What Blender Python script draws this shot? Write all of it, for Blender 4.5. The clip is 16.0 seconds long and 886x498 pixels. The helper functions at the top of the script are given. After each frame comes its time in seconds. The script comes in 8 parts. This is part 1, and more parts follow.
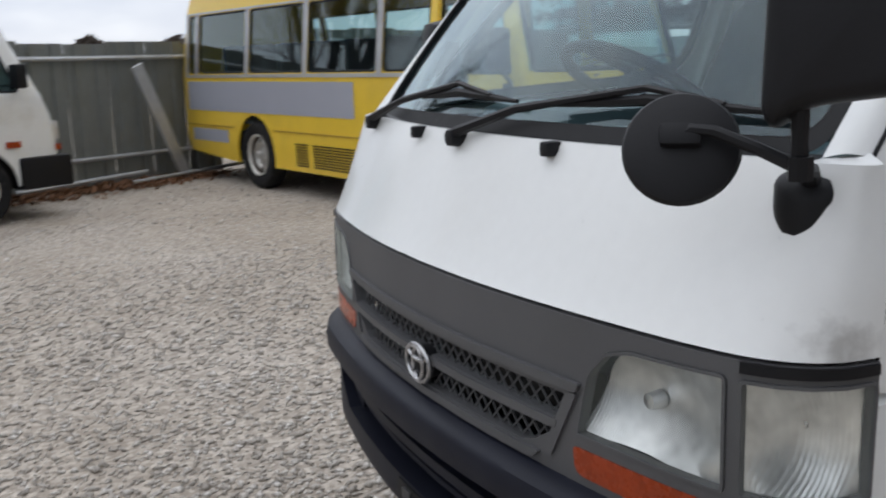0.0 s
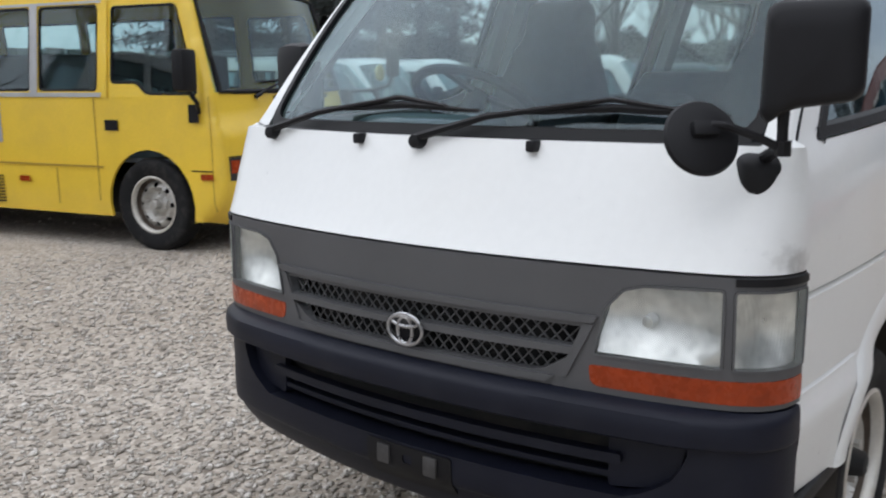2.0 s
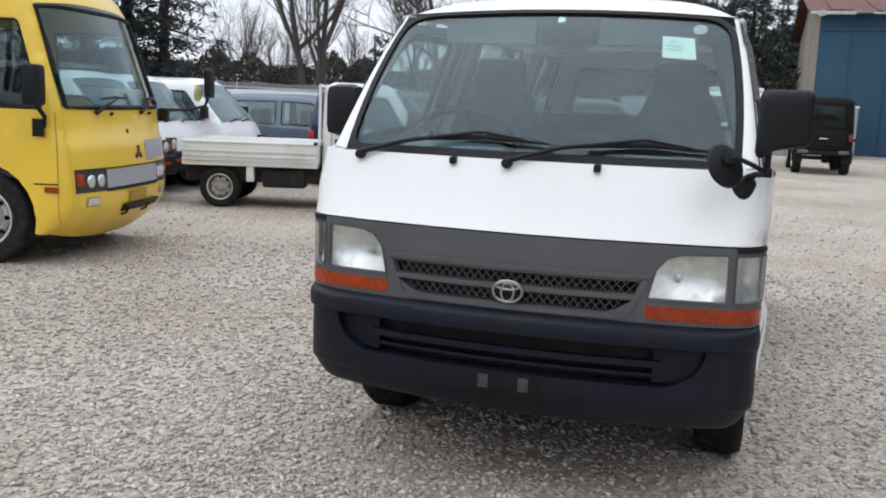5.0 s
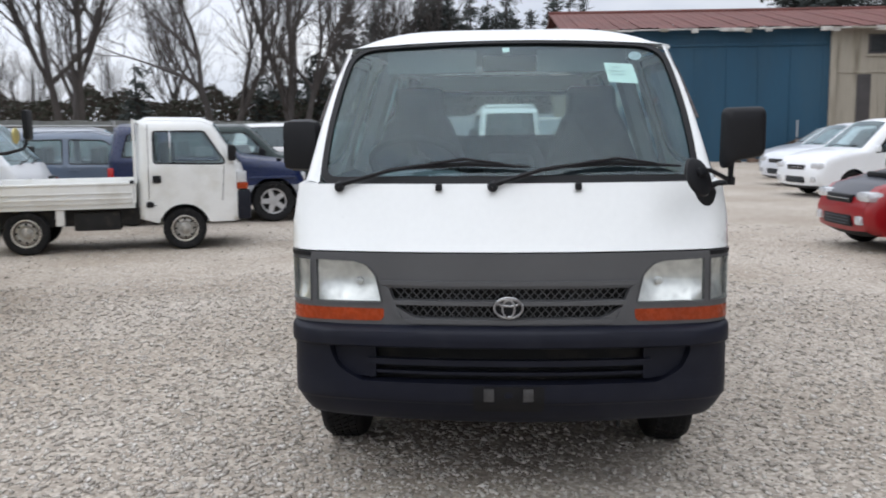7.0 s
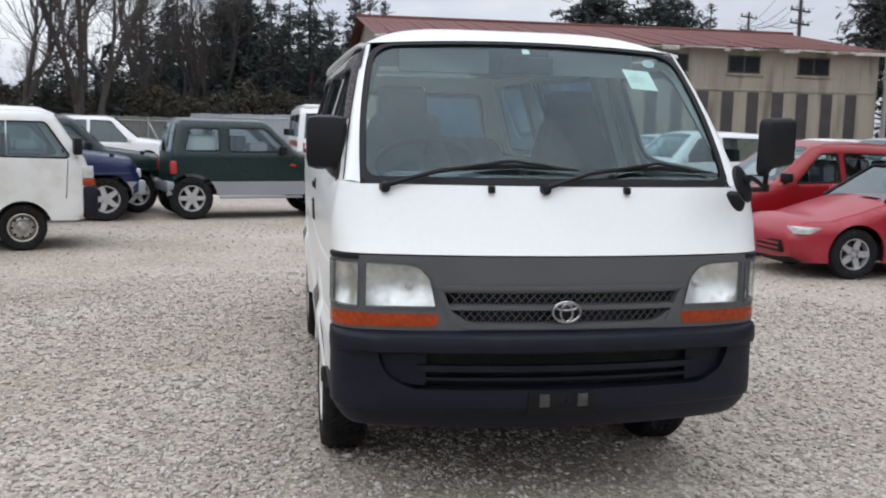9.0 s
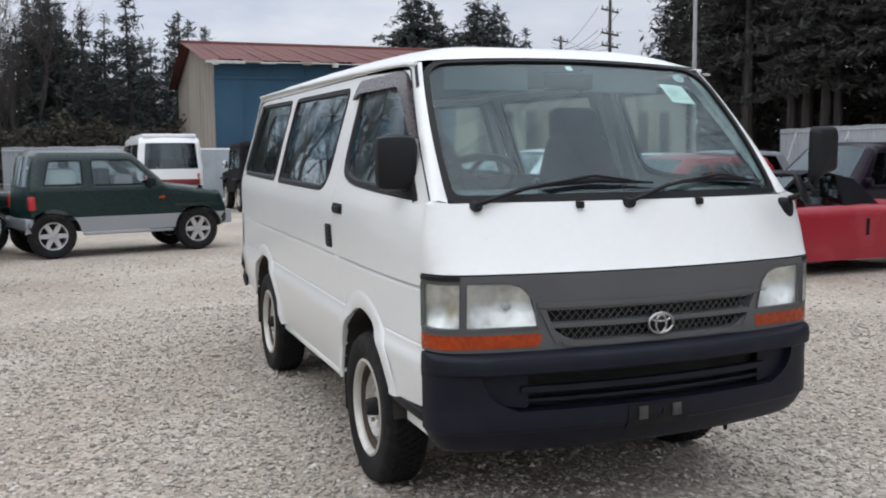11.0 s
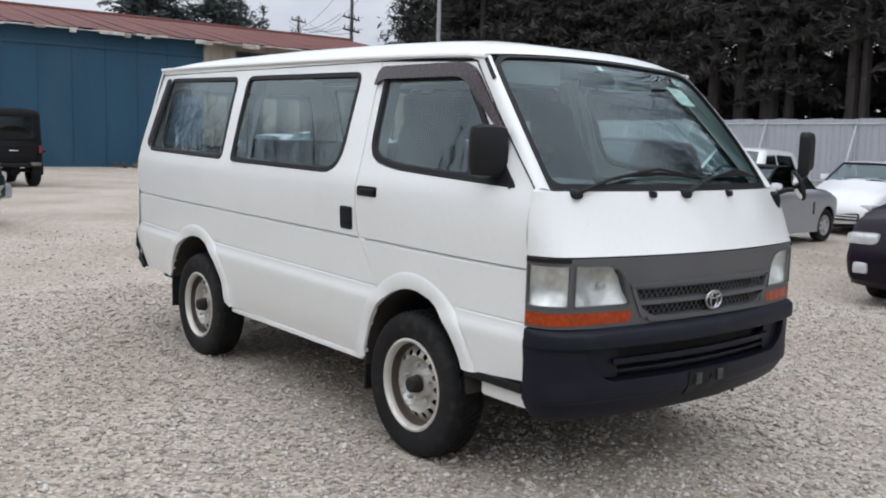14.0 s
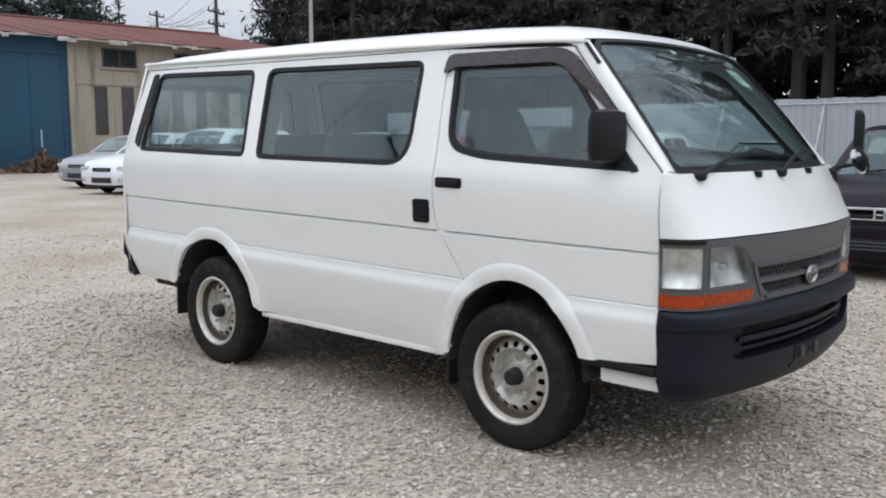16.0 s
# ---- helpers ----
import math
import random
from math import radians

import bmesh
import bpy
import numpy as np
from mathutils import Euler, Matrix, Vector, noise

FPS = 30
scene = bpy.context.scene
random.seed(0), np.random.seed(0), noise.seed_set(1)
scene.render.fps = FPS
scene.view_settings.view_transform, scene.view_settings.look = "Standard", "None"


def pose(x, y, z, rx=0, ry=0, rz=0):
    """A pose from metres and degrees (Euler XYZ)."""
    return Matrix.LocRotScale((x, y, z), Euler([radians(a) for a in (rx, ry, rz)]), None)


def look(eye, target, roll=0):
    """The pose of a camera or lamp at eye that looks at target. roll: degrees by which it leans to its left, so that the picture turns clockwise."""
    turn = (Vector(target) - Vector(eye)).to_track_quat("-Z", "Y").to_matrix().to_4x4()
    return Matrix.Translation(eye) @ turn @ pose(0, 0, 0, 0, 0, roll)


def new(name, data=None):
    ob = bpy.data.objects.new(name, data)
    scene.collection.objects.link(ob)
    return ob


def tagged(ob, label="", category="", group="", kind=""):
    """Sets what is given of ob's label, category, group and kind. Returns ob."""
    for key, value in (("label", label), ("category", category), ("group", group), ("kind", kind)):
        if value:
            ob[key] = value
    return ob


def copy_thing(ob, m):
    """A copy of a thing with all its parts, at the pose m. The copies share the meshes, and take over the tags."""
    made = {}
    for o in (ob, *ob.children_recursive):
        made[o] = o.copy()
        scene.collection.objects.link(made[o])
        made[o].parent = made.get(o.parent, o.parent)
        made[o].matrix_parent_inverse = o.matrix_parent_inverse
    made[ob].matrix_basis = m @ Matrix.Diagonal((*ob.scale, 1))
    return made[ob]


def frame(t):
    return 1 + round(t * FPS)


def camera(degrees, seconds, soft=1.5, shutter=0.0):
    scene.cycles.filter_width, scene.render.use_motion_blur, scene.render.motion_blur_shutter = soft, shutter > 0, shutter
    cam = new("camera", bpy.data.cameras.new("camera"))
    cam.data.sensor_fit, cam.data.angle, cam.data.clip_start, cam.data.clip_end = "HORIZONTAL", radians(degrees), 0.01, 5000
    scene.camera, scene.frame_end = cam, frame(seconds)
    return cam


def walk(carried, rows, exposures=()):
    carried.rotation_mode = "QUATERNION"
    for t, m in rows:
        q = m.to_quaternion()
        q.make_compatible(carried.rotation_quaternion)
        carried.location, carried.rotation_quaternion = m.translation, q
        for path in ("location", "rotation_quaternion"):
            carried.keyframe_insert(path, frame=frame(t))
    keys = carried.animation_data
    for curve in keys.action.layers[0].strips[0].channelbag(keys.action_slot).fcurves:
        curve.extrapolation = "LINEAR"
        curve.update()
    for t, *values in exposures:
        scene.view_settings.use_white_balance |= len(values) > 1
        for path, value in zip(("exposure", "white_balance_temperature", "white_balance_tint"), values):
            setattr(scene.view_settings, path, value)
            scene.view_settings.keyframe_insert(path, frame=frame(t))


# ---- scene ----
cam = camera(51.3, 16.0, soft=1.9, shutter=0.4)
PATH = [
    (0, (-0.742, -1.574, 1.398), (0.137, 0.176, 0.995), -1.6),
    (0.5, (-0.912, -1.558, 1.394), (0.213, 0.056, 1.031), -3.5),
    (1, (-1.192, -1.575, 1.405), (0.082, -0.092, 0.985), -3.6),
    (1.5, (-1.389, -1.413, 1.393), (0.012, -0.070, 0.909), -3.5),
    (2, (-1.619, -1.346, 1.395), (-0.059, -0.149, 1.029), -0.4),
    (2.5, (-1.889, -1.296, 1.395), (-0.221, -0.267, 1.002), 0.7),
    (3, (-2.051, -1.132, 1.386), (-0.334, -0.201, 0.957), -0.4),
    (3.5, (-2.255, -1.016, 1.384), (-0.463, -0.193, 1.049), 0.7),
    (3.7, (-2.399, -0.991, 1.396), (-0.599, -0.194, 1.047), -0.2),
    (5.8, (-3.204, -0.509, 1.449), (-1.277, -0.038, 1.194), 1.6),
    (6, (-3.227, -0.444, 1.443), (-1.292, -0.007, 1.184), -0.1),
    (6.5, (-3.239, -0.215, 1.445), (-1.277, 0.08, 1.193), 1.0),
    (7, (-3.301, 0.039, 1.458), (-1.321, 0.157, 1.201), -0.6),
    (7.5, (-3.3, 0.253, 1.445), (-1.317, 0.212, 1.193), 0.9),
    (8, (-3.208, 0.489, 1.45), (-1.226, 0.381, 1.21), 1.0),
    (8.5, (-3.158, 0.742, 1.438), (-1.188, 0.495, 1.198), 1.5),
    (9, (-3.151, 1.0, 1.447), (-1.196, 0.661, 1.196), 1.2),
    (9.2, (-3.118, 1.087, 1.424), (-1.173, 0.7, 1.158), 1.5),
    (11.3, (-2.762, 2.048, 1.419), (-0.926, 1.28, 1.218), 0.4),
    (11.5, (-2.731, 2.138, 1.42), (-0.919, 1.32, 1.2), 1.8),
    (12, (-2.719, 2.407, 1.453), (-0.962, 1.478, 1.236), -0.0),
    (12.5, (-2.639, 2.609, 1.433), (-0.944, 1.579, 1.18), 1.0),
    (13, (-2.486, 2.785, 1.437), (-0.818, 1.71, 1.19), 0.3),
    (13.5, (-2.372, 2.976, 1.423), (-0.758, 1.813, 1.215), 2.2),
    (14, (-2.281, 3.236, 1.432), (-0.723, 2.003, 1.201), 1.7),
    (14.5, (-2.086, 3.41, 1.438), (-0.566, 2.134, 1.185), 0.1),
    (15, (-1.912, 3.568, 1.43), (-0.44, 2.233, 1.207), 2.6),
    (15.5, (-1.756, 3.789, 1.463), (-0.361, 2.375, 1.229), 0.5),
    (16, (-1.535, 3.922, 1.4), (-0.176, 2.475, 1.158), -0.1),
]
EXPOSURES = [(0.0, -0.38), (1.0, -0.34), (1.5, -0.24), (2.0, -0.14), (2.5, -0.14), (3.0, -0.05), (3.5, 0.0), (6.0, -0.02), (9.0, -0.06), (11.5, -0.10), (16.0, -0.05)]
walk(cam, [(t, look(eye, target, roll)) for t, eye, target, roll in PATH], EXPOSURES)

# ==== world, sun, exposure ====
world = bpy.data.worlds.new("overcast_sky")
scene.world = world
world.use_nodes = True
wn, wl = world.node_tree.nodes, world.node_tree.links
wn.clear()
w_out = wn.new("ShaderNodeOutputWorld")
w_bg = wn.new("ShaderNodeBackground")
w_sky = wn.new("ShaderNodeTexSky")
w_sky.sky_type = "NISHITA"
w_sky.sun_disc = False
w_sky.sun_elevation, w_sky.sun_rotation = radians(48), radians(200)
w_bg2 = wn.new("ShaderNodeBackground")
w_co = wn.new("ShaderNodeTexCoord")
w_map = wn.new("ShaderNodeMapping")
w_map.inputs["Scale"].default_value = (1.0, 1.0, 3.2)
w_noise = wn.new("ShaderNodeTexNoise")
w_noise.inputs["Scale"].default_value = 2.6
w_noise.inputs["Detail"].default_value = 7.0
w_noise.inputs["Roughness"].default_value = 0.56
w_ramp = wn.new("ShaderNodeValToRGB")
w_ramp.color_ramp.elements[0].position, w_ramp.color_ramp.elements[0].color = 0.30, (0.53, 0.58, 0.70, 1)
w_ramp.color_ramp.elements[1].position, w_ramp.color_ramp.elements[1].color = 0.66, (0.90, 0.925, 0.98, 1)
w_mix = wn.new("ShaderNodeMixShader")
w_bg.inputs["Strength"].default_value = 0.10
w_bg2.inputs["Strength"].default_value = 0.98
w_mix.inputs[0].default_value = 0.90
wl.new(w_co.outputs["Generated"], w_map.inputs["Vector"])
wl.new(w_map.outputs[0], w_noise.inputs["Vector"])
wl.new(w_noise.outputs["Fac"], w_ramp.inputs[0])
# an overcast sky grows brighter towards the zenith
w_sep = wn.new("ShaderNodeSeparateXYZ")
w_up = wn.new("ShaderNodeMapRange")
w_up.inputs["From Min"].default_value, w_up.inputs["From Max"].default_value = 0.0, 1.0
w_up.inputs["To Min"].default_value, w_up.inputs["To Max"].default_value = 1.20, 2.30
w_mul = wn.new("ShaderNodeMix")
w_mul.data_type, w_mul.blend_type = "RGBA", "MULTIPLY"
w_mul.inputs[0].default_value = 1.0
wl.new(w_co.outputs["Generated"], w_sep.inputs[0])
wl.new(w_sep.outputs["Z"], w_up.inputs["Value"])
wl.new(w_ramp.outputs[0], w_mul.inputs[6])
# and towards the veiled sun
w_dot = wn.new("ShaderNodeVectorMath")
w_dot.operation = "DOT_PRODUCT"
w_dot.inputs[1].default_value = (-0.42, 0.86, 0.28)
w_side = wn.new("ShaderNodeMapRange")
w_side.inputs["From Min"].default_value, w_side.inputs["From Max"].default_value = -1.0, 1.0
w_side.inputs["To Min"].default_value, w_side.inputs["To Max"].default_value = 0.72, 1.32
w_both = wn.new("ShaderNodeMath")
w_both.operation = "MULTIPLY"
wl.new(w_co.outputs["Generated"], w_dot.inputs[0])
wl.new(w_dot.outputs["Value"], w_side.inputs["Value"])
wl.new(w_up.outputs[0], w_both.inputs[0])
wl.new(w_side.outputs[0], w_both.inputs[1])
wl.new(w_both.outputs[0], w_mul.inputs[7])
wl.new(w_mul.outputs[2], w_bg2.inputs["Color"])
wl.new(w_sky.outputs[0], w_bg.inputs["Color"])
wl.new(w_bg.outputs[0], w_mix.inputs[1])
wl.new(w_bg2.outputs[0], w_mix.inputs[2])
wl.new(w_mix.outputs[0], w_out.inputs["Surface"])

sun_data = bpy.data.lights.new("sun", "SUN")
sun_data.energy, sun_data.angle, sun_data.color = 0.5, radians(100), (1.0, 0.98, 0.95)
sun = new("sun", sun_data)
sun.matrix_world = look((-7, 12, 20), (2, 0, 0))


# ==== materials ====
MATS = {}


def mat(name, color, rough=0.5, metal=0.0, var=0.12, scale=3.0, fine=60.0, bump=0.0, coat=0.0, spec=0.5, stain=None, amount=0.0, stretch=(1, 1, 1)):
    """A surface with colour variation at two scales, optional stains and fine relief."""
    if name in MATS:
        return MATS[name]
    m = bpy.data.materials.new(name)
    m.use_nodes = True
    n, l = m.node_tree.nodes, m.node_tree.links
    b = n["Principled BSDF"]
    co = n.new("ShaderNodeTexCoord")
    mp = n.new("ShaderNodeMapping")
    mp.inputs["Scale"].default_value = stretch
    l.new(co.outputs["Object"], mp.inputs["Vector"])
    big, small = n.new("ShaderNodeTexNoise"), n.new("ShaderNodeTexNoise")
    big.inputs["Scale"].default_value, small.inputs["Scale"].default_value = scale, fine
    big.inputs["Detail"].default_value, small.inputs["Detail"].default_value = 5.0, 3.0
    l.new(mp.outputs[0], big.inputs["Vector"])
    l.new(mp.outputs[0], small.inputs["Vector"])
    add = n.new("ShaderNodeMath")
    add.operation = "MULTIPLY_ADD"
    l.new(big.outputs["Fac"], add.inputs[0])
    add.inputs[1].default_value = 0.65
    half = n.new("ShaderNodeMath")
    half.operation = "MULTIPLY"
    half.inputs[1].default_value = 0.35
    l.new(small.outputs["Fac"], half.inputs[0])
    l.new(half.outputs[0], add.inputs[2])
    ramp = n.new("ShaderNodeValToRGB")
    lo, hi = [max(0.0, c * (1 - var)) for c in color], [min(1.0, c * (1 + var)) for c in color]
    ramp.color_ramp.elements[0].position, ramp.color_ramp.elements[0].color = 0.32, (*lo, 1)
    ramp.color_ramp.elements[1].position, ramp.color_ramp.elements[1].color = 0.68, (*hi, 1)
    l.new(add.outputs[0], ramp.inputs[0])
    last = ramp.outputs[0]
    if stain:
        sn = n.new("ShaderNodeTexNoise")
        sn.inputs["Scale"].default_value, sn.inputs["Detail"].default_value = scale * 1.7, 8.0
        l.new(mp.outputs[0], sn.inputs["Vector"])
        sr = n.new("ShaderNodeValToRGB")
        sr.color_ramp.elements[0].position, sr.color_ramp.elements[1].position = 0.52, 0.72
        sr.color_ramp.elements[0].color, sr.color_ramp.elements[1].color = (0, 0, 0, 1), (amount, amount, amount, 1)
        l.new(sn.outputs["Fac"], sr.inputs[0])
        mx = n.new("ShaderNodeMix")
        mx.data_type = "RGBA"
        l.new(sr.outputs[0], mx.inputs[0])
        l.new(last, mx.inputs[6])
        mx.inputs[7].default_value = (*stain, 1)
        last = mx.outputs[2]
    l.new(last, b.inputs["Base Color"])
    rr = n.new("ShaderNodeMapRange")
    rr.inputs["To Min"].default_value, rr.inputs["To Max"].default_value = max(0.0, rough - 0.06), min(1.0, rough + 0.08)
    l.new(small.outputs["Fac"], rr.inputs["Value"])
    l.new(rr.outputs[0], b.inputs["Roughness"])
    b.inputs["Metallic"].default_value = metal
    b.inputs["Specular IOR Level"].default_value = spec
    b.inputs["Coat Weight"].default_value = coat
    b.inputs["Coat Roughness"].default_value = 0.06
    if bump:
        bp = n.new("ShaderNodeBump")
        bp.inputs["Strength"].default_value, bp.inputs["Distance"].default_value = bump, 0.004
        l.new(small.outputs["Fac"], bp.inputs["Height"])
        l.new(bp.outputs[0], b.inputs["Normal"])
    MATS[name] = m
    return m


def glass_mat(name, tint, ior=1.5, rough=0.02):
    """A thin pane: tinted see-through with a mirror sheen that grows at grazing angles."""
    if name in MATS:
        return MATS[name]
    m = bpy.data.materials.new(name)
    m.use_nodes = True
    n, l = m.node_tree.nodes, m.node_tree.links
    n.remove(n["Principled BSDF"])
    tr, gl, mx, lw = n.new("ShaderNodeBsdfTransparent"), n.new("ShaderNodeBsdfGlossy"), n.new("ShaderNodeMixShader"), n.new("ShaderNodeLayerWeight")
    tr.inputs["Color"].default_value = (*tint, 1)
    gl.inputs["Roughness"].default_value = rough
    gl.inputs["Color"].default_value = (0.80, 0.93, 0.97, 1)
    lw.inputs["Blend"].default_value = 0.5
    f0 = 2 * ((ior - 1) / (ior + 1)) ** 2
    pw, sc = n.new("ShaderNodeMath"), n.new("ShaderNodeMath")
    pw.operation, sc.operation = "POWER", "MULTIPLY_ADD"
    pw.inputs[1].default_value = 4.0
    sc.inputs[1].default_value, sc.inputs[2].default_value = 1 - f0, f0
    l.new(lw.outputs["Facing"], pw.inputs[0])
    l.new(pw.outputs[0], sc.inputs[0])
    l.new(sc.outputs[0], mx.inputs[0])
    l.new(tr.outputs[0], mx.inputs[1])
    l.new(gl.outputs[0], mx.inputs[2])
    l.new(mx.outputs[0], n["Material Output"].inputs["Surface"])
    MATS[name] = m
    return m


white_paint = mat("white_paint", (0.755, 0.765, 0.75), 0.30, var=0.03, scale=1.2, fine=40, coat=0.35, stain=(0.62, 0.60, 0.54), amount=0.18)
grille_grey = mat("grille_grey", (0.085, 0.085, 0.088), 0.50, var=0.10, scale=5, fine=300, bump=0.08)
bumper_black = mat("bumper_black", (0.0057, 0.0070, 0.0150), 0.50, var=0.25, scale=4, fine=250, bump=0.08, spec=0.27, stain=(0.020, 0.022, 0.030), amount=0.35)
trim_black = mat("trim_black", (0.0065, 0.0065, 0.0080), 0.50, var=0.25, scale=6, fine=200, bump=0.05, spec=0.28)
rubber_black = mat("rubber_black", (0.011, 0.011, 0.012), 0.78, var=0.25, scale=9, fine=160, bump=0.2, spec=0.25, stain=(0.055, 0.052, 0.047), amount=0.40)
seal_black = mat("seal_black", (0.007, 0.007, 0.008), 0.55, var=0.2, spec=0.3)
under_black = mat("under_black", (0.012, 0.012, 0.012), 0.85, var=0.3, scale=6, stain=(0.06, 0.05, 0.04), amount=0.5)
steel_rim = mat("steel_rim", (0.47, 0.46, 0.43), 0.36, metal=0.45, var=0.18, scale=9, fine=90, stain=(0.20, 0.13, 0.08), amount=0.45)
alloy_rim = mat("alloy_rim", (0.55, 0.55, 0.56), 0.35, metal=0.7, var=0.12, scale=9)
chrome = mat("chrome", (0.75, 0.76, 0.78), 0.12, metal=1.0, var=0.06)
reflector = mat("reflector", (0.82, 0.82, 0.84), 0.16, metal=1.0, var=0.05)
amber = mat("amber_lens", (0.32, 0.038, 0.003), 0.26, var=0.32, scale=10, fine=60, bump=0.12, coat=0.15, spec=0.35)
red_lens = mat("red_lens", (0.42, 0.015, 0.015), 0.25, var=0.15, scale=14, coat=0.5)
clear_lens = glass_mat("clear_lens", (0.93, 0.94, 0.92), 1.5, 0.05)
wind_glass = glass_mat("windscreen_glass", (0.72, 0.88, 0.87), 1.43, 0.02)
side_glass = glass_mat("side_glass", (0.66, 0.75, 0.75), 1.50, 0.015)
dark_glass = glass_mat("dark_glass", (0.22, 0.25, 0.26), 1.55, 0.02)
bus_glass = glass_mat("bus_glass", (0.58, 0.72, 0.73), 1.46, 0.02)
mirror_glass = mat("mirror_glass", (0.80, 0.82, 0.84), 0.03, metal=1.0, var=0.02)
interior_grey = mat("interior_grey", (0.085, 0.10, 0.115), 0.75, var=0.15, scale=7, fine=200, bump=0.1)
interior_light = mat("interior_light", (0.24, 0.25, 0.25), 0.8, var=0.08, scale=4)
seat_cloth = mat("seat_cloth", (0.026, 0.028, 0.034), 0.92, var=0.2, scale=8, fine=300, bump=0.2)
visor_brown = mat("visor_brown", (0.034, 0.024, 0.024), 0.26, var=0.15, coat=0.1, spec=0.35)
paper_green = mat("paper_green", (0.74, 0.76, 0.70), 0.7, var=0.05)
paper_white = mat("paper_white", (0.78, 0.80, 0.80), 0.7, var=0.05)
ink_grey = mat("ink_grey", (0.50, 0.54, 0.52), 0.8, var=0.1)


# ==== mesh helpers ====
from mathutils.geometry import delaunay_2d_cdt


def thing(name, label, category, m=None, group="", kind=""):
    ob = new(name)
    ob.empty_display_size = 0.2
    if m is not None:
        ob.matrix_basis = m
    return tagged(ob, label, category, group, kind)


def mesh_object(name, me, material, parent=None, label="", smooth=35):
    if smooth:
        me.polygons.foreach_set("use_smooth", [True] * len(me.polygons))
        me.set_sharp_from_angle(angle=radians(smooth))
    for one in material if isinstance(material, (list, tuple)) else (material,):
        me.materials.append(one)
    ob = new(name, me)
    if parent is not None:
        ob.parent = parent
    if label:
        tagged(ob, label)
    return ob


def part(name, bm, material, parent=None, label="", smooth=35):
    """Links a bmesh as one mesh object under a thing or a part."""
    me = bpy.data.meshes.new(name)
    bm.to_mesh(me)
    bm.free()
    return mesh_object(name, me, material, parent, label, smooth)


def from_lists(name, verts, faces, material, parent=None, label="", smooth=35):
    me = bpy.data.meshes.new(name)
    me.from_pydata([tuple(v) for v in verts], [], [tuple(f) for f in faces])
    me.update()
    return mesh_object(name, me, material, parent, label, smooth)


def box_bm(bm, x0, x1, y0, y1, z0, z1, bevel=0.0, m=None):
    made = bmesh.ops.create_cube(bm, size=1.0)["verts"]
    bmesh.ops.transform(bm, matrix=Matrix.Translation(((x0 + x1) / 2, (y0 + y1) / 2, (z0 + z1) / 2)) @ Matrix.Diagonal((abs(x1 - x0), abs(y1 - y0), abs(z1 - z0), 1)), verts=made)
    if bevel:
        edges = list({e for v in made for e in v.link_edges})
        out = bmesh.ops.bevel(bm, geom=edges, offset=bevel, segments=2, affect="EDGES", profile=0.6)
        made = list({v for f in out["faces"] for v in f.verts} | {v for v in made if v.is_valid})
    if m is not None:
        bmesh.ops.transform(bm, matrix=m, verts=made)
    return made


def box(name, x0, x1, y0, y1, z0, z1, material, parent=None, label="", bevel=0.01, m=None):
    bm = bmesh.new()
    box_bm(bm, x0, x1, y0, y1, z0, z1, bevel, m)
    return part(name, bm, material, parent, label)


def tube_lists(points, radii, sides=8, cap=True):
    """Vertices and faces of a tapered tube through the points."""
    verts, faces = [], []
    pts = [Vector(p) for p in points]
    up = Vector((0.31, 0.17, 0.93)).normalized()
    for i, p in enumerate(pts):
        d = (pts[min(i + 1, len(pts) - 1)] - pts[max(i - 1, 0)]).normalized()
        a = d.cross(up if abs(d.dot(up)) < 0.95 else Vector((1, 0, 0))).normalized()
        b = d.cross(a)
        for k in range(sides):
            w = 2 * math.pi * k / sides
            verts.append(p + (a * math.cos(w) + b * math.sin(w)) * radii[i])
    for i in range(len(pts) - 1):
        for k in range(sides):
            faces.append((i * sides + k, i * sides + (k + 1) % sides, (i + 1) * sides + (k + 1) % sides, (i + 1) * sides + k))
    if cap:
        faces.append(tuple(range(sides))[::-1])
        faces.append(tuple((len(pts) - 1) * sides + k for k in range(sides)))
    return verts, faces


def tube(name, points, radius, material, parent=None, label="", sides=8):
    radii = radius if isinstance(radius, (list, tuple)) else [radius] * len(points)
    v, f = tube_lists(points, radii, sides)
    return from_lists(name, v, f, material, parent, label)


def lathe_lists(profile, sides=32, axis="y"):
    """Turns (radius, along) pairs about the y axis (or x)."""
    verts, faces = [], []
    for r, a in profile:
        for k in range(sides):
            w = 2 * math.pi * k / sides
            verts.append((r * math.cos(w), a, r * math.sin(w)) if axis == "y" else (a, r * math.cos(w), r * math.sin(w)))
    for i in range(len(profile) - 1):
        for k in range(sides):
            faces.append((i * sides + k, i * sides + (k + 1) % sides, (i + 1) * sides + (k + 1) % sides, (i + 1) * sides + k))
    return verts, faces


def smooth_line(pts, per=6):
    """A Catmull-Rom line through the points."""
    p = [np.array(q, float) for q in pts]
    p = [2 * p[0] - p[1]] + p + [2 * p[-1] - p[-2]]
    out = []
    for i in range(1, len(p) - 2):
        for k in range(per):
            t = k / per
            out.append(0.5 * (2 * p[i] + (p[i + 1] - p[i - 1]) * t + (2 * p[i - 1] - 5 * p[i] + 4 * p[i + 1] - p[i + 2]) * t * t + (3 * p[i] - p[i - 1] - 3 * p[i + 1] + p[i + 2]) * t**3))
    out.append(p[-2])
    return out


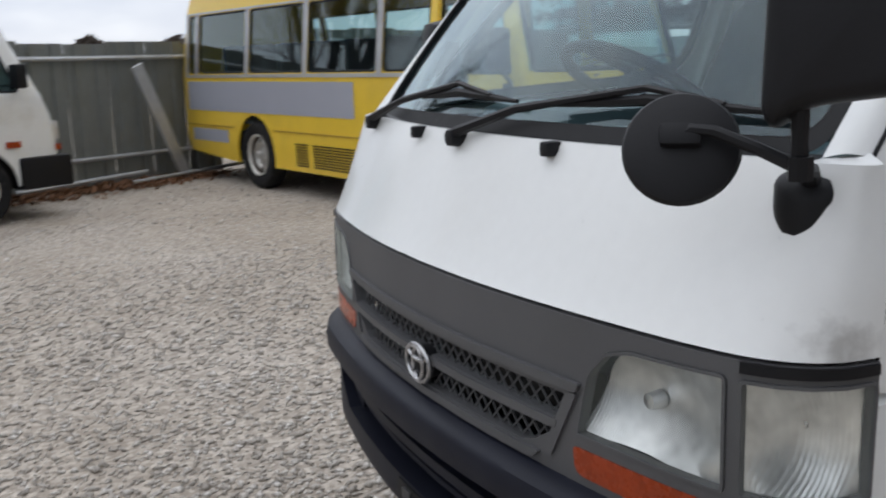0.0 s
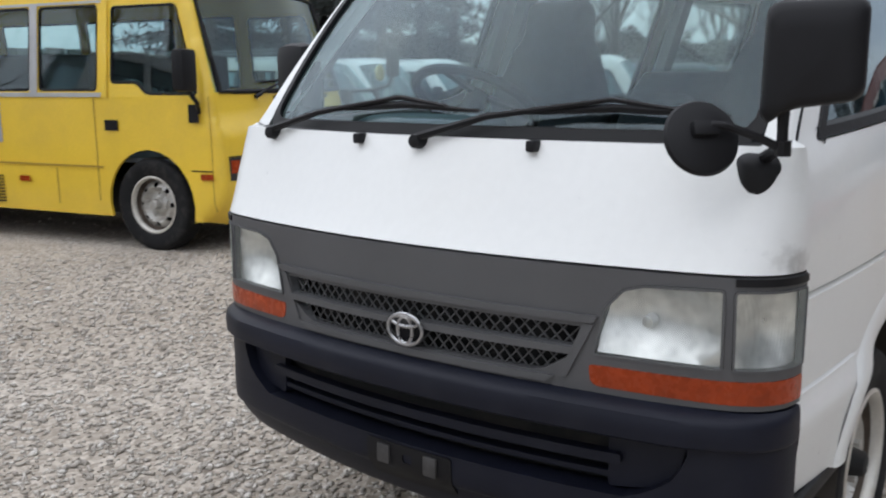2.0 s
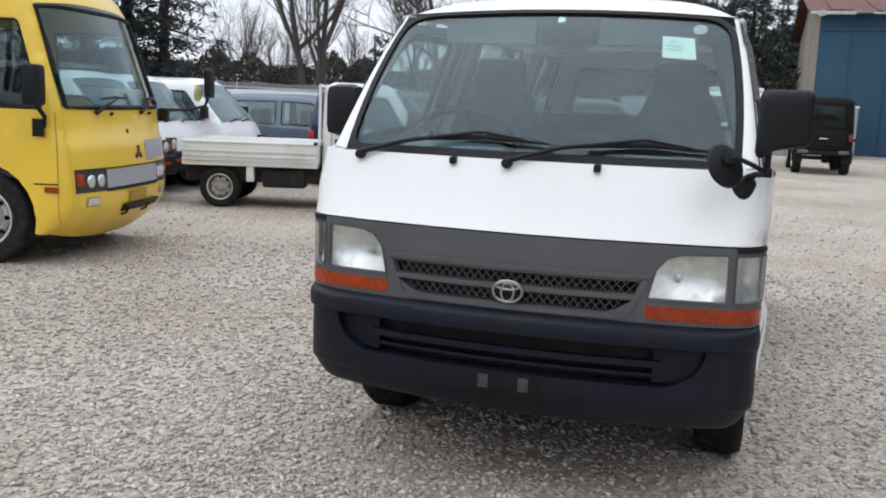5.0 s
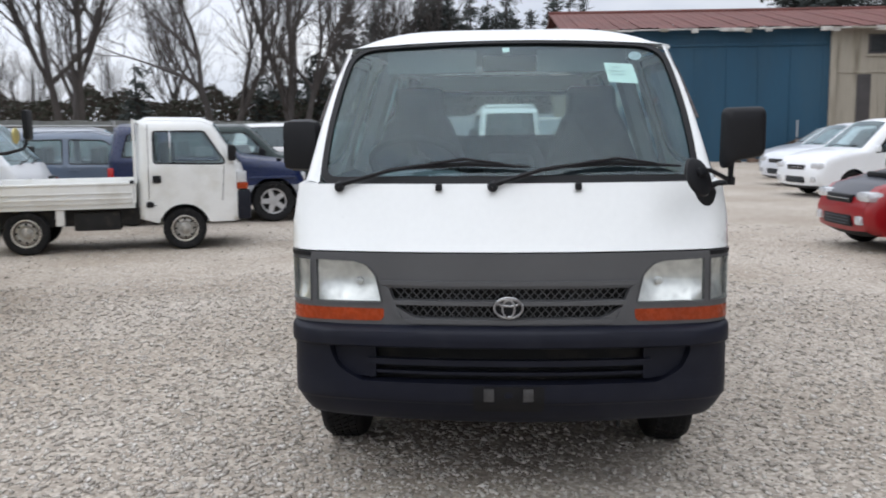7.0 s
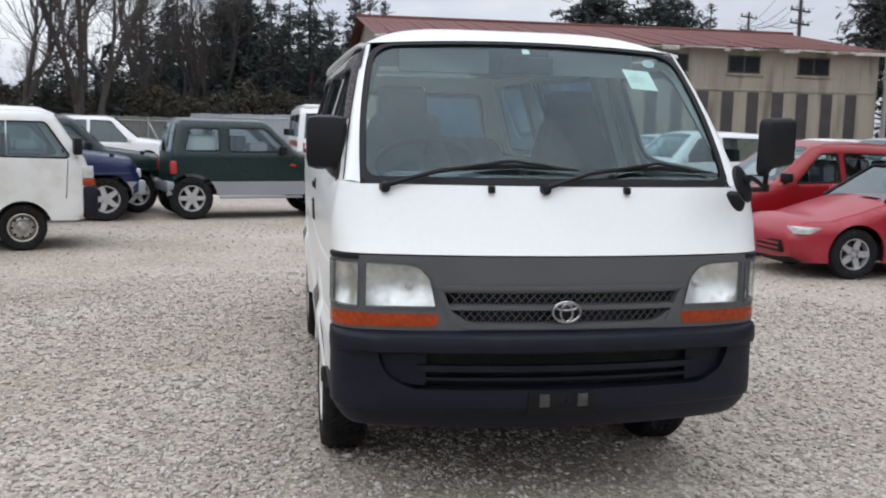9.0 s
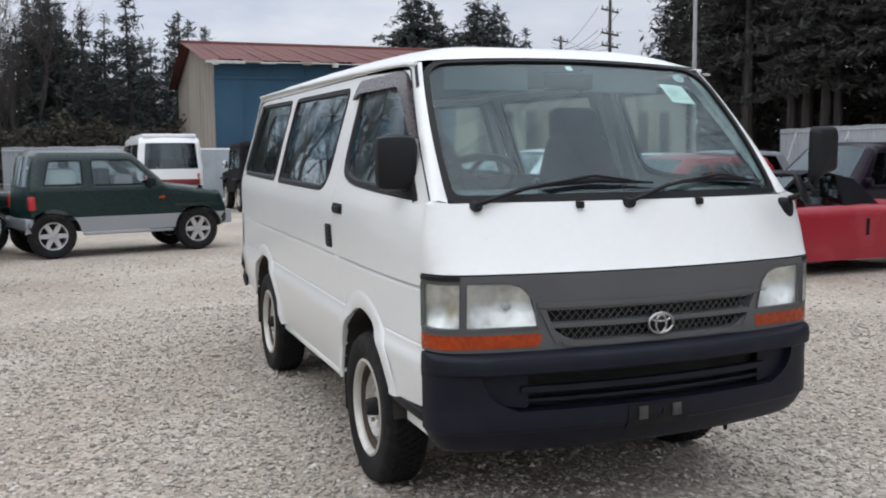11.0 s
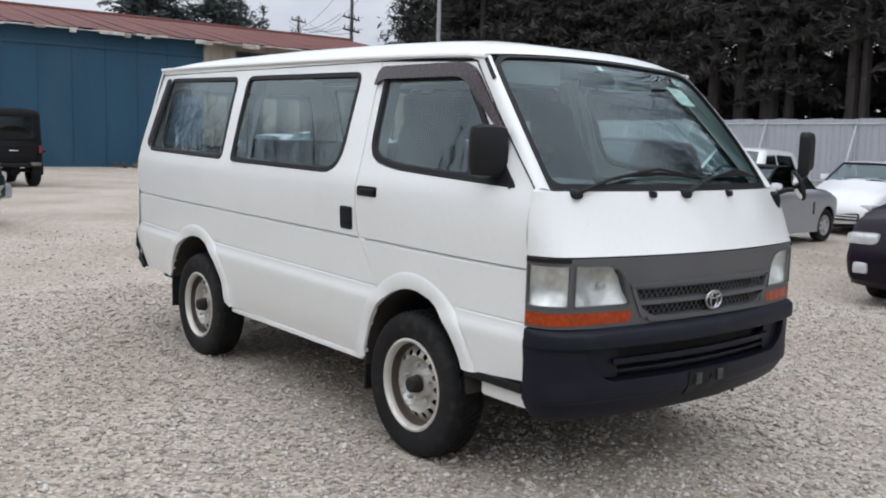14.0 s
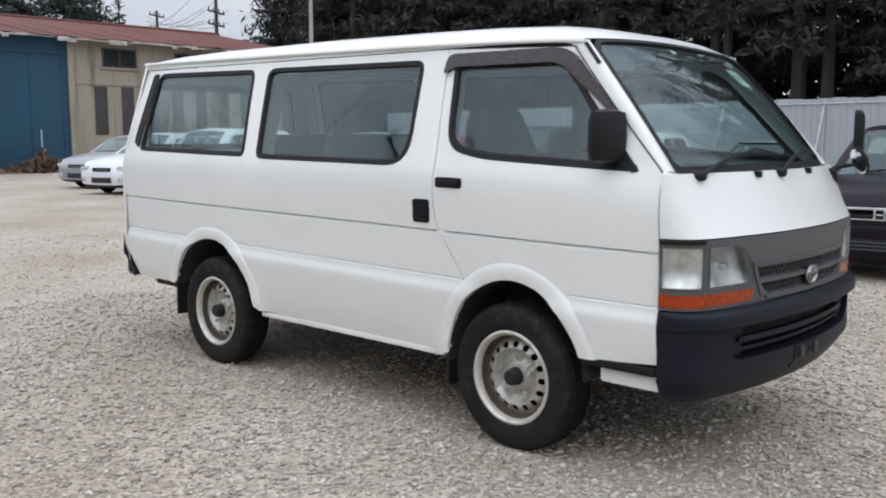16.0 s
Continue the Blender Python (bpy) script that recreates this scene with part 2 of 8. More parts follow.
def rounded(pts, radius, seg=5):
    """A polygon with its corners rounded; radius: one number, or one for each corner."""
    n, out = len(pts), []
    for i in range(n):
        r = radius[i] if isinstance(radius, (list, tuple)) else radius
        p, a, b = np.array(pts[i], float), np.array(pts[i - 1], float), np.array(pts[(i + 1) % n], float)
        la, lb = np.linalg.norm(a - p), np.linalg.norm(b - p)
        r = min(r, 0.48 * la, 0.48 * lb)
        if r < 1e-4:
            out.append(tuple(p))
            continue
        s, e = p + (a - p) / la * r, p + (b - p) / lb * r
        for k in range(seg + 1):
            t = k / seg
            out.append(tuple((1 - t) ** 2 * s + 2 * t * (1 - t) * p + t * t * e))
    return out


def divided(pts, step, closed=True):
    out = []
    for i in range(len(pts) if closed else len(pts) - 1):
        a, b = np.array(pts[i], float), np.array(pts[(i + 1) % len(pts)], float)
        k = max(1, int(np.ceil(np.linalg.norm(b - a) / step)))
        out += [tuple(a + (b - a) * j / k) for j in range(k)]
    return out if closed else out + [tuple(pts[-1])]


def inside(poly, q):
    """Which of the points q lie in the polygon."""
    poly, q = np.asarray(poly, float), np.asarray(q, float)
    a, b = poly, np.roll(poly, -1, 0)
    hit = np.zeros(len(q), bool)
    for (x0, y0), (x1, y1) in zip(a, b):
        if y0 == y1:
            continue
        cross = ((y0 > q[:, 1]) != (y1 > q[:, 1])) & (q[:, 0] < (x1 - x0) * (q[:, 1] - y0) / (y1 - y0) + x0)
        hit ^= cross
    return hit


def edge_distance(lines, q):
    """Distance of the points q to the nearest of the closed lines."""
    q = np.asarray(q, float)
    best = np.full(len(q), 1e9)
    for line in lines:
        line = np.asarray(line, float)
        a, b = line, np.roll(line, -1, 0)
        for p0, p1 in zip(a, b):
            d = p1 - p0
            t = np.clip(((q - p0) @ d) / max(d @ d, 1e-12), 0, 1)
            best = np.minimum(best, np.hypot(*(q - p0 - t[:, None] * d).T))
    return best


def patch(outline, holes, us, vs, step):
    """A flat triangulation of an outline with holes: points, triangles and the border loops (as indices)."""
    loops = [divided(outline, step)] + [divided(h, step) for h in holes]
    pts, edges, borders = [], [], []
    for loop in loops:
        k = len(pts)
        pts += loop
        edges += [(k + i, k + (i + 1) % len(loop)) for i in range(len(loop))]
        borders.append(list(range(k, k + len(loop))))
    grid = np.array([(u, v) for u in us for v in vs], float)
    if len(grid):
        keep = inside(loops[0], grid)
        for h in loops[1:]:
            keep &= ~inside(h, grid)
        grid = grid[keep]
        if len(grid):
            gap = 0.0022
            pts += [tuple(p) for p in grid[edge_distance(loops, grid) > gap]]
    co, _, tris, origin, _, _ = delaunay_2d_cdt([Vector(p) for p in pts], edges, [], 0, 1e-6)
    co = np.array([tuple(c) for c in co])
    tris = [t for t in tris]
    mid = np.array([co[list(t)].mean(0) for t in tris])
    c3 = np.array([co[list(t)] for t in tris])
    e1, e2, e3 = c3[:, 1] - c3[:, 0], c3[:, 2] - c3[:, 0], c3[:, 2] - c3[:, 1]
    longest = np.maximum(np.maximum(np.hypot(*e1.T), np.hypot(*e2.T)), np.hypot(*e3.T))
    ok = inside(loops[0], mid)
    ok &= np.abs(e1[:, 0] * e2[:, 1] - e1[:, 1] * e2[:, 0]) / longest > 2e-5
    for h in loops[1:]:
        ok &= ~inside(h, mid)
    back = {}
    for new_i, olds in enumerate(origin):
        for o in olds:
            back[o] = new_i
    return co, [t for t, k in zip(tris, ok) if k], [[back[i] for i in b] for b in borders]


def panel(name, outline, holes, us, vs, step, fmap, material, parent, label="", depth=0.02, smooth=35):
    """A curved sheet: fmap(u, v, d) gives the place d metres inside the skin. Its borders turn in by depth."""
    co, tris, borders = patch(outline, holes, us, vs, step)
    verts = [fmap(u, v, 0.0) for u, v in co]
    faces = list(tris)
    u0, v0 = co[list(tris[len(tris) // 2])].mean(0)
    out = Vector(fmap(u0, v0, -0.01)) - Vector(fmap(u0, v0, 0.01))
    p, q, r = (Vector(verts[i]) for i in tris[len(tris) // 2])
    if (q - p).cross(r - p).dot(out) < 0:
        faces = [f[::-1] for f in faces]
    used = {(f[i], f[(i + 1) % 3]) for f in faces for i in range(3)}
    if depth:
        for b in borders:
            k = len(verts)
            verts += [fmap(co[i][0], co[i][1], depth) for i in b]
            n = len(b)
            for i in range(n):
                j = (i + 1) % n
                if (b[i], b[j]) in used:
                    faces.append((b[j], b[i], k + i, k + j))
                else:
                    faces.append((b[i], b[j], k + j, k + i))
    return from_lists(name, verts, faces, material, parent, label, smooth)


def band(name, outline, width, fmap, material, parent, label="", proud=0.004, step=0.05, depth=0.012):
    """A strip along a closed outline: from the outline to width inside it."""
    line = divided(outline, step)
    p = np.array(line)
    c = p.mean(0)
    area = 0.5 * np.sum(p[:, 0] * np.roll(p[:, 1], -1) - p[:, 1] * np.roll(p[:, 0], -1))
    t = np.roll(p, -1, 0) - np.roll(p, 1, 0)
    t /= np.linalg.norm(t, axis=1)[:, None] + 1e-9
    nrm = np.stack([-t[:, 1], t[:, 0]], 1) * (1 if area > 0 else -1)
    q = p + nrm * width
    n = len(p)
    verts = [fmap(*a, depth) for a in p] + [fmap(*a, -proud) for a in p * 0.85 + q * 0.15] + [fmap(*a, -proud) for a in p * 0.2 + q * 0.8] + [fmap(*a, depth) for a in q]
    faces = [(r * n + i, r * n + (i + 1) % n, (r + 1) * n + (i + 1) % n, (r + 1) * n + i) for r in range(3) for i in range(n)]
    return from_lists(name, verts, faces, material, parent, label)


def table(xs, ys):
    xs, ys = np.array(xs, float), np.array(ys, float)
    return lambda v: float(np.interp(v, xs, ys))


def arch_line(c, rx, rz, z_end0, z_end1, n=22):
    """The line of a wheel opening from its front foot over the top to its rear foot."""
    def ang(z, side):
        s = max(-1.0, min(1.0, (z - c[1]) / rz))
        return math.pi - math.asin(s) if side < 0 else math.asin(s)
    a0, a1 = ang(z_end0, -1), ang(z_end1, 1)
    return [(c[0] + rx * math.cos(a0 + (a1 - a0) * k / n), c[1] + rz * math.sin(a0 + (a1 - a0) * k / n)) for k in range(n + 1)]


# ==== wheels ====
rim_lip = mat("rim_lip", (0.60, 0.58, 0.53), 0.34, metal=0.30, var=0.12, scale=9, fine=90, stain=(0.26, 0.18, 0.11), amount=0.35)
# dark brown well: the shadow ring inside the lip is put into this colour
rim_shade = mat("rim_shade", (0.09, 0.07, 0.055), 0.7, metal=0.3, var=0.3, scale=9)
def wheel(parent, x, y, r, width, rim_r, style, side, steer=0.0, detail=True, z=None):
    """A wheel under its vehicle: tyre and rim, outer face towards side * y."""
    hub = new("wheel")
    hub.parent = parent
    hub.matrix_basis = pose(x, y, r if z is None else z, 0, 0, steer) @ Matrix.Diagonal((1, side, 1, 1))
    hub.empty_display_size = 0.1
    w = width / 2
    s = 48 if detail else 28
    prof = [(rim_r * 0.97, -w * 0.7), (rim_r, -w * 0.85), (r * 0.90, -w), (r * 0.972, -w * 0.86), (r, -w * 0.62), (r, w * 0.62), (r * 0.972, w * 0.86), (r * 0.945, w * 0.97), (r * 0.90, w), (r * 0.84, w * 1.01), (rim_r * 1.05, w * 0.92), (rim_r, w * 0.80), (rim_r * 0.97, w * 0.70)]
    v, f = lathe_lists(prof, s)
    from_lists("tyre", v, f, rubber_black, hub, smooth=50)
    if detail:
        # tread blocks
        tv, tf = [], []
        for row, off in ((-0.46, 0), (-0.16, 0.5), (0.16, 0), (0.46, 0.5)):
            for k in range(60):
                a = 2 * math.pi * (k + off) / 60
                da, dy = 0.034, w * 0.115
                i = len(tv)
                for rr in (r - 0.002, r + 0.006):
                    for sa, sy in ((-1, -1), (1, -1), (1, 1), (-1, 1)):
                        aa = a + sa * da + 0.02 * sy
                        tv.append((rr * math.cos(aa), w * row * 1.15 + sy * dy, rr * math.sin(aa)))
                tf += [(i + 4, i + 5, i + 6, i + 7)] + [(i + q, i + (q + 1) % 4, i + 4 + (q + 1) % 4, i + 4 + q) for q in range(4)]
        from_lists("tread", tv, tf, rubber_black, hub, smooth=0)
    R = rim_r
    if style == "steel":
        rim = [(R, w * 0.80), (R * 1.03, w * 0.92), (R * 0.98, w * 0.96), (R * 0.92, w * 0.84), (R * 0.915, w * 0.62)]
        v, f = lathe_lists(rim, s)
        rim_ob = from_lists("rim", v, f, rim_lip, hub, smooth=50)
        v, f = lathe_lists([(R * 0.915, w * 0.62), (R * 0.90, w * 0.30), (R * 0.84, w * 0.22)], s)
        from_lists("rim_well", v, f, rim_shade, rim_ob, smooth=50)
        disc_prof = table([0, 0.30, 0.36, 0.50, 0.62, 0.74, 0.87], [0.42, 0.42, 0.16, 0.14, 0.58, 0.46, 0.16])
        count, holes = 16 if detail else 8, []
        for k in range(count):
            a = 2 * math.pi * k / count
            c, hr = (R * 0.70 * math.cos(a), R * 0.70 * math.sin(a)), R * (0.080 if detail else 0.10)
            holes.append([(c[0] + hr * math.cos(2 * math.pi * j / 10), c[1] + 0.9 * hr * math.sin(2 * math.pi * j / 10)) for j in range(10)])
        ring = [(R * 0.87 * math.cos(2 * math.pi * j / s), R * 0.87 * math.sin(2 * math.pi * j / s)) for j in range(s)]
        grid = np.linspace(-R, R, 27)
        panel("disc", ring, holes, grid, grid, 0.05, lambda u, q, d: (u, w * disc_prof(math.hypot(u, q) / R) - d, q), steel_rim, hub, depth=0.006)
        v, f = lathe_lists([(0.001, w * 0.98), (R * 0.14, w * 0.97), (R * 0.17, w * 0.90), (R * 0.20, w * 0.45)], 20)
        from_lists("hub_cap", v, f, under_black if detail else steel_rim, hub, "dark dusty wheel hub")
        for k in range(5 if detail else 4):
            a = 2 * math.pi * k / (5 if detail else 4) + 0.3
            v, f = lathe_lists([(0.001, w * 0.60), (0.010, w * 0.60), (0.012, w * 0.40)], 6)
            v = [(p[0] + R * 0.42 * math.cos(a), p[1], p[2] + R * 0.42 * math.sin(a)) for p in v]
            from_lists("wheel_nut", v, f, steel_rim, hub)
        v, f = lathe_lists([(0.001, -w * 0.1), (R * 0.9, -w * 0.1)], 20)
        from_lists("brake_drum", v, f, under_black, hub)
    else:
        spokes = style
        rim = [(R, w * 0.80), (R * 1.02, w * 0.88), (R * 0.95, w * 0.86), (R * 0.90, w * 0.55), (R * 0.88, -w * 0.3)]
        v, f = lathe_lists(rim, s)
        from_lists("rim", v, f, alloy_rim, hub, smooth=50)
        for k in range(spokes):
            bm = bmesh.new()
            a = 360 * k / spokes
            wd = R * 1.15 / spokes
            vs = [bm.verts.new((x0, y0, z0)) for x0, z0 in ((R * 0.12, -wd), (R * 0.92, -wd * 0.8), (R * 0.92, wd * 0.8), (R * 0.12, wd)) for y0 in (w * 0.30, w * 0.72)]
            for q in ((0, 2, 4, 6), (1, 3, 5, 7), (0, 1, 3, 2), (2, 3, 5, 4), (4, 5, 7, 6), (6, 7, 1, 0)):
                bm.faces.new([vs[i] for i in q])
            bmesh.ops.recalc_face_normals(bm, faces=bm.faces)
            bmesh.ops.transform(bm, matrix=Matrix.Rotation(radians(a), 4, "Y"), verts=bm.verts)
            part("spoke", bm, alloy_rim, hub)
        v, f = lathe_lists([(0.001, w * 0.76), (R * 0.20, w * 0.74), (R * 0.24, w * 0.3)], 18)
        from_lists("hub_cap", v, f, alloy_rim, hub)
        v, f = lathe_lists([(0.001, w * 0.05), (R * 0.88, w * 0.05)], 24)
        from_lists("brake_disc", v, f, under_black, hub)
    return hub


# ==== the white van ====
van = thing("van", "white high-bonnet delivery van parked on gravel", "van")
van["label"] = "white cab-over van with grey grille parked on gravel"
RAKE = 0.0125
v_ytab = table([0.36, 0.385, 0.405, 0.42, 0.50, 0.60, 0.685, 0.70, 0.735, 0.748, 0.754, 0.760, 0.954, 0.962, 0.970, 1.10, 1.20, 1.25, 1.30, 1.50, 1.77, 1.87],
               [0.800, 0.810, 0.816, 0.820, 0.838, 0.852, 0.861, 0.859, 0.845, 0.845, 0.839, 0.845, 0.850, 0.831, 0.850, 0.855, 0.853, 0.842, 0.825, 0.767, 0.684, 0.652])
F_ARCH, F_RX, F_RZ = (0.95, 0.36), 0.378, 0.422
R_ARCH, R_RX, R_RZ = (3.285, 0.35), 0.420, 0.41


def van_half(x, z):
    y = v_ytab(z)
    if x < 0.9:
        y *= 1 - (0.034 + 0.030 * max(0.0, min(1.0, (z - 1.12) / 0.16))) * ((0.9 - x) / 0.65) ** 2
    if x > 3.5:
        y *= 1 - 0.035 * ((x - 3.5) / 0.8) ** 2
    for c, rx, rz in ((F_ARCH, F_RX, F_RZ), (R_ARCH, R_RX, R_RZ)):
        q = math.hypot((x - c[0]) / rx, (z - c[1]) / rz)
        if q < 1.24 and z > 0.3:
            s = max(0.0, min(1.0, (1.24 - q) / 0.05))
            y = y * (1 - s) + s * max(y, 0.842)
    return y


def van_side(sign):
    return lambda x, z, d: (x, sign * (van_half(x, z) - d), z + RAKE * (x - 1))


door_cut = [(1.215, 0.70), (1.235, 0.77), (1.30, 0.86), (1.395, 1.0), (1.412, 1.10), (1.415, 1.277), (1.467, 1.80)]
front_arch = arch_line(F_ARCH, F_RX, F_RZ, 0.505, 0.40)
rear_arch = arch_line(R_ARCH, R_RX, R_RZ, 0.405, 0.47)
k_door = next(i for i, p in enumerate(front_arch) if p[0] > 1.215)
door_outline = [(0.243, 0.53), (0.54, 0.505)] + front_arch[: k_door] + [(x - 0.003, z) for x, z in door_cut] + [(0.745, 1.775), (0.50, 1.535), (0.262, 1.275), (0.243, 1.20)]
side_outline = [(x + 0.003, z) for x, z in door_cut[::-1]] + front_arch[k_door:] + [(1.37, 0.385), (2.80, 0.385)] + rear_arch + [(3.72, 0.44), (4.22, 0.43), (4.375, 0.66), (4.388, 0.98), (4.355, 1.28), (4.275, 1.80)]
door_window = rounded([(0.352, 1.268), (1.16, 1.298), (1.365, 1.34), (1.415, 1.745), (0.79, 1.745)], [0.02, 0.10, 0.12, 0.06, 0.10])
mid_window = rounded([(1.588, 1.252), (2.815, 1.256), (2.872, 1.767), (1.612, 1.758)], [0.16, 0.05, 0.07, 0.06])
rear_window = rounded([(2.928, 1.262), (4.15, 1.272), (4.09, 1.778), (2.995, 1.765)], [0.05, 0.05, 0.07, 0.06])
z_rows = [0.42, 0.46, 0.50, 0.56, 0.62, 0.66, 0.685, 0.692, 0.70, 0.715, 0.735, 0.748, 0.754, 0.760, 0.79, 0.82, 0.88, 0.94, 0.954, 0.962, 0.970, 1.02, 1.08, 1.14, 1.20, 1.225, 1.25, 1.275, 1.30, 1.36, 1.44, 1.52, 1.60, 1.68, 1.74, 1.79]
for sign in (1, -1):
    fm = van_side(sign)
    door = panel("front_door", door_outline, [door_window], np.arange(0.26, 1.5, 0.045), z_rows, 0.04, fm, white_paint, van)
    side = panel("side_panel", side_outline, [mid_window, rear_window], np.arange(1.2, 4.3, 0.05), z_rows, 0.04, fm, white_paint, van)
    band("window_seal", door_window, 0.034, fm, seal_black, door)
    tube("door_seam", [fm(0.2455 + 0.012 * max(0.0, (z - 1.012) / 0.243), z, -0.001) for z in np.linspace(0.53, 1.262, 24)] + [fm(0.266 + 0.483 * k / 10, 1.275 + 0.50 * k / 10, -0.001) for k in range(11)], 0.0035, seal_black, door, sides=5)
    band("window_seal", mid_window, 0.030, fm, seal_black, side)
    band("window_seal", rear_window, 0.030, fm, seal_black, side)
    for poly, holder, u in ((door_window, door, np.arange(0.3, 1.5, 0.1)), (mid_window, side, np.arange(1.6, 2.9, 0.1)), (rear_window, side, np.arange(2.9, 4.2, 0.1))):
        panel("window_pane", poly, [], u, np.arange(1.3, 1.8, 0.08), 0.06, lambda x, z, d, q=fm: q(x, z, d + 0.010), side_glass, holder, depth=0)
    # rear vent louvre
    vent = rounded([(4.158, 1.290), (4.235, 1.33), (4.160, 1.775), (4.090, 1.775)], 0.02)
    panel("vent_louvre", vent, [], [], np.arange(1.3, 1.8, 0.05), 0.05, lambda x, z, d, q=fm: q(x, z, d - 0.007), trim_black, side, depth=0.012)
    # dark wind deflector along the top of the door window
    visor = rounded([(1.455, 1.68), (1.462, 1.778), (0.765, 1.778), (0.485, 1.50), (0.515, 1.50), (0.80, 1.715), (1.40, 1.715)], [0.02, 0.05, 0.09, 0.01, 0.01, 0.06, 0.02])
    panel("wind_deflector", visor, [], np.arange(0.4, 1.5, 0.06), np.arange(1.5, 1.8, 0.04), 0.04, lambda x, z, d, q=fm: q(x, z, d - 0.022 + 0.012 * max(0.0, (z - 1.70) / 0.08)), visor_brown, door, "dark smoked wind deflector", depth=0.02)
    # handle, sliding-door vent, front edge mouldings
    hy = van_half(1.31, 1.19)
    recess = rounded([(1.235, 1.165), (1.395, 1.165), (1.395, 1.212), (1.235, 1.212)], 0.015)
    panel("handle_recess", recess, [], [], [], 0.03, lambda x, z, d, q=fm: q(x, z, d - 0.004), trim_black, door, depth=0.01)
    box("door_handle", 1.245, 1.375, sign * (hy + 0.002), sign * (hy + 0.015), 1.176, 1.205, trim_black, door, bevel=0.008)
    if sign > 0:
        lid = rounded([(1.435, 0.995), (1.540, 0.995), (1.540, 1.105), (1.435, 1.105)], 0.018)
        panel("vent_plate", lid, [], [], [], 0.03, lambda x, z, d, q=fm: q(x, z, d - 0.005), trim_black, side, "black louvred plate", depth=0.012)
        for k in range(5):
            zz = 1.013 + 0.02 * k
            box("louvre", 1.445, 1.53, van_half(1.48, zz) + 0.004, van_half(1.48, zz) + 0.011, zz, zz + 0.009, bumper_black, side, bevel=0.003)
    else:
        grip = rounded([(1.435, 0.985), (1.475, 0.985), (1.475, 1.125), (1.435, 1.125)], 0.014)
        panel("sliding_door_handle", grip, [], [], [], 0.03, lambda x, z, d, q=fm: q(x, z, d - 0.018), trim_black, side, depth=0.02)
    box("step_moulding", 0.245, 0.60, sign * 0.775, sign * 0.835, 0.47, 0.508, trim_black, van, "black step moulding below the door", bevel=0.014)
    box("front_valance", 0.25, 0.52, sign * 0.74, sign * 0.800, 0.405, 0.475, white_paint, van, bevel=0.014)
    # raised lips round the wheel openings
    for c, rx, rz, a0, a1 in ((F_ARCH, F_RX, F_RZ, 0.505, 0.43), (R_ARCH, R_RX, R_RZ, 0.43, 0.50)):
        rows = []
        for grow, out in ((1.0, -0.012), (1.0, 0.005), (1.035, 0.009), (1.13, 0.007), (1.165, 0.003), (1.19, -0.004)):
            rows.append([(x, sign * (max(v_ytab(z), 0.842) + out), z + RAKE * (x - 1)) for x, z in arch_line(c, rx * grow, rz * grow, a0, a1, 40)])
        n = 41
        from_lists("arch_lip", [p for row in rows for p in row], [(i * n + k, i * n + k + 1, (i + 1) * n + k + 1, (i + 1) * n + k) for i in range(5) for k in range(40)], white_paint, van, smooth=30)
    # sill seam, mudflaps, wheel housings
    box("sill", 1.38, 2.82, sign * 0.72, sign * 0.818, 0.372, 0.402, white_paint, van, bevel=0.012)
    box("mudflap", 1.335, 1.352, sign * 0.66, sign * 0.825, 0.24, 0.50, rubber_black, van, bevel=0.004)
    box("mudflap", 3.70, 3.717, sign * 0.66, sign * 0.83, 0.27, 0.56, rubber_black, van, bevel=0.004)
    for c, rx, rz, a0, a1 in ((F_ARCH, F_RX, F_RZ, 0.40, 0.36), (R_ARCH, R_RX, R_RZ, 0.40, 0.44)):
        line = arch_line(c, rx, rz, a0, a1, 18)
        vs = [(x, sign * y, z + RAKE * (x - 1)) for y in (0.835, 0.52) for x, z in line]
        n = len(line)
        from_lists("wheel_housing", vs, [(i, i + 1, n + i + 1, n + i) for i in range(n - 1)] + [tuple(range(n, 2 * n))], mat("housing", (0.035, 0.029, 0.024), 0.8, var=0.35, scale=8, stain=(0.03, 0.025, 0.02), amount=0.7), van)

# plan line of the nose
nose = smooth_line([(0.0, 0.0), (0.0072, 0.2), (0.0285, 0.4), (0.062, 0.6), (0.086, 0.70), (0.108, 0.755), (0.142, 0.798), (0.190, 0.824), (0.243, 0.831)], 10)
nose_x, nose_y = np.array([p[0] for p in nose]), np.array([p[1] for p in nose])
nose_a = np.r_[0, np.cumsum(np.hypot(np.diff(nose_x), np.diff(nose_y)))]
NOSE_END = float(nose_a[-1])


def arc(y):
    """The way along the nose line to the given y."""
    return math.copysign(float(np.interp(abs(y), nose_y, nose_a)), y)


def nose_at(a, z, d):
    s = 1 if a >= 0 else -1
    q = min(abs(a), NOSE_END)
    x, y = float(np.interp(q, nose_a, nose_x)), float(np.interp(q, nose_a, nose_y))
    x1, y1 = float(np.interp(min(q + 0.01, NOSE_END), nose_a, nose_x)), float(np.interp(min(q + 0.01, NOSE_END), nose_a, nose_y))
    x0, y0 = float(np.interp(max(q - 0.01, 0), nose_a, nose_x)), float(np.interp(max(q - 0.01, 0), nose_a, nose_y))
    tx, ty = x1 - x0, y1 - y0
    k = math.hypot(tx, ty)
    nx, ny = -ty / k, tx / k
    lean = 0.0
    if z > 1.012:
        t = (z - 1.012) / 0.243
        fade = max(0.0, min(1.0, (q - 0.66) / (NOSE_END - 0.66)))
        lean = (0.128 * t**0.9) * (1 - fade**1.5) + 0.012 * t * fade
        y -= 0.027 * fade * max(0.0, min(1.0, (z - 1.12) / 0.16))
    return (x + lean - nx * d, s * (y - ny * d), z)


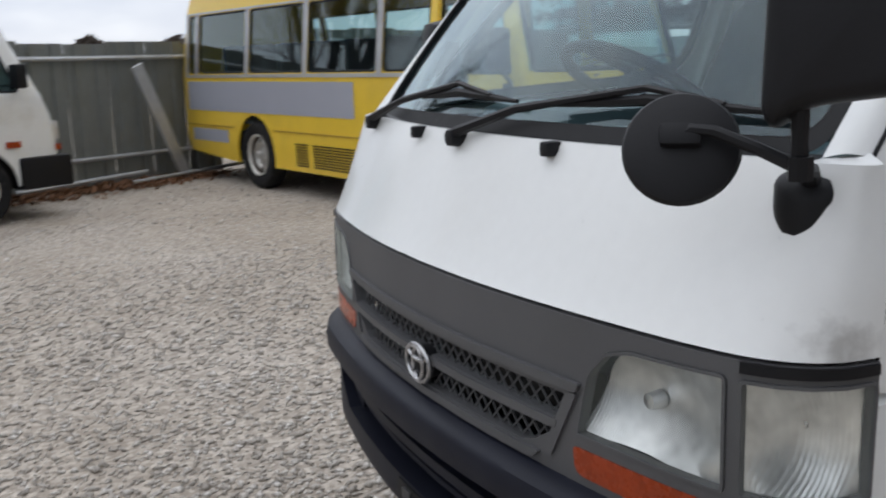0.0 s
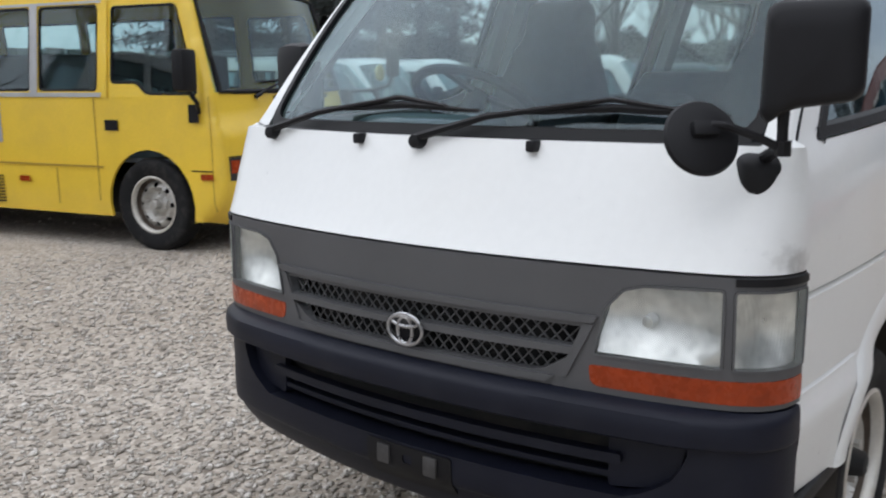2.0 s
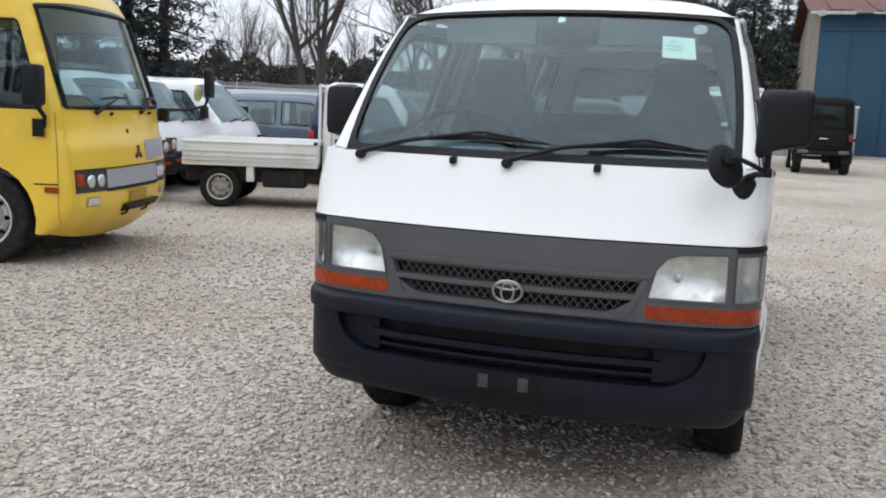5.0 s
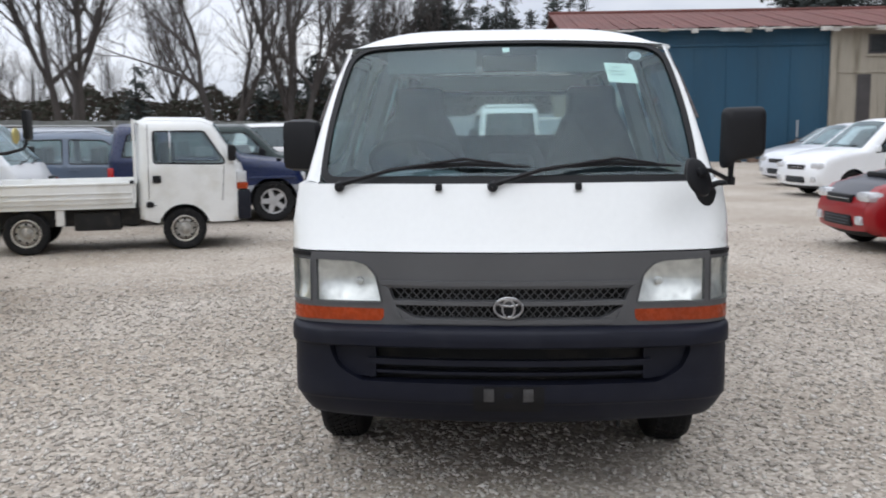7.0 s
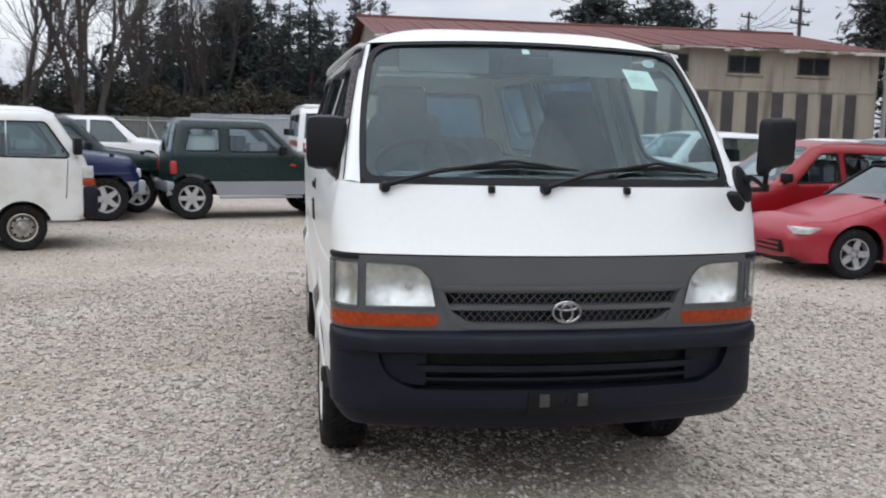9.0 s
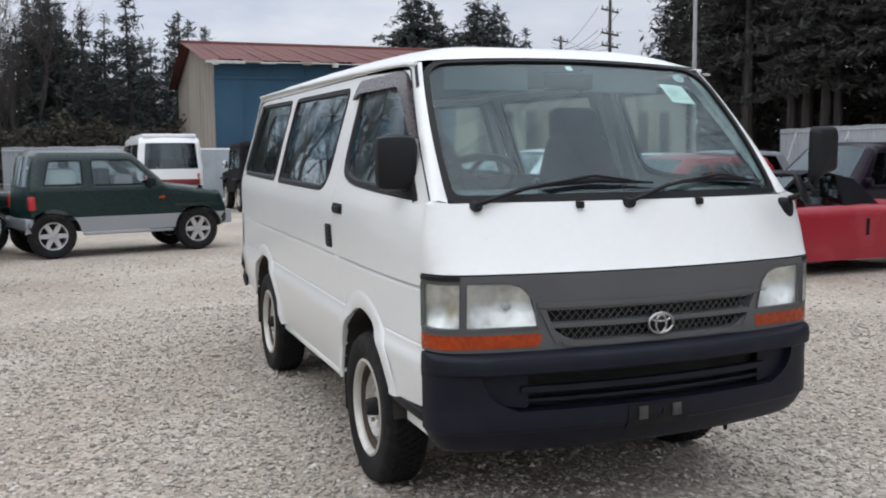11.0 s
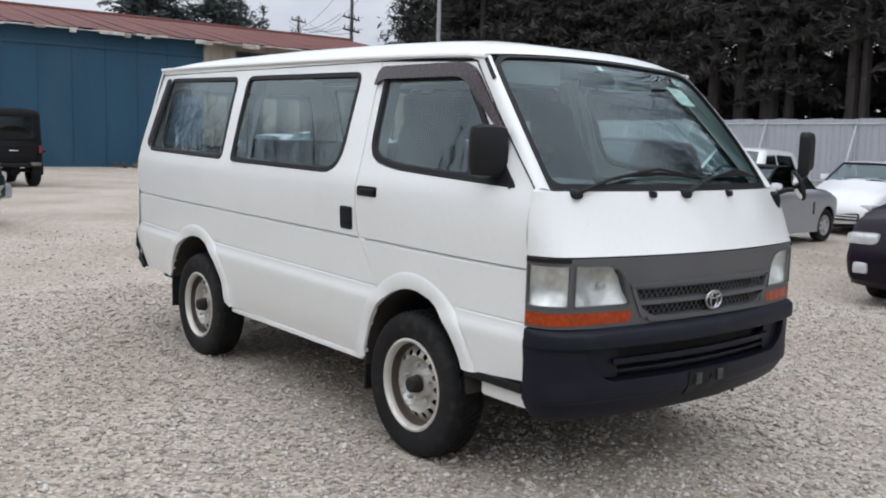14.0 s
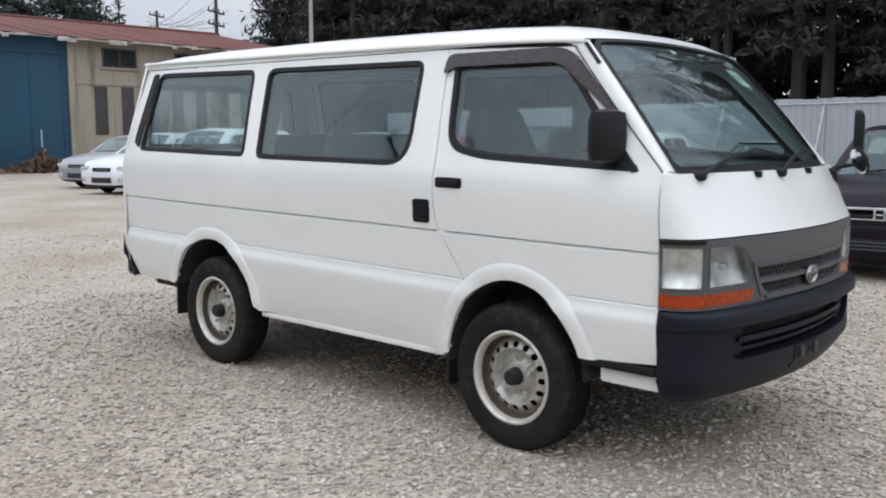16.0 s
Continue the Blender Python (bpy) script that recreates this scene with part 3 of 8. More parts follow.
E_ = NOSE_END
bonnet_paint = white_paint.copy()
bonnet_paint.name = "white_paint_scuffed"
bn, bl = bonnet_paint.node_tree.nodes, bonnet_paint.node_tree.links
bb = bn["Principled BSDF"]
src = bb.inputs["Base Color"].links[0].from_socket
geo = bn.new("ShaderNodeTexCoord")
dist = bn.new("ShaderNodeVectorMath")
dist.operation = "DISTANCE"
dist.inputs[1].default_value = (0.190, -0.820, 1.028)
bl.new(geo.outputs["Object"], dist.inputs[0])
scn = bn.new("ShaderNodeTexNoise")
scn.inputs["Scale"].default_value, scn.inputs["Detail"].default_value = 26.0, 6.0
bl.new(geo.outputs["Object"], scn.inputs["Vector"])
sub = bn.new("ShaderNodeMath")
sub.operation = "MULTIPLY_ADD"
bl.new(scn.outputs["Fac"], sub.inputs[0])
sub.inputs[1].default_value = 0.14
bl.new(dist.outputs["Value"], sub.inputs[2])
sr = bn.new("ShaderNodeValToRGB")
sr.color_ramp.elements[0].position, sr.color_ramp.elements[0].color = 0.070, (0.60, 0.60, 0.60, 1)
sr.color_ramp.elements[1].position, sr.color_ramp.elements[1].color = 0.115, (0, 0, 0, 1)
bl.new(sub.outputs[0], sr.inputs[0])
smx = bn.new("ShaderNodeMix")
smx.data_type = "RGBA"
bl.new(sr.outputs[0], smx.inputs[0])
bl.new(src, smx.inputs[6])
smx.inputs[7].default_value = (0.26, 0.25, 0.23, 1)
bl.new(smx.outputs[2], bb.inputs["Base Color"])

nose_us = np.arange(-0.92, 0.93, 0.04)
panel("bonnet", [(-E_, 1.016), (E_, 1.016), (E_, 1.256), (-E_, 1.256)], [], nose_us, np.arange(1.03, 1.26, 0.03), 0.03, nose_at, bonnet_paint, van, "white bonnet with a scuffed corner", depth=0.03)

# grey front with openings for lamps and grille
hl_poly = {}
for s in (1, -1):
    lamp = [(arc(0.463), 0.822), (arc(0.472), 0.87), (arc(0.486), 0.930), (arc(0.523), 0.971), (arc(0.57), 0.984), (arc(0.722), 0.988), (arc(0.724), 0.820)]
    corner = [(arc(0.738), 0.820), (arc(0.736), 0.986), (E_ - 0.002, 0.986), (E_ - 0.002, 0.820)]
    turn = [(arc(0.462), 0.758), (arc(0.458), 0.803), (E_ - 0.002, 0.802), (E_ - 0.002, 0.752)]
    hl_poly[s] = [[(s * a, z) for a, z in rounded(q, r)] for q, r in ((lamp, 0.012), (corner, 0.012), (turn, [0.03, 0.008, 0.008, 0.01]))]
mesh_top = rounded([(-0.425, 0.838), (0.425, 0.838), (0.440, 0.882), (-0.440, 0.882)], 0.006)
mesh_low = rounded([(-0.335, 0.772), (0.335, 0.772), (0.365, 0.782), (0.420, 0.818), (-0.420, 0.818), (-0.365, 0.782)], 0.006)


grille = panel("grille", [(-E_, 0.742), (E_, 0.742), (E_, 1.010), (-E_, 1.010)], [mesh_top, mesh_low] + hl_poly[1] + hl_poly[-1], nose_us, [0.76, 0.80, 0.828, 0.86, 0.90, 0.92, 0.95, 0.98], 0.03, nose_at, grille_grey, van, "dark grey plastic front panel with mesh grille", depth=0.025)
for ridge, proud in (([(-0.470, 0.893), (0.470, 0.893), (0.478, 0.909), (-0.478, 0.909)], 0.009), ([(-0.424, 0.8205), (0.424, 0.8205), (0.428, 0.836), (-0.428, 0.836)], 0.007), ([(-0.365, 0.752), (0.365, 0.752), (0.385, 0.768), (-0.385, 0.768)], 0.008), ([(0.392, 0.770), (0.412, 0.770), (0.470, 0.890), (0.448, 0.890)], 0.006), ([(-0.392, 0.770), (-0.412, 0.770), (-0.470, 0.890), (-0.448, 0.890)], 0.006)):
    panel("grille_bar", rounded(ridge, 0.006), [], nose_us, [], 0.03, lambda a, z, d, q=proud: nose_at(a, z, d - q), grille_grey, grille, depth=0.012)
for s in (1, -1):
    panel("corner_trim", [(s * arc(0.738), 0.994), (s * (E_ - 0.002), 0.994), (s * (E_ - 0.002), 1.008), (s * arc(0.738), 1.010)], [], nose_us, [], 0.03, lambda a, z, d: nose_at(a, z, d - 0.004), trim_black, grille, "black strip over the corner lamp", depth=0.006)
# diamond mesh
mv, mf = [], []
for z0, z1, wid in ((0.836, 0.884, 0.44), (0.770, 0.820, 0.42)):
    n = int(2 * wid / 0.030)
    for k in range(n + 2):
        for dirn in (1, -1):
            a0 = -wid + (k - 0.5) * 0.030
            p0, p1 = nose_at(a0, z0, 0.016), nose_at(a0 + dirn * 0.045, z1, 0.016)
            if max(abs(a0), abs(a0 + dirn * 0.045)) > wid:
                continue
            v, f = tube_lists([p0, p1], [0.0023, 0.0023], 4)
            f = [tuple(i + len(mv) for i in q) for q in f]
            mv += v
            mf += f
mesh_part = from_lists("grille_mesh", mv, mf, mat("mesh_dark", (0.080, 0.080, 0.083), 0.55, var=0.15), grille, smooth=0)
mesh_part["kind"] = "stuff"
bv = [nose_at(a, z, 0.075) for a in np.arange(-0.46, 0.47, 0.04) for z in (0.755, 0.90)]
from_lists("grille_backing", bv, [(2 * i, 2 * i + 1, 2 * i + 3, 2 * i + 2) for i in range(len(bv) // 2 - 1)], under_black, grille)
# emblem: plain rings
emblem_metal = mat("emblem_metal", (0.42, 0.42, 0.43), 0.28, metal=0.9, var=0.15, scale=30)
for ry, rz, cz in ((0.0515, 0.037, 0.815), (0.022, 0.032, 0.812), (0.040, 0.0125, 0.834)):
    pts = [(-0.014, ry * math.cos(2 * math.pi * k / 28), cz + rz * math.sin(2 * math.pi * k / 28)) for k in range(29)]
    tube("emblem_ring", pts, 0.0044, emblem_metal, grille, sides=6)
v, f = lathe_lists([(0.001, -0.004), (1.0, -0.002), (1.0, 0.03)], 24, "x")
from_lists("emblem_base", [(p[0], p[1] * 0.046, 0.815 + p[2] * 0.032) for p in v], f, trim_black, grille)

flute = clear_lens.copy()
flute.name = "fluted_lens"
fn, fl = flute.node_tree.nodes, flute.node_tree.links
fco, fwave, fbump = fn.new("ShaderNodeTexCoord"), fn.new("ShaderNodeTexWave"), fn.new("ShaderNodeBump")
fwave.bands_direction = "Y"
fwave.inputs["Scale"].default_value = 62.0
fbump.inputs["Strength"].default_value, fbump.inputs["Distance"].default_value = 0.18, 0.003
fl.new(fco.outputs["Object"], fwave.inputs["Vector"])
fl.new(fwave.outputs["Fac"], fbump.inputs["Height"])
for node in fn:
    if node.type == "BSDF_GLOSSY":
        fl.new(fbump.outputs[0], node.inputs["Normal"])
        node.inputs["Roughness"].default_value = 0.12
lamp_back = mat("lamp_back", (0.78, 0.79, 0.80), 0.30, metal=0.80, var=0.30, scale=14, fine=40, bump=0.10)
kn, kl = lamp_back.node_tree.nodes, lamp_back.node_tree.links
kco, kwave, kbump = kn.new("ShaderNodeTexCoord"), kn.new("ShaderNodeTexWave"), kn.new("ShaderNodeBump")
kwave.bands_direction = "Y"
kwave.inputs["Scale"].default_value = 62.0
kbump.inputs["Strength"].default_value, kbump.inputs["Distance"].default_value = 0.13, 0.003
kl.new(kco.outputs["Object"], kwave.inputs["Vector"])
kl.new(kwave.outputs["Fac"], kbump.inputs["Height"])
kl.new(kbump.outputs[0], kn["Principled BSDF"].inputs["Normal"])
for s in (1, -1):
    for name, poly, glass, inset in (("headlamp", hl_poly[s][0], flute, 0.06), ("corner_lamp", hl_poly[s][1], flute, 0.045), ("turn_signal", hl_poly[s][2], amber, 0.0)):
        us = np.arange(min(p[0] for p in poly), max(p[0] for p in poly), 0.03)
        lens = panel(name, poly, [], us, np.arange(0.75, 0.99, 0.03), 0.03, lambda a, z, d: nose_at(a, z, d - 0.002), glass, van, "amber turn signal lens" if inset == 0 else "clear fluted glass lamp", depth=0.02 if inset == 0 else 0)
        if inset:
            a_mid, z_mid = np.mean([p[0] for p in poly]), np.mean([p[1] for p in poly])
            span = max(abs(p[0] - a_mid) for p in poly)

            def bowl(a, z, d, am=a_mid, zm=z_mid, sp=span, dep=inset):
                q = min(1.0, math.hypot((a - am) / sp, (z - zm) / 0.11))
                return nose_at(a, z, 0.012 + dep * (1 - q * q) + d)

            panel("reflector", poly, [], np.arange(min(p[0] for p in poly), max(p[0] for p in poly), 0.02), np.arange(0.80, 0.99, 0.02), 0.03, bowl, lamp_back, lens, "silvered reflector", depth=0)
            band("lamp_frame", poly, 0.007, lambda a, z, d: nose_at(a, z, d), grille_grey, lens, proud=0.004)
            if name == "headlamp":
                v, f = lathe_lists([(0.001, -0.006), (0.012, -0.004), (0.015, 0.02)], 16, "x")
                c = nose_at(a_mid, 0.895, 0.05)
                from_lists("bulb_shield", [(c[0] + p[0], c[1] + p[1], c[2] + p[2]) for p in v], f, lamp_back, lens)

# bumper
bump_d = table([0.365, 0.375, 0.41, 0.445, 0.455, 0.47, 0.52, 0.54, 0.655, 0.662, 0.667, 0.674, 0.705, 0.728, 0.738, 0.742, 0.746], [0.062, 0.048, 0.022, 0.006, -0.006, -0.010, -0.012, -0.010, -0.010, -0.012, -0.036, -0.044, -0.046, -0.040, -0.026, -0.014, 0.0])


def bumper_at(a, z, d):
    f = min(1.0, abs(a) / E_)
    drop = -0.012 * f**2 * max(0.0, min(1.0, (z - 0.62) / 0.12)) + 0.012 * f**2 * max(0.0, min(1.0, (0.50 - z) / 0.13))
    k = bump_d(z)
    p = nose_at(a, z, d + k * (1 if k > 0 else (1 - 0.92 * max(0.0, (f - 0.70) / 0.30))))
    return (p[0], p[1], p[2] + drop)


bv, bf = [], []


def bumper_strip(a_list, z_list, inner=None):
    k, n = len(bv), len(z_list)
    for a in a_list:
        bv.extend(bumper_at(a, z, 0.0) for z in z_list)
    for i in range(len(a_list) - 1):
        for j in range(n - 1):
            bf.append((k + i * n + j, k + (i + 1) * n + j, k + (i + 1) * n + j + 1, k + i * n + j + 1))
    if inner is not None:
        m = len(bv)
        for a in a_list:
            bv.append(bumper_at(a, z_list[inner], 0.07))
        j = inner % n
        for i in range(len(a_list) - 1):
            bf.append((k + i * n + j, k + (i + 1) * n + j, m + i + 1, m + i))


a_all = np.linspace(-E_, E_, 65)
bumper_strip(a_all, [0.662, 0.6645, 0.667, 0.6705, 0.674, 0.680, 0.690, 0.705, 0.720, 0.728, 0.733, 0.738, 0.742, 0.746], 0)
bumper_strip(a_all, [0.746, 0.7465], -1)
bumper_strip(a_all, [0.366, 0.370, 0.376, 0.385, 0.40, 0.42, 0.44, 0.445, 0.450, 0.455, 0.462, 0.47, 0.49, 0.51, 0.528], -1)
bumper_strip(a_all, [0.364, 0.366], 0)
for s in (1, -1):
    ends = []
    z_mid = [0.528, 0.54, 0.56, 0.58, 0.60, 0.62, 0.64, 0.655, 0.662]
    inner_y = table([0.528, 0.545, 0.575, 0.61, 0.648, 0.662], [0.54, 0.585, 0.632, 0.655, 0.668, 0.665])
    k = len(bv)
    for i in range(9):
        for z in z_mid:
            a0 = arc(inner_y(z))
            bv.append(bumper_at(s * (a0 + (E_ - a0) * i / 8), z, 0.0))
    for i in range(8):
        for j in range(len(z_mid) - 1):
            n = len(z_mid)
            bf.append((k + i * n + j, k + (i + 1) * n + j, k + (i + 1) * n + j + 1, k + i * n + j + 1))
    m = len(bv)
    for z in z_mid:
        bv.append(bumper_at(s * arc(inner_y(z)), z, 0.07))
    for j in range(len(z_mid) - 1):
        bf.append((k + j, k + j + 1, m + j + 1, m + j))
bumper = from_lists("bumper", bv, bf, bumper_black, van, "dark blue-black plastic bumper with scuffs", smooth=40)
bar = rounded([(-arc(0.53), 0.592), (arc(0.53), 0.592), (arc(0.53), 0.614), (-arc(0.53), 0.614)], 0.008)
panel("bumper_bar", bar, [], nose_us, [0.60, 0.606], 0.03, lambda a, z, d: bumper_at(a, z, d + 0.012), bumper_black, bumper, depth=0.03)
bar = rounded([(-arc(0.52), 0.554), (arc(0.52), 0.554), (arc(0.52), 0.566), (-arc(0.52), 0.566)], 0.005)
panel("bumper_bar", bar, [], nose_us, [0.560], 0.03, lambda a, z, d: bumper_at(a, z, d + 0.030), bumper_black, bumper, depth=0.03)
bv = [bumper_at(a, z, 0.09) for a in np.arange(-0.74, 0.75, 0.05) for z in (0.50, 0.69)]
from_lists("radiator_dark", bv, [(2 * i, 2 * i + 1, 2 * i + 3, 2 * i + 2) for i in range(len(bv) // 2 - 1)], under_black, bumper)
for s in (1, -1):
    blank = rounded([(s * arc(0.50), 0.534), (s * arc(0.585), 0.545), (s * arc(0.645), 0.585), (s * arc(0.665), 0.655), (s * arc(0.50), 0.655)], 0.012)
    panel("fog_lamp_blank", blank, [], [], [], 0.03, lambda a, z, d: bumper_at(a, z, d + 0.028), bumper_black, bumper, depth=0.02)
plate_holes = [rounded([(y - 0.018, 0.472), (y + 0.018, 0.472), (y + 0.018, 0.512), (y - 0.018, 0.512)], 0.005) for y in (-0.072, 0.072)] + [rounded([(-0.014, 0.478), (0.014, 0.478), (0.014, 0.502), (-0.014, 0.502)], 0.01)]
bracket = panel("plate_bracket", rounded([(-0.13, 0.420), (0.13, 0.420), (0.13, 0.522), (-0.13, 0.522)], 0.01), plate_holes, np.arange(-0.12, 0.13, 0.04), [0.44, 0.46, 0.49], 0.03, lambda a, z, d: bumper_at(a, z, d - 0.004), trim_black, bumper, "black plate bracket without a plate", depth=0.012)
for y in (-0.072, 0.072):
    box("bracket_clip", -0.020, -0.006, y - 0.019, y + 0.019, 0.466, 0.514, mat("clip_grey", (0.055, 0.053, 0.053), 0.5, metal=0.2, var=0.4, scale=40), bumper, bevel=0.002)
tube("tow_hook", [(0.16, -0.42, 0.40), (0.15, -0.42, 0.345), (0.15, -0.42, 0.325)], 0.008, under_black, bumper)

# windscreen, its surround and the cowl
def ws_bottom(t):
    a = t * arc(0.745)
    p = nose_at(a, 1.255, 0.0)
    return Vector((p[0] + 0.012 + 0.02 * abs(t) ** 4, p[1] * 0.985, 1.258))


def ws_top(t):
    return Vector((0.720 - 0.018 * t * t, 0.652 * t, 1.830 - 0.028 * t * t))


def ws_at(t, v, d):
    p = ws_bottom(t).lerp(ws_top(t), v)
    bulge = 0.035 * v * (1 - v) * 4 * (1 - t * t * 0.6)
    nx, nz = -0.70, 0.71
    return (p.x + nx * (bulge - d), p.y + 0.080 * t * v * (1 - v), p.z + nz * (bulge - d))


ws_line = rounded([(-1, 0), (1, 0), (1, 1), (-1, 1)], [0.08, 0.08, 0.15, 0.15], 7)
ws_us, ws_vs = np.arange(-0.95, 0.96, 0.08), np.arange(0.05, 1.0, 0.09)
screen = panel("windscreen", ws_line, [], ws_us, ws_vs, 0.06, lambda u, v, d: ws_at(u, v, 0.006 + d), wind_glass, van, "large tinted windscreen with paper stickers", depth=0)
frame_loop = divided(ws_line, 0.05)
inner_loop = [(x * 0.962, 0.036 + (y * 0.934)) for x, y in frame_loop]
n = len(frame_loop)
from_lists("windscreen_seal", [ws_at(*p, 0.0) for p in frame_loop] + [ws_at(*p, -0.004) for p in inner_loop] + [ws_at(*p, 0.012) for p in inner_loop], [(i, (i + 1) % n, n + (i + 1) % n, n + i) for i in range(n)] + [(n + i, n + (i + 1) % n, 2 * n + (i + 1) % n, 2 * n + i) for i in range(n)], seal_black, screen, "black rubber seal")
# pillars beside the windscreen
for s in (1, -1):
    vs = []
    for k in range(13):
        v = k / 12
        a = Vector(ws_at(s * 1.0, v, 0.0))
        dz = 1.272 + (1.778 - 1.272) * v
        dx = 0.262 + (0.745 - 0.262) * v
        b = Vector((dx - 0.004, s * (van_half(dx, dz) + 0.000), dz + RAKE * (dx - 1)))
        for j in range(5):
            t = j / 4
            p = a.lerp(b, t)
            p += Vector((-0.5, s * 0.5, 0.35)) * (0.018 * math.sin(math.pi * t))
            vs.append(p)
        vs.append(b + Vector((0.01, -s * 0.03, 0)))
    from_lists("front_pillar", vs, [(k * 6 + j, k * 6 + j + 1, (k + 1) * 6 + j + 1, (k + 1) * 6 + j) for k in range(12) for j in range(5)], white_paint, van)
    # triangle of bodywork between bonnet corner and pillar foot
    foot = [nose_at(s * a, 1.255, 0.0) for a in np.linspace(arc(0.735), E_, 6)]
    top = [tuple(Vector(ws_at(s, 0.0, 0.0)).lerp(Vector((0.258, s * van_half(0.262, 1.272), 1.268)), t)) for t in np.linspace(0, 1, 6)]
    from_lists("pillar_foot", foot + top, [(i, i + 1, 7 + i, 6 + i) for i in range(5)], white_paint, van)
    vent = [Vector(ws_at(s * 1.0, v, 0.0)).lerp(Vector((0.262 + 0.483 * v - 0.004, s * van_half(0.262 + 0.483 * v, 1.272 + 0.506 * v), 1.272 + 0.506 * v + RAKE * (0.262 + 0.483 * v - 1))), t) + Vector((-0.5, s * 0.5, 0.35)) * 0.021 for v in (0.80, 0.86, 0.92, 0.98) for t in (0.30, 0.62)]
    from_lists("pillar_vent", vent, [(2 * i, 2 * i + 1, 2 * i + 3, 2 * i + 2) for i in range(3)], trim_black, van)
cowl = [p for t in np.linspace(-1, 1, 33) for p in (nose_at(t * arc(0.745), 1.2555, 0.012), tuple(ws_bottom(t) + Vector((0.004, 0, 0.004))))]
from_lists("cowl", cowl, [(2 * i, 2 * i + 1, 2 * i + 3, 2 * i + 2) for i in range(32)], trim_black, van)
# wipers
for y0, reach, blade in ((0.637, -0.46, 0.44), (0.056, -0.50, 0.46)):
    base = Vector(nose_at(arc(y0), 1.245, -0.012))
    v, f = lathe_lists([(0.001, -0.02), (0.016, -0.018), (0.021, 0.012), (0.023, 0.03)], 14, "x")
    wiper = from_lists("wiper", [(base.x + p[0], base.y + p[1], base.z + p[2]) for p in v], f, trim_black, van, "black windscreen wiper")
    elbow = Vector(ws_at((y0 - 0.47) / 0.745, 0.108, -0.026))
    a1 = Vector(ws_at((y0 - 0.18) / 0.745, 0.040, -0.030))
    tube("wiper_arm", [base + Vector((-0.008, -0.005, 0.01)), a1, elbow], [0.011, 0.008, 0.006], trim_black, wiper, sides=6)
    p0, p1 = Vector(ws_at((y0 - 0.27) / 0.745, 0.072, -0.012)), Vector(ws_at((y0 - 0.72) / 0.745, 0.076, -0.012))
    mid = Vector(ws_at((y0 - 0.48) / 0.745, 0.090, -0.016))
    tube("wiper_blade", [p0, p0.lerp(mid, 0.55), mid, mid.lerp(p1, 0.5), p1], [0.004, 0.008, 0.010, 0.008, 0.004], trim_black, wiper, sides=6)
    tube("wiper_bridge", [Vector(ws_at((y0 - 0.34) / 0.745, 0.084, -0.016)), elbow, Vector(ws_at((y0 - 0.62) / 0.745, 0.086, -0.016))], 0.006, trim_black, wiper, sides=5)
for y0 in (0.256, -0.259):
    b = Vector(nose_at(arc(y0), 1.243, -0.010))
    bm = bmesh.new()
    box_bm(bm, -0.014, 0.02, -0.012, 0.012, -0.012, 0.014, 0.006, Matrix.Translation(b))
    part("washer_nozzle", bm, trim_black, van)
# stickers inside the screen
def sticker(name, t0, t1, v0, v1, material, label, skew=0.0):
    vs = [ws_at(t, v + skew * (t - t0), 0.010) for t, v in ((t0, v0), (t1, v0), (t1, v1), (t0, v1))]
    return from_lists(name, vs, [(0, 1, 2, 3)], material, screen, label)


note = sticker("paper_note", -0.590, -0.765, 0.665, 0.825, paper_green, "pale green paper note")
for k, wd in enumerate((0.05, 0.10, 0.08)):
    v = 0.79 - 0.03 * k
    from_lists("note_line", [ws_at(t, q, 0.0075) for t, q in ((-0.655 + wd / 2, v), (-0.655 - wd / 2, v), (-0.655 - wd / 2, v - 0.009), (-0.655 + wd / 2, v - 0.009))], [(0, 1, 2, 3)], ink_grey, note)
sticker("inspection_tag", 0.025, -0.020, 0.905, 0.950, paper_green, "small pale inspection tag")
v, f = lathe_lists([(0.001, 0), (0.027, 0)], 18)
c = ws_at(-0.80, 0.90, 0.010)
from_lists("round_tag", [(c[0] + p[2] * 0.71, c[1] + p[0], c[2] + p[2] * 0.70) for p in v], f, mat("tag_grey", (0.40, 0.40, 0.42), 0.6, var=0.3, scale=60), screen, "round white tag")

# roof
roof_z = table([0.70, 0.76, 0.85, 1.0, 1.3, 1.8, 2.6, 3.6, 4.03, 4.22, 4.285, 4.30], [1.835, 1.858, 1.884, 1.906, 1.924, 1.940, 1.954, 1.958, 1.952, 1.933, 1.905, 1.885])
gut_z = table([0.66, 0.73, 1.0, 1.6, 2.8, 4.26], [1.785, 1.803, 1.816, 1.836, 1.862, 1.888])
rv, rf, nx_, ny_ = [], [], 60, 25
xs = np.r_[np.linspace(0.0, 0.12, 8), np.linspace(0.15, 0.92, nx_ - 16), np.linspace(0.94, 1, 8)]
for q in xs:
    for j in range(ny_):
        t = -1 + 2 * j / (ny_ - 1)
        t = math.copysign(abs(t) ** 0.8, t)
        x_front = 0.717 - 0.018 * t * t
        x = x_front + (4.295 - x_front) * q
        half = 0.655 if x < 1 else 0.655
        half = table([0.6, 0.72, 1.0, 3.6, 4.26], [0.655, 0.668, 0.672, 0.672, 0.655])(x)
        zc, zg = roof_z(x), gut_z(x)
        zz = zg + (zc - zg) * (1 - abs(t) ** 5.0)
        if q < 0.002:
            zz = ws_top(t).z + 0.002
        rv.append((x, half * t, zz))
for i in range(len(xs) - 1):
    for j in range(ny_ - 1):
        k = i * ny_ + j
        rf.append((k, k + 1, k + ny_ + 1, k + ny_))
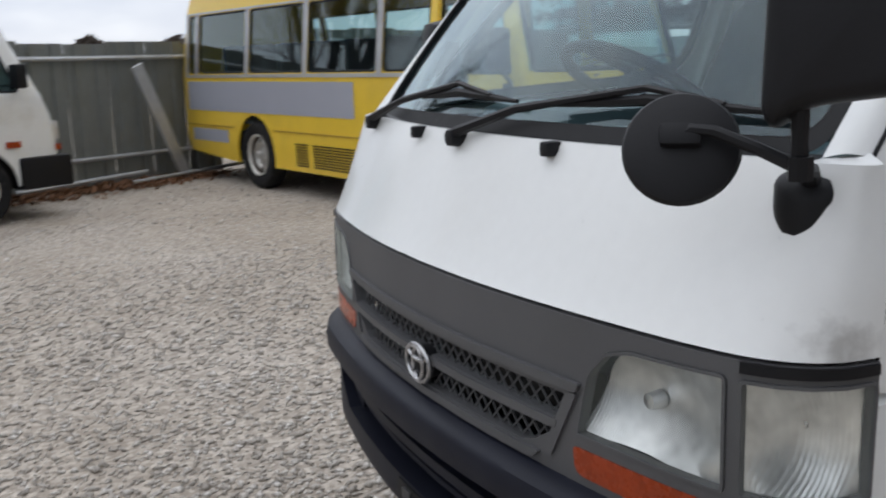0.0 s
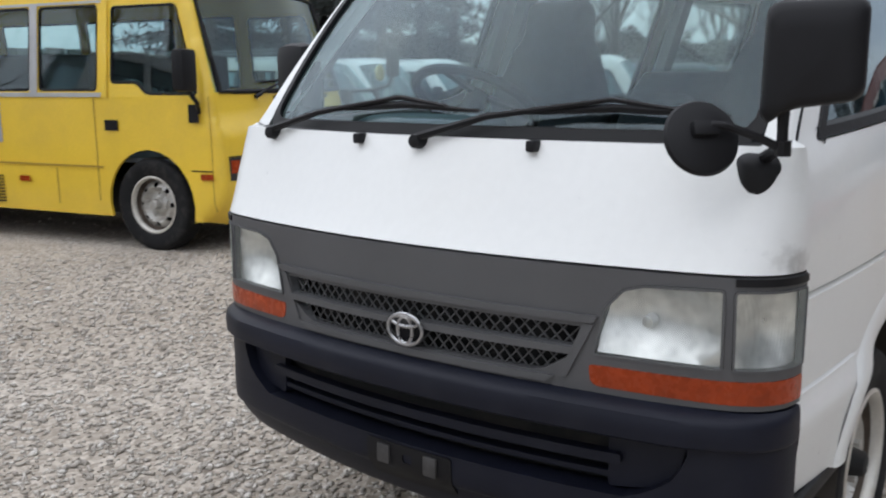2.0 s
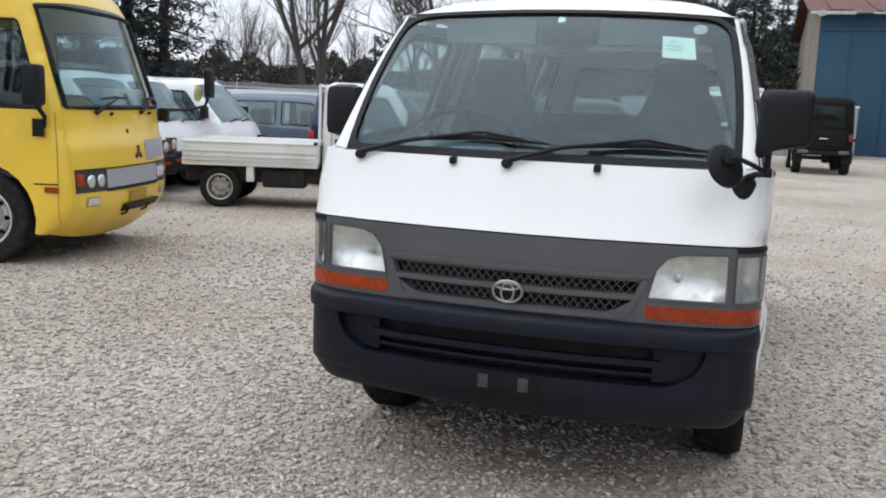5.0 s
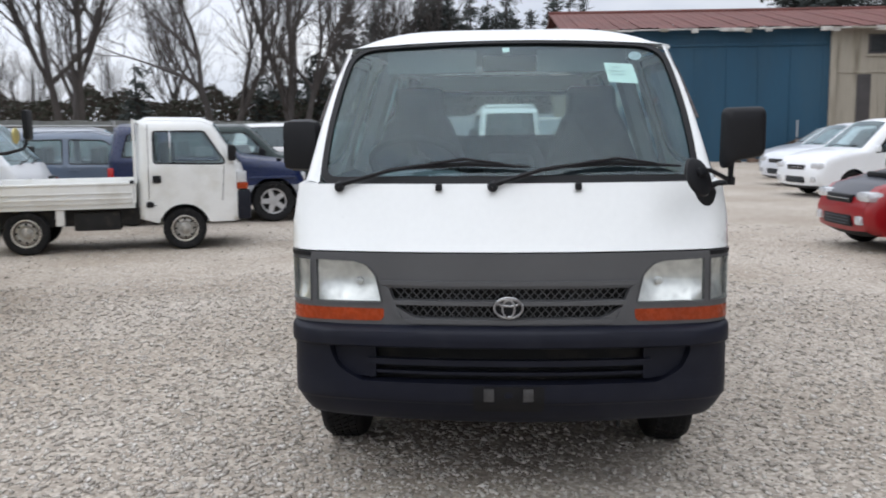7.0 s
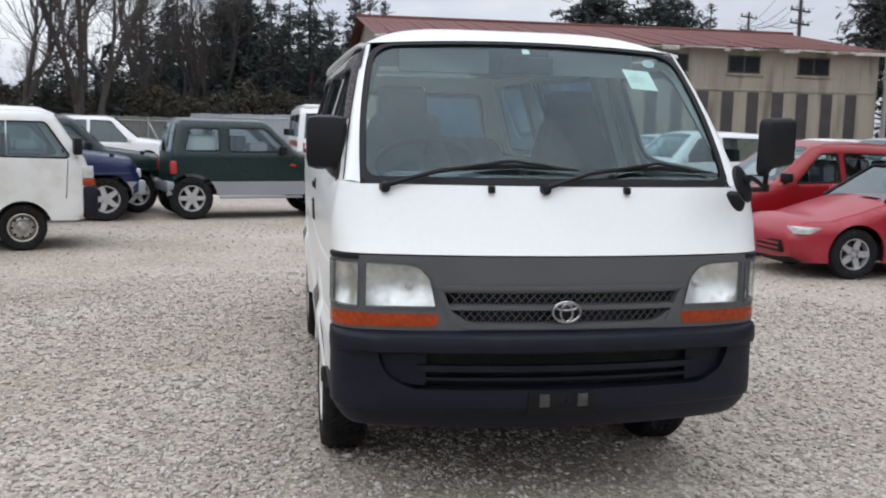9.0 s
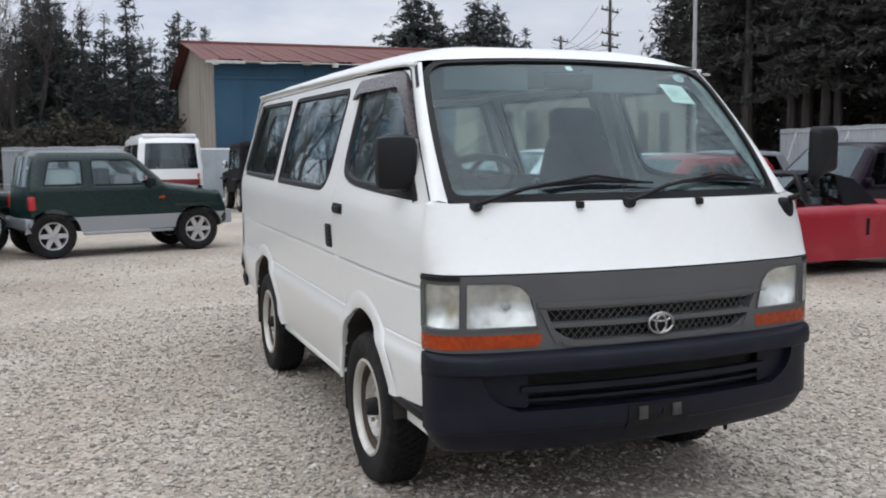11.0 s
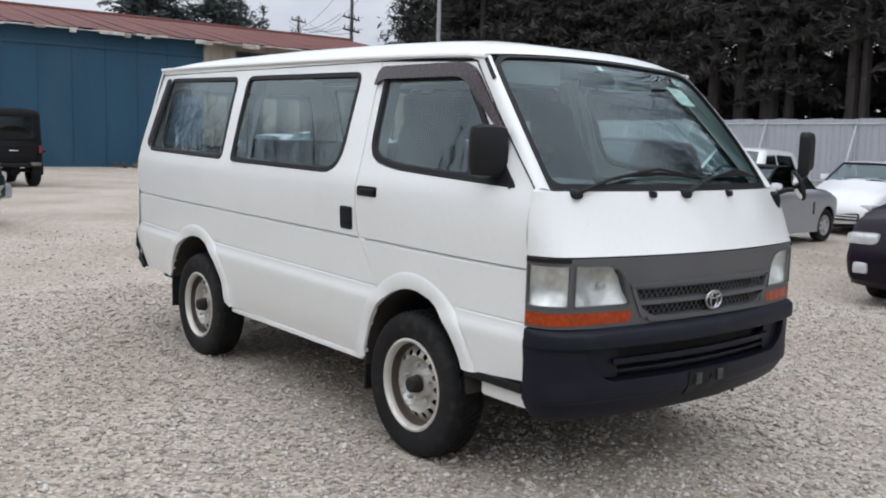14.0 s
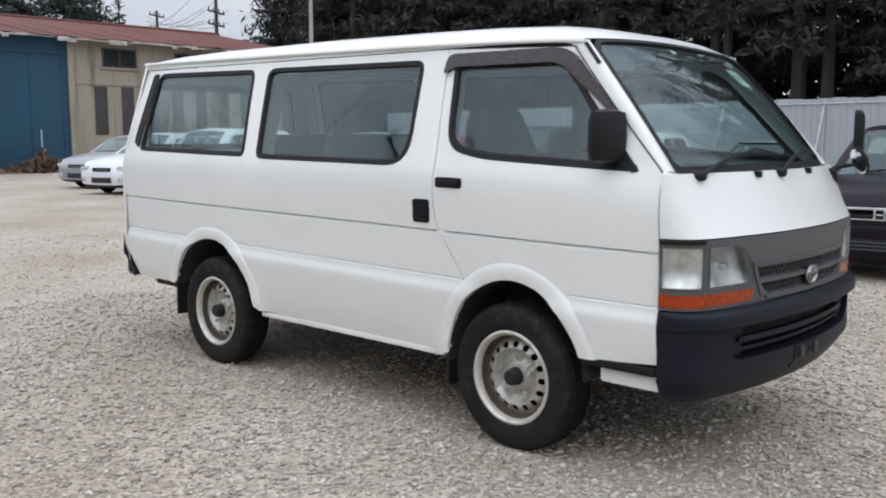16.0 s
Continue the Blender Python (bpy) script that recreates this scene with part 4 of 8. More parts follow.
roof = from_lists("roof", rv, rf, white_paint, van, smooth=60)
for s in (1, -1):
    line = [(x, s * (table([0.6, 0.72, 1.0, 3.6, 4.26], [0.655, 0.668, 0.672, 0.672, 0.655])(x) + 0.010), gut_z(x) - 0.004) for x in np.linspace(0.70, 4.28, 30)]
    tube("drip_rail", line, 0.011, white_paint, roof, sides=6)
    strip = [p for x in np.linspace(0.73, 4.27, 36) for p in ((x, s * 0.672, gut_z(x) - 0.004), (x, s * (van_half(x, 1.79 if x > 0.75 else 1.77) - 0.0), min(gut_z(x) - 0.006, (1.805 if x > 0.8 else 1.775) + RAKE * (x - 1))))]
    from_lists("roof_side", strip, [(2 * i, 2 * i + 1, 2 * i + 3, 2 * i + 2) for i in range(35)], white_paint, roof)

# tail with a rear window
def tail_at(y, z, d):
    x = 4.388 - 0.02 * max(0.0, (0.6 - z)) - 0.10 * max(0.0, (z - 0.98) / 0.9) ** 2
    return (x - d - 0.03 * (y / 0.85) ** 4, y, z + RAKE * 3.3)


tail_edge = [(s * van_half(4.28, z) * 1.0, z) for s, zs in ((1, (0.43, 0.66, 0.98, 1.28, 1.55, 1.80)), (-1, (1.80, 1.55, 1.28, 0.98, 0.66, 0.43))) for z in zs]
tail_edge[5:7] = [(0.66, 1.84), (-0.66, 1.84)]
back_window = rounded([(-0.66, 1.27), (0.66, 1.27), (0.58, 1.72), (-0.58, 1.72)], 0.08)
tail = panel("tailgate", tail_edge, [back_window], np.arange(-0.8, 0.81, 0.08), np.arange(0.45, 1.9, 0.07), 0.06, tail_at, white_paint, van, depth=0.03)
panel("window_pane", back_window, [], np.arange(-0.6, 0.6, 0.1), np.arange(1.3, 1.7, 0.1), 0.06, lambda y, z, d: tail_at(y, z, 0.01 + d), side_glass, tail, depth=0)
band("window_seal", back_window, 0.04, tail_at, seal_black, tail)
box("rear_bumper", 4.25, 4.41, -0.80, 0.80, 0.46, 0.60, bumper_black, van, bevel=0.03)
for s in (1, -1):
    tube("bumper_corner", [(4.385, s * 0.812, 0.735), (4.365, s * 0.822, 0.62), (4.305, s * 0.825, 0.53), (4.245, s * 0.822, 0.47)], [0.012, 0.019, 0.019, 0.012], bumper_black, van, sides=6)
    box("tail_lamp", 4.33, 4.365, s * 0.64, s * 0.79, 0.80, 1.10, red_lens, van, bevel=0.015)

# floor, inner walls, ceiling
box("underbody", 0.30, 4.20, -0.70, 0.70, 0.40, 0.52, under_black, van, bevel=0.02)
box("axle", 0.93, 1.01, -0.62, 0.62, 0.29, 0.37, under_black, van, bevel=0.02)
box("axle", 3.22, 3.30, -0.62, 0.62, 0.29, 0.38, under_black, van, bevel=0.02)
box("cabin_floor", 0.30, 4.22, -0.50, 0.50, 0.66, 0.70, interior_grey, van)
for s in (1, -1):
    wall = [p for x in np.linspace(0.32, 4.22, 14) for p in ((x, s * (van_half(x, 0.9) - 0.06), 0.83), (x, s * (van_half(x, 1.25) - 0.05), 1.25 + RAKE * (x - 1)))]
    from_lists("inner_wall", wall, [(2 * i, 2 * i + 1, 2 * i + 3, 2 * i + 2) for i in range(13)], interior_grey, van)
    for x in (1.45, 2.87):
        tube("inner_pillar", [(x, s * 0.735, 1.25), (x + 0.03, s * 0.58, 1.78)], 0.045, interior_light, van, sides=6)
head = [p for x in np.linspace(0.80, 4.2, 10) for p in ((x, -0.62, gut_z(x) - 0.02), (x, -0.3, gut_z(x) + 0.06), (x, 0.3, gut_z(x) + 0.06), (x, 0.62, gut_z(x) - 0.02))]
from_lists("headlining", head, [(4 * i + j, 4 * i + j + 1, 4 * i + j + 5, 4 * i + j + 4) for i in range(9) for j in range(3)], interior_light, van)
# dashboard and steering wheel
bm = bmesh.new()
box_bm(bm, 0.30, 0.66, -0.74, 0.74, 0.95, 1.235, 0.05)
box_bm(bm, 0.46, 0.72, 0.18, 0.60, 1.10, 1.285, 0.05)
part("dashboard", bm, interior_grey, van, "grey plastic dashboard")
ring = [Vector((0.0, 0.20 * math.cos(2 * math.pi * k / 30), 0.20 * math.sin(2 * math.pi * k / 30))) for k in range(31)]
m_st = Matrix.Translation((0.83, 0.40, 1.315)) @ Matrix.Rotation(radians(-58), 4, "Y")
steer_wheel = tube("steering_wheel", [m_st @ p for p in ring], 0.017, trim_black, van, "black steering wheel", sides=8)
for k in range(3):
    w = 2 * math.pi * k / 3 + math.pi / 2
    tube("spoke", [m_st @ Vector((0.03, 0, 0)), m_st @ Vector((0, 0.2 * math.cos(w), 0.2 * math.sin(w)))], 0.013, trim_black, steer_wheel, sides=5)
tube("steering_column", [m_st @ Vector((0.03, 0, 0)), (0.62, 0.38, 1.05)], 0.04, trim_black, steer_wheel)


def dished(name, outline, rings, m, material, parent, label=""):
    """Rings of one outline, each (scale, depth along x), lofted and closed at both ends."""
    pts = rounded(outline, 0.03, 6)
    cy, cz = np.mean([p[0] for p in pts]), np.mean([p[1] for p in pts])
    n = len(pts)
    vs = [m @ Vector((x, cy + (y - cy) * k, cz + (z - cz) * k)) for k, x in rings for y, z in pts]
    fs = [(r * n + i, r * n + (i + 1) % n, (r + 1) * n + (i + 1) % n, (r + 1) * n + i) for r in range(len(rings) - 1) for i in range(n)]
    fs += [tuple(range(n))[::-1], tuple((len(rings) - 1) * n + i for i in range(n))]
    return from_lists(name, vs, fs, material, parent, label, smooth=45)


def van_seat(x, y, width, headrest=True, back_h=0.58):
    bm = bmesh.new()
    box_bm(bm, x - 0.46, x, y - width / 2, y + width / 2, 0.86, 1.02, 0.05)
    cushion = part("seat_cushion", bm, seat_cloth, van, "dark grey cloth seat")
    h, w = back_h, width / 2
    line = [(-w, 0.0), (w, 0.0), (w, h * 0.55), (w * 0.80, h), (-w * 0.80, h), (-w, h * 0.55)]
    if headrest:
        line = [(-w, 0.0), (w, 0.0), (w, h * 0.60), (w * 0.66, h), (0.125, h + 0.03), (0.118, h + 0.17), (-0.118, h + 0.17), (-0.125, h + 0.03), (-w * 0.66, h), (-w, h * 0.60)]
    m = Matrix.Translation((x + 0.02, y, 0.98)) @ Matrix.Rotation(radians(13), 4, "Y")
    dished("seat_back", line, [(0.80, -0.075), (0.93, -0.060), (1.0, -0.025), (1.0, 0.025), (0.92, 0.055)], m, seat_cloth, cushion)


van_seat(1.26, 0.43, 0.48, back_h=0.53)
van_seat(1.26, -0.43, 0.46, back_h=0.53)
van_seat(1.22, -0.02, 0.28, headrest=False, back_h=0.36)
van_seat(2.35, 0.20, 0.95, headrest=False, back_h=0.44)
van_seat(3.25, 0.00, 1.20, headrest=False, back_h=0.44)
box("rear_view_mirror", 0.70, 0.72, -0.13, 0.10, 1.70, 1.77, trim_black, van, bevel=0.01)
for s in (1, -1):
    box("sun_visor", 0.80, 0.83, s * 0.13, s * 0.52, 1.70, 1.80, interior_light, van, bevel=0.01)

# door mirror on the driver's side
rm = Matrix.Translation((0.480, 0.838, 1.400))
mir = box("door_mirror", -0.045, 0.045, -0.080, 0.080, -0.105, 0.105, trim_black, van, "black square door mirror", bevel=0.042, m=rm @ Matrix.Rotation(radians(-12), 4, "Z"))
tube("mirror_arm", [(0.50, 0.86, 1.33), (0.47, 0.80, 1.315), (0.46, 0.785, 1.31)], [0.022, 0.026, 0.03], trim_black, mir)
panel("mirror_foot", rounded([(0.385, 1.285), (0.56, 1.29), (0.52, 1.42)], 0.015), [], [], [], 0.05, lambda x, z, d: van_side(1)(x, z, d - 0.006), trim_black, mir, depth=0.01)
box("mirror_face", 0.040, 0.0465, -0.056, 0.056, -0.08, 0.08, mirror_glass, mir, m=rm @ Matrix.Rotation(radians(-12), 4, "Z"))
# tall mirror, round under-mirror and their foot on the passenger's corner
lm = Matrix.Translation((0.122, -0.852, 1.425)) @ Matrix.Rotation(radians(20), 4, "Z")
lmir = dished("front_mirror", [(-0.086, -0.075), (0.040, -0.092), (0.078, -0.120), (0.090, -0.100), (0.086, 0.100), (-0.086, 0.105)], [(0.62, -0.030), (0.84, -0.027), (0.95, -0.018), (1.0, -0.004), (1.0, 0.014), (0.96, 0.018), (0.93, 0.014)], lm, trim_black, van, "tall black front mirror on a stalk")
dished("mirror_face", [(-0.074, -0.070), (0.070, -0.085), (0.074, 0.090), (-0.074, 0.092)], [(1.0, 0.0135), (1.0, 0.0150)], lm, mirror_glass, lmir)
fm_ = Matrix.Translation((0.212, -0.738, 1.196)) @ Matrix.Rotation(radians(36), 4, "Z") @ Matrix.Rotation(radians(4), 4, "Y")
foot = dished("mirror_foot", [(-0.020, -0.082), (0.020, -0.082), (0.048, -0.012), (0.047, 0.036), (0.030, 0.048), (-0.030, 0.048), (-0.047, 0.036), (-0.048, -0.012)], [(1.04, 0.030), (1.02, 0.006), (0.96, -0.012), (0.82, -0.026), (0.55, -0.034), (0.2, -0.037)], fm_, trim_black, lmir, "shield-shaped black mirror foot")
tube("mirror_stalk", [(0.195, -0.748, 1.236), (0.165, -0.775, 1.252), (0.125, -0.800, 1.256), (0.111, -0.806, 1.264), (0.109, -0.806, 1.295), (0.108, -0.806, 1.335)], [0.013, 0.011, 0.010, 0.011, 0.010, 0.012], trim_black, lmir)
tube("stalk_joint", [(0.111, -0.808, 1.248), (0.110, -0.808, 1.276)], [0.015, 0.015], trim_black, lmir)
tube("disc_stalk", [(0.112, -0.806, 1.262), (0.085, -0.765, 1.284), (0.058, -0.722, 1.303), (0.042, -0.700, 1.306), (0.034, -0.690, 1.292)], [0.009, 0.008, 0.008, 0.008, 0.010], trim_black, lmir)
dm = Matrix.Translation((0.044, -0.679, 1.281)) @ Matrix.Rotation(radians(46), 4, "Z") @ Matrix.Rotation(radians(22), 4, "Y")
v, f = lathe_lists([(0.001, -0.014), (0.048, -0.012), (0.070, -0.004), (0.074, 0.004), (0.069, 0.010), (0.001, 0.011)], 32, "x")
disc = from_lists("round_mirror", [dm @ Vector(p) for p in v], f, trim_black, lmir, "round black under-mirror")
bm = bmesh.new()
box_bm(bm, -0.030, -0.008, -0.026, 0.026, -0.004, 0.026, 0.008, dm)
part("disc_clamp", bm, trim_black, disc)
v, f = lathe_lists([(0.001, 0.0125), (0.064, 0.0115)], 28, "x")
from_lists("mirror_face", [dm @ Vector(p) for p in v], f, mirror_glass, disc)

for y, s in ((0.745, 1), (-0.725, -1)):
    wheel(van, 0.965, y, 0.325, 0.19, 0.205, "steel", s, z=0.345)
    wheel(van, 3.275, y, 0.325, 0.19, 0.205, "steel", s, z=0.345)


# ==== ground ====
def gravel_material():
    m = bpy.data.materials.new("gravel")
    m.use_nodes = True
    n, l = m.node_tree.nodes, m.node_tree.links
    b = n["Principled BSDF"]
    co = n.new("ShaderNodeTexCoord")
    vor, vor2, big, mid = n.new("ShaderNodeTexVoronoi"), n.new("ShaderNodeTexVoronoi"), n.new("ShaderNodeTexNoise"), n.new("ShaderNodeTexNoise")
    vor.inputs["Scale"].default_value, vor2.inputs["Scale"].default_value = 52.0, 110.0
    big.inputs["Scale"].default_value, big.inputs["Detail"].default_value = 0.55, 5.0
    mid.inputs["Scale"].default_value, mid.inputs["Detail"].default_value = 7.0, 4.0
    for q in (vor, vor2, big, mid):
        l.new(co.outputs["Object"], q.inputs["Vector"])
    ramp = n.new("ShaderNodeValToRGB")
    e = ramp.color_ramp.elements
    e[0].position, e[0].color = 0.0, (0.275, 0.246, 0.210, 1)
    e[1].position, e[1].color = 1.0, (0.585, 0.545, 0.49, 1)
    mid_e = e.new(0.5)
    mid_e.color = (0.405, 0.368, 0.322, 1)
    sep = n.new("ShaderNodeSeparateColor")
    l.new(vor.outputs["Color"], sep.inputs[0])
    l.new(sep.outputs[0], ramp.inputs[0])
    br = n.new("ShaderNodeValToRGB")
    br.color_ramp.elements[0].position, br.color_ramp.elements[0].color = 0.30, (0.78, 0.72, 0.65, 1)
    br.color_ramp.elements[1].position, br.color_ramp.elements[1].color = 0.70, (1.06, 1.03, 1.0, 1)
    l.new(big.outputs["Fac"], br.inputs[0])
    mx = n.new("ShaderNodeMix")
    mx.data_type, mx.blend_type = "RGBA", "MULTIPLY"
    mx.inputs[0].default_value = 1.0
    l.new(ramp.outputs[0], mx.inputs[6])
    l.new(br.outputs[0], mx.inputs[7])
    l.new(mx.outputs[2], b.inputs["Base Color"])
    b.inputs["Roughness"].default_value = 0.92
    h = n.new("ShaderNodeMath")
    h.operation = "MULTIPLY_ADD"
    l.new(vor2.outputs["Distance"], h.inputs[0])
    h.inputs[1].default_value = 0.5
    l.new(vor.outputs["Distance"], h.inputs[2])
    bp = n.new("ShaderNodeBump")
    bp.invert = True
    bp.inputs["Strength"].default_value, bp.inputs["Distance"].default_value = 0.45, 0.008
    l.new(h.outputs[0], bp.inputs["Height"])
    l.new(bp.outputs[0], b.inputs["Normal"])
    return m


gravel = gravel_material()
gv, gf, N = [], [], 64
span = np.sign(np.linspace(-1, 1, N)) * np.abs(np.linspace(-1, 1, N)) ** 3 * 900



def swell(x, y):
    """The gravel lies a little higher where the van stands."""
    q = min(1.0, max(0.0, (math.hypot(x - 1.6, y) - 3.0) / 3.5))
    return 0.022 * (1 - q * q * (3 - 2 * q))


for x in span:
    for y in span:
        gv.append((x, y, swell(x, y)))
gf = [(i * N + j, (i + 1) * N + j, (i + 1) * N + j + 1, i * N + j + 1) for i in range(N - 1) for j in range(N - 1)]
ground = from_lists("ground", gv, gf, gravel, smooth=0)
tagged(ground, "pale grey-beige crushed gravel yard", "ground", kind="structure")


# ==== other vehicles ====
def vehicle(name, label, category, m, paint, top, width, wheels, windows=(), belt=0.85, tumble=0.25, edge=0.10, taper=0.05, low=0.0, glass=dark_glass, group="", seats=True, floor_z=0.45, round_wheel="steel", lower=None, lower_z=0.0, crown=0.05, pillar=1, paint2=None, bow=2.5):
    """A vehicle from its side profile. top: (l, z, kind) from the front foot over the roof to the rear foot;
    kind names the skin that follows (b body, g glass, k black). wheels: (l, radius). windows: side openings."""
    car = thing(name, label, category, m, group)
    half = width / 2
    length = max(p[0] for p in top)
    foot = top[0][1]

    line = [(p[0], p[1]) for p in top]
    arr = np.array(line)

    def half_at(l, z):
        y = half - tumble * max(0.0, z - belt) - 0.06 * max(0.0, (0.45 - z))
        y *= 1 - taper * max(0.0, (0.9 - l) / 0.9) ** 2 - taper * 0.7 * max(0.0, (l - length + 0.7) / 0.7) ** 2
        q = np.array([l, z])
        a, b = arr[:-1], arr[1:]
        d = b - a
        t = np.clip(((q - a) * d).sum(1) / np.maximum((d * d).sum(1), 1e-9), 0, 1)
        near = np.hypot(*(q - a - t[:, None] * d).T).min()
        if near < edge:
            k = 1 - near / edge
            y -= edge * 0.75 * (1 - math.sqrt(max(0.0, 1 - k * k)))
        return y

    bottom = []
    ordered = sorted(wheels, key=lambda w: -w[0])
    for wl_, wr in ordered:
        ra = wr * 1.17
        c = (wl_, wr)
        a = arch_line(c, ra, ra, foot + 0.001 if foot > wr * 0.3 else wr * 0.5, foot + 0.001 if foot > wr * 0.3 else wr * 0.5, 14)
        bottom += a[::-1]
    outline = line + bottom
    holes = [rounded(w, 0.05, 4) for w in windows]
    us, vs = np.arange(0.05, length, 0.08), np.arange(foot, max(arr[:, 1]), 0.055)
    extra = np.concatenate([vs, np.array([belt - 0.02, belt + 0.02])])
    for s in (1, -1):
        side = panel("body_side", outline, holes, us, np.sort(extra), 0.05, lambda l, z, d, q=s: (l, q * (half_at(l, z) - d), z), paint, car, depth=0.025)
        side.data.set_sharp_from_angle(angle=radians(78))
        for h, w in zip(holes, windows):
            panel("window_pane", h, [], np.arange(0, length, 0.25), [], 0.15, lambda l, z, d, q=s: (l, q * (half_at(l, z) - d - 0.012), z), glass, side, depth=0)
            band("window_trim", h, 0.022, lambda l, z, d, q=s: (l, q * (half_at(l, z) - d), z), seal_black, side, proud=0.003, step=0.1)
        if lower is not None:
            cut = divided(outline, 0.06)
            cut = [(l, min(z, lower_z)) for l, z in cut if z < lower_z + 0.06]
            panel("lower_trim", cut, [], np.arange(0.05, length, 0.2), [], 0.08, lambda l, z, d, q=s: (l, q * (half_at(l, z) - d + 0.012), z), lower, side, depth=0.02)
    # skin across
    fine, kinds = [], []
    for (l0, z0, kd), (l1, z1, _) in zip(top[:-1], top[1:]):
        k = max(1, int(math.hypot(l1 - l0, z1 - z0) / 0.10))
        for j in range(k):
            fine.append((l0 + (l1 - l0) * j / k, z0 + (z1 - z0) * j / k))
            kinds.append(kd)
    fine.append((top[-1][0], top[-1][1]))
    ny = 21
    verts = []
    for i, (l, z) in enumerate(fine):
        a, b = np.array(fine[max(0, i - 1)]), np.array(fine[min(len(fine) - 1, i + 1)])
        t = (b - a) / max(np.linalg.norm(b - a), 1e-6)
        nrm = np.array([-t[1], t[0]])
        y = half_at(l, z)
        for j in range(ny):
            s = -1 + 2 * j / (ny - 1)
            o = crown * (1 - abs(s) ** bow) + 0.003
            verts.append((l + nrm[0] * o, y * s, z + nrm[1] * o))
    groups = {}
    for i, kd in enumerate(kinds):
        for j in range(ny - 1):
            f = (i * ny + j, (i + 1) * ny + j, (i + 1) * ny + j + 1, i * ny + j + 1)
            pane = kd == "g" and pillar <= j <= ny - 2 - pillar
            second = kd == "c" and paint2 is not None and 2 <= j <= ny - 4
            groups.setdefault("g" if pane else ("k" if kd == "k" else ("c" if second else "b")), []).append(f)
    panes = {}
    for f in groups.pop("g", []):
        panes.setdefault(0 if verts[f[0]][0] < length / 2 else 1, []).append(f)
    groups.update({("g", k): f for k, f in panes.items()})
    trims = {}
    for f in groups.pop("k", []):
        trims.setdefault(0 if verts[f[0]][0] < length / 2 else 1, []).append(f)
    groups.update({("k", k): f for k, f in trims.items()})
    for kd, faces in groups.items():
        kd = kd[0]
        used = sorted({i for f in faces for i in f})
        back = {o: i for i, o in enumerate(used)}
        from_lists({"g": "screen", "k": "black_trim", "b": "body_shell", "c": "bonnet"}[kd], [verts[i] for i in used], [tuple(back[i] for i in f) for f in faces], {"g": glass, "k": trim_black, "b": paint, "c": paint2}[kd], car, smooth=50)
    box("underside", top[0][0] + 0.25, length - 0.25, -half + 0.16, half - 0.16, foot, floor_z, under_black, car, bevel=0.02)
    if windows and seats:
        l0, l1 = min(p[0] for w in windows for p in w), max(p[0] for w in windows for p in w)
        box("cabin_floor", l0 - 0.1, l1 + 0.1, -half + 0.10, half - 0.10, floor_z, floor_z + 0.04, interior_grey, car)
        for k in range(2 if l1 - l0 > 1.4 else 1):
            for s in (1, -1):
                box("seat", l0 + 0.62 + 0.95 * k, l0 + 0.80 + 0.95 * k, s * 0.10, s * (half - 0.22), floor_z, belt + 0.32, seat_cloth, car, bevel=0.05)
        box("dashboard", l0 - 0.12, l0 + 0.22, -half + 0.16, half - 0.16, floor_z, belt - 0.02, interior_grey, car, bevel=0.04)
    for wl_, wr in wheels:
        for s in (1, -1):
            wheel(car, wl_, s * (half - 0.12), wr, wr * 0.55, wr * 0.60, round_wheel, s, detail=False)
    car["half"] = half
    return car, half_at


def at_wheel(contact, heading, lf, y_wheel):
    """The pose that puts the wheel at (lf, y_wheel) on the contact point, driving along heading."""
    h = Vector((*heading, 0)).normalized()
    back, right = -h, Vector((h.y, -h.x, 0))
    o = Vector((*contact, 0)) - back * lf - right * y_wheel
    return pose(o.x, o.y, 0, 0, 0, math.degrees(math.atan2(back.y, back.x)))


def door_mirrors(car, l, y, z, w=0.16, h=0.12, material=trim_black):
    for s in (1, -1):
        mm = box("door_mirror", l - 0.05, l + 0.05, s * y, s * (y + w), z - h / 2, z + h / 2, material, car, bevel=0.03)
        tube("mirror_arm", [(l, s * (y - 0.06), z - h / 2), (l, s * (y + 0.05), z - h / 3)], 0.018, material, mm)


def wipers(car, l, y0s, z, reach, rise=0.06):
    for y0 in y0s:
        w = tube("wiper", [(l, y0, z), (l + 0.02, y0 + reach * 0.5, z + rise), (l + 0.04, y0 + reach, z + rise)], [0.014, 0.010, 0.008], trim_black, car, sides=6)


yellow_paint = mat("yellow_paint", (0.84, 0.57, 0.050), 0.34, var=0.07, scale=1.5, coat=0.4, stain=(0.55, 0.37, 0.06), amount=0.25)
grey_patch = mat("grey_patch", (0.36, 0.37, 0.42), 0.45, var=0.04, scale=2)
cream_paint = mat("cream_paint", (0.76, 0.765, 0.745), 0.35, var=0.06, scale=2, coat=0.3, stain=(0.45, 0.42, 0.34), amount=0.35)
green_paint = mat("green_paint", (0.004, 0.019, 0.017), 0.28, var=0.12, scale=2, coat=0.2, spec=0.35)
silver_paint = mat("silver_paint", (0.34, 0.36, 0.39), 0.34, metal=0.5, var=0.06, scale=2, coat=0.4)
blue_paint = mat("blue_paint", (0.002, 0.012, 0.062), 0.28, var=0.12, scale=2, coat=0.35)
teal_paint = mat("teal_paint", (0.045, 0.065, 0.12), 0.30, var=0.12, scale=2, coat=0.5)
red_paint = mat("red_paint", (0.26, 0.005, 0.008), 0.32, var=0.12, scale=2, coat=0.2)
rose_paint = mat("rose_paint", (0.31, 0.011, 0.026), 0.38, var=0.12, scale=1.6, coat=0.25, stain=(0.44, 0.08, 0.10), amount=0.3)
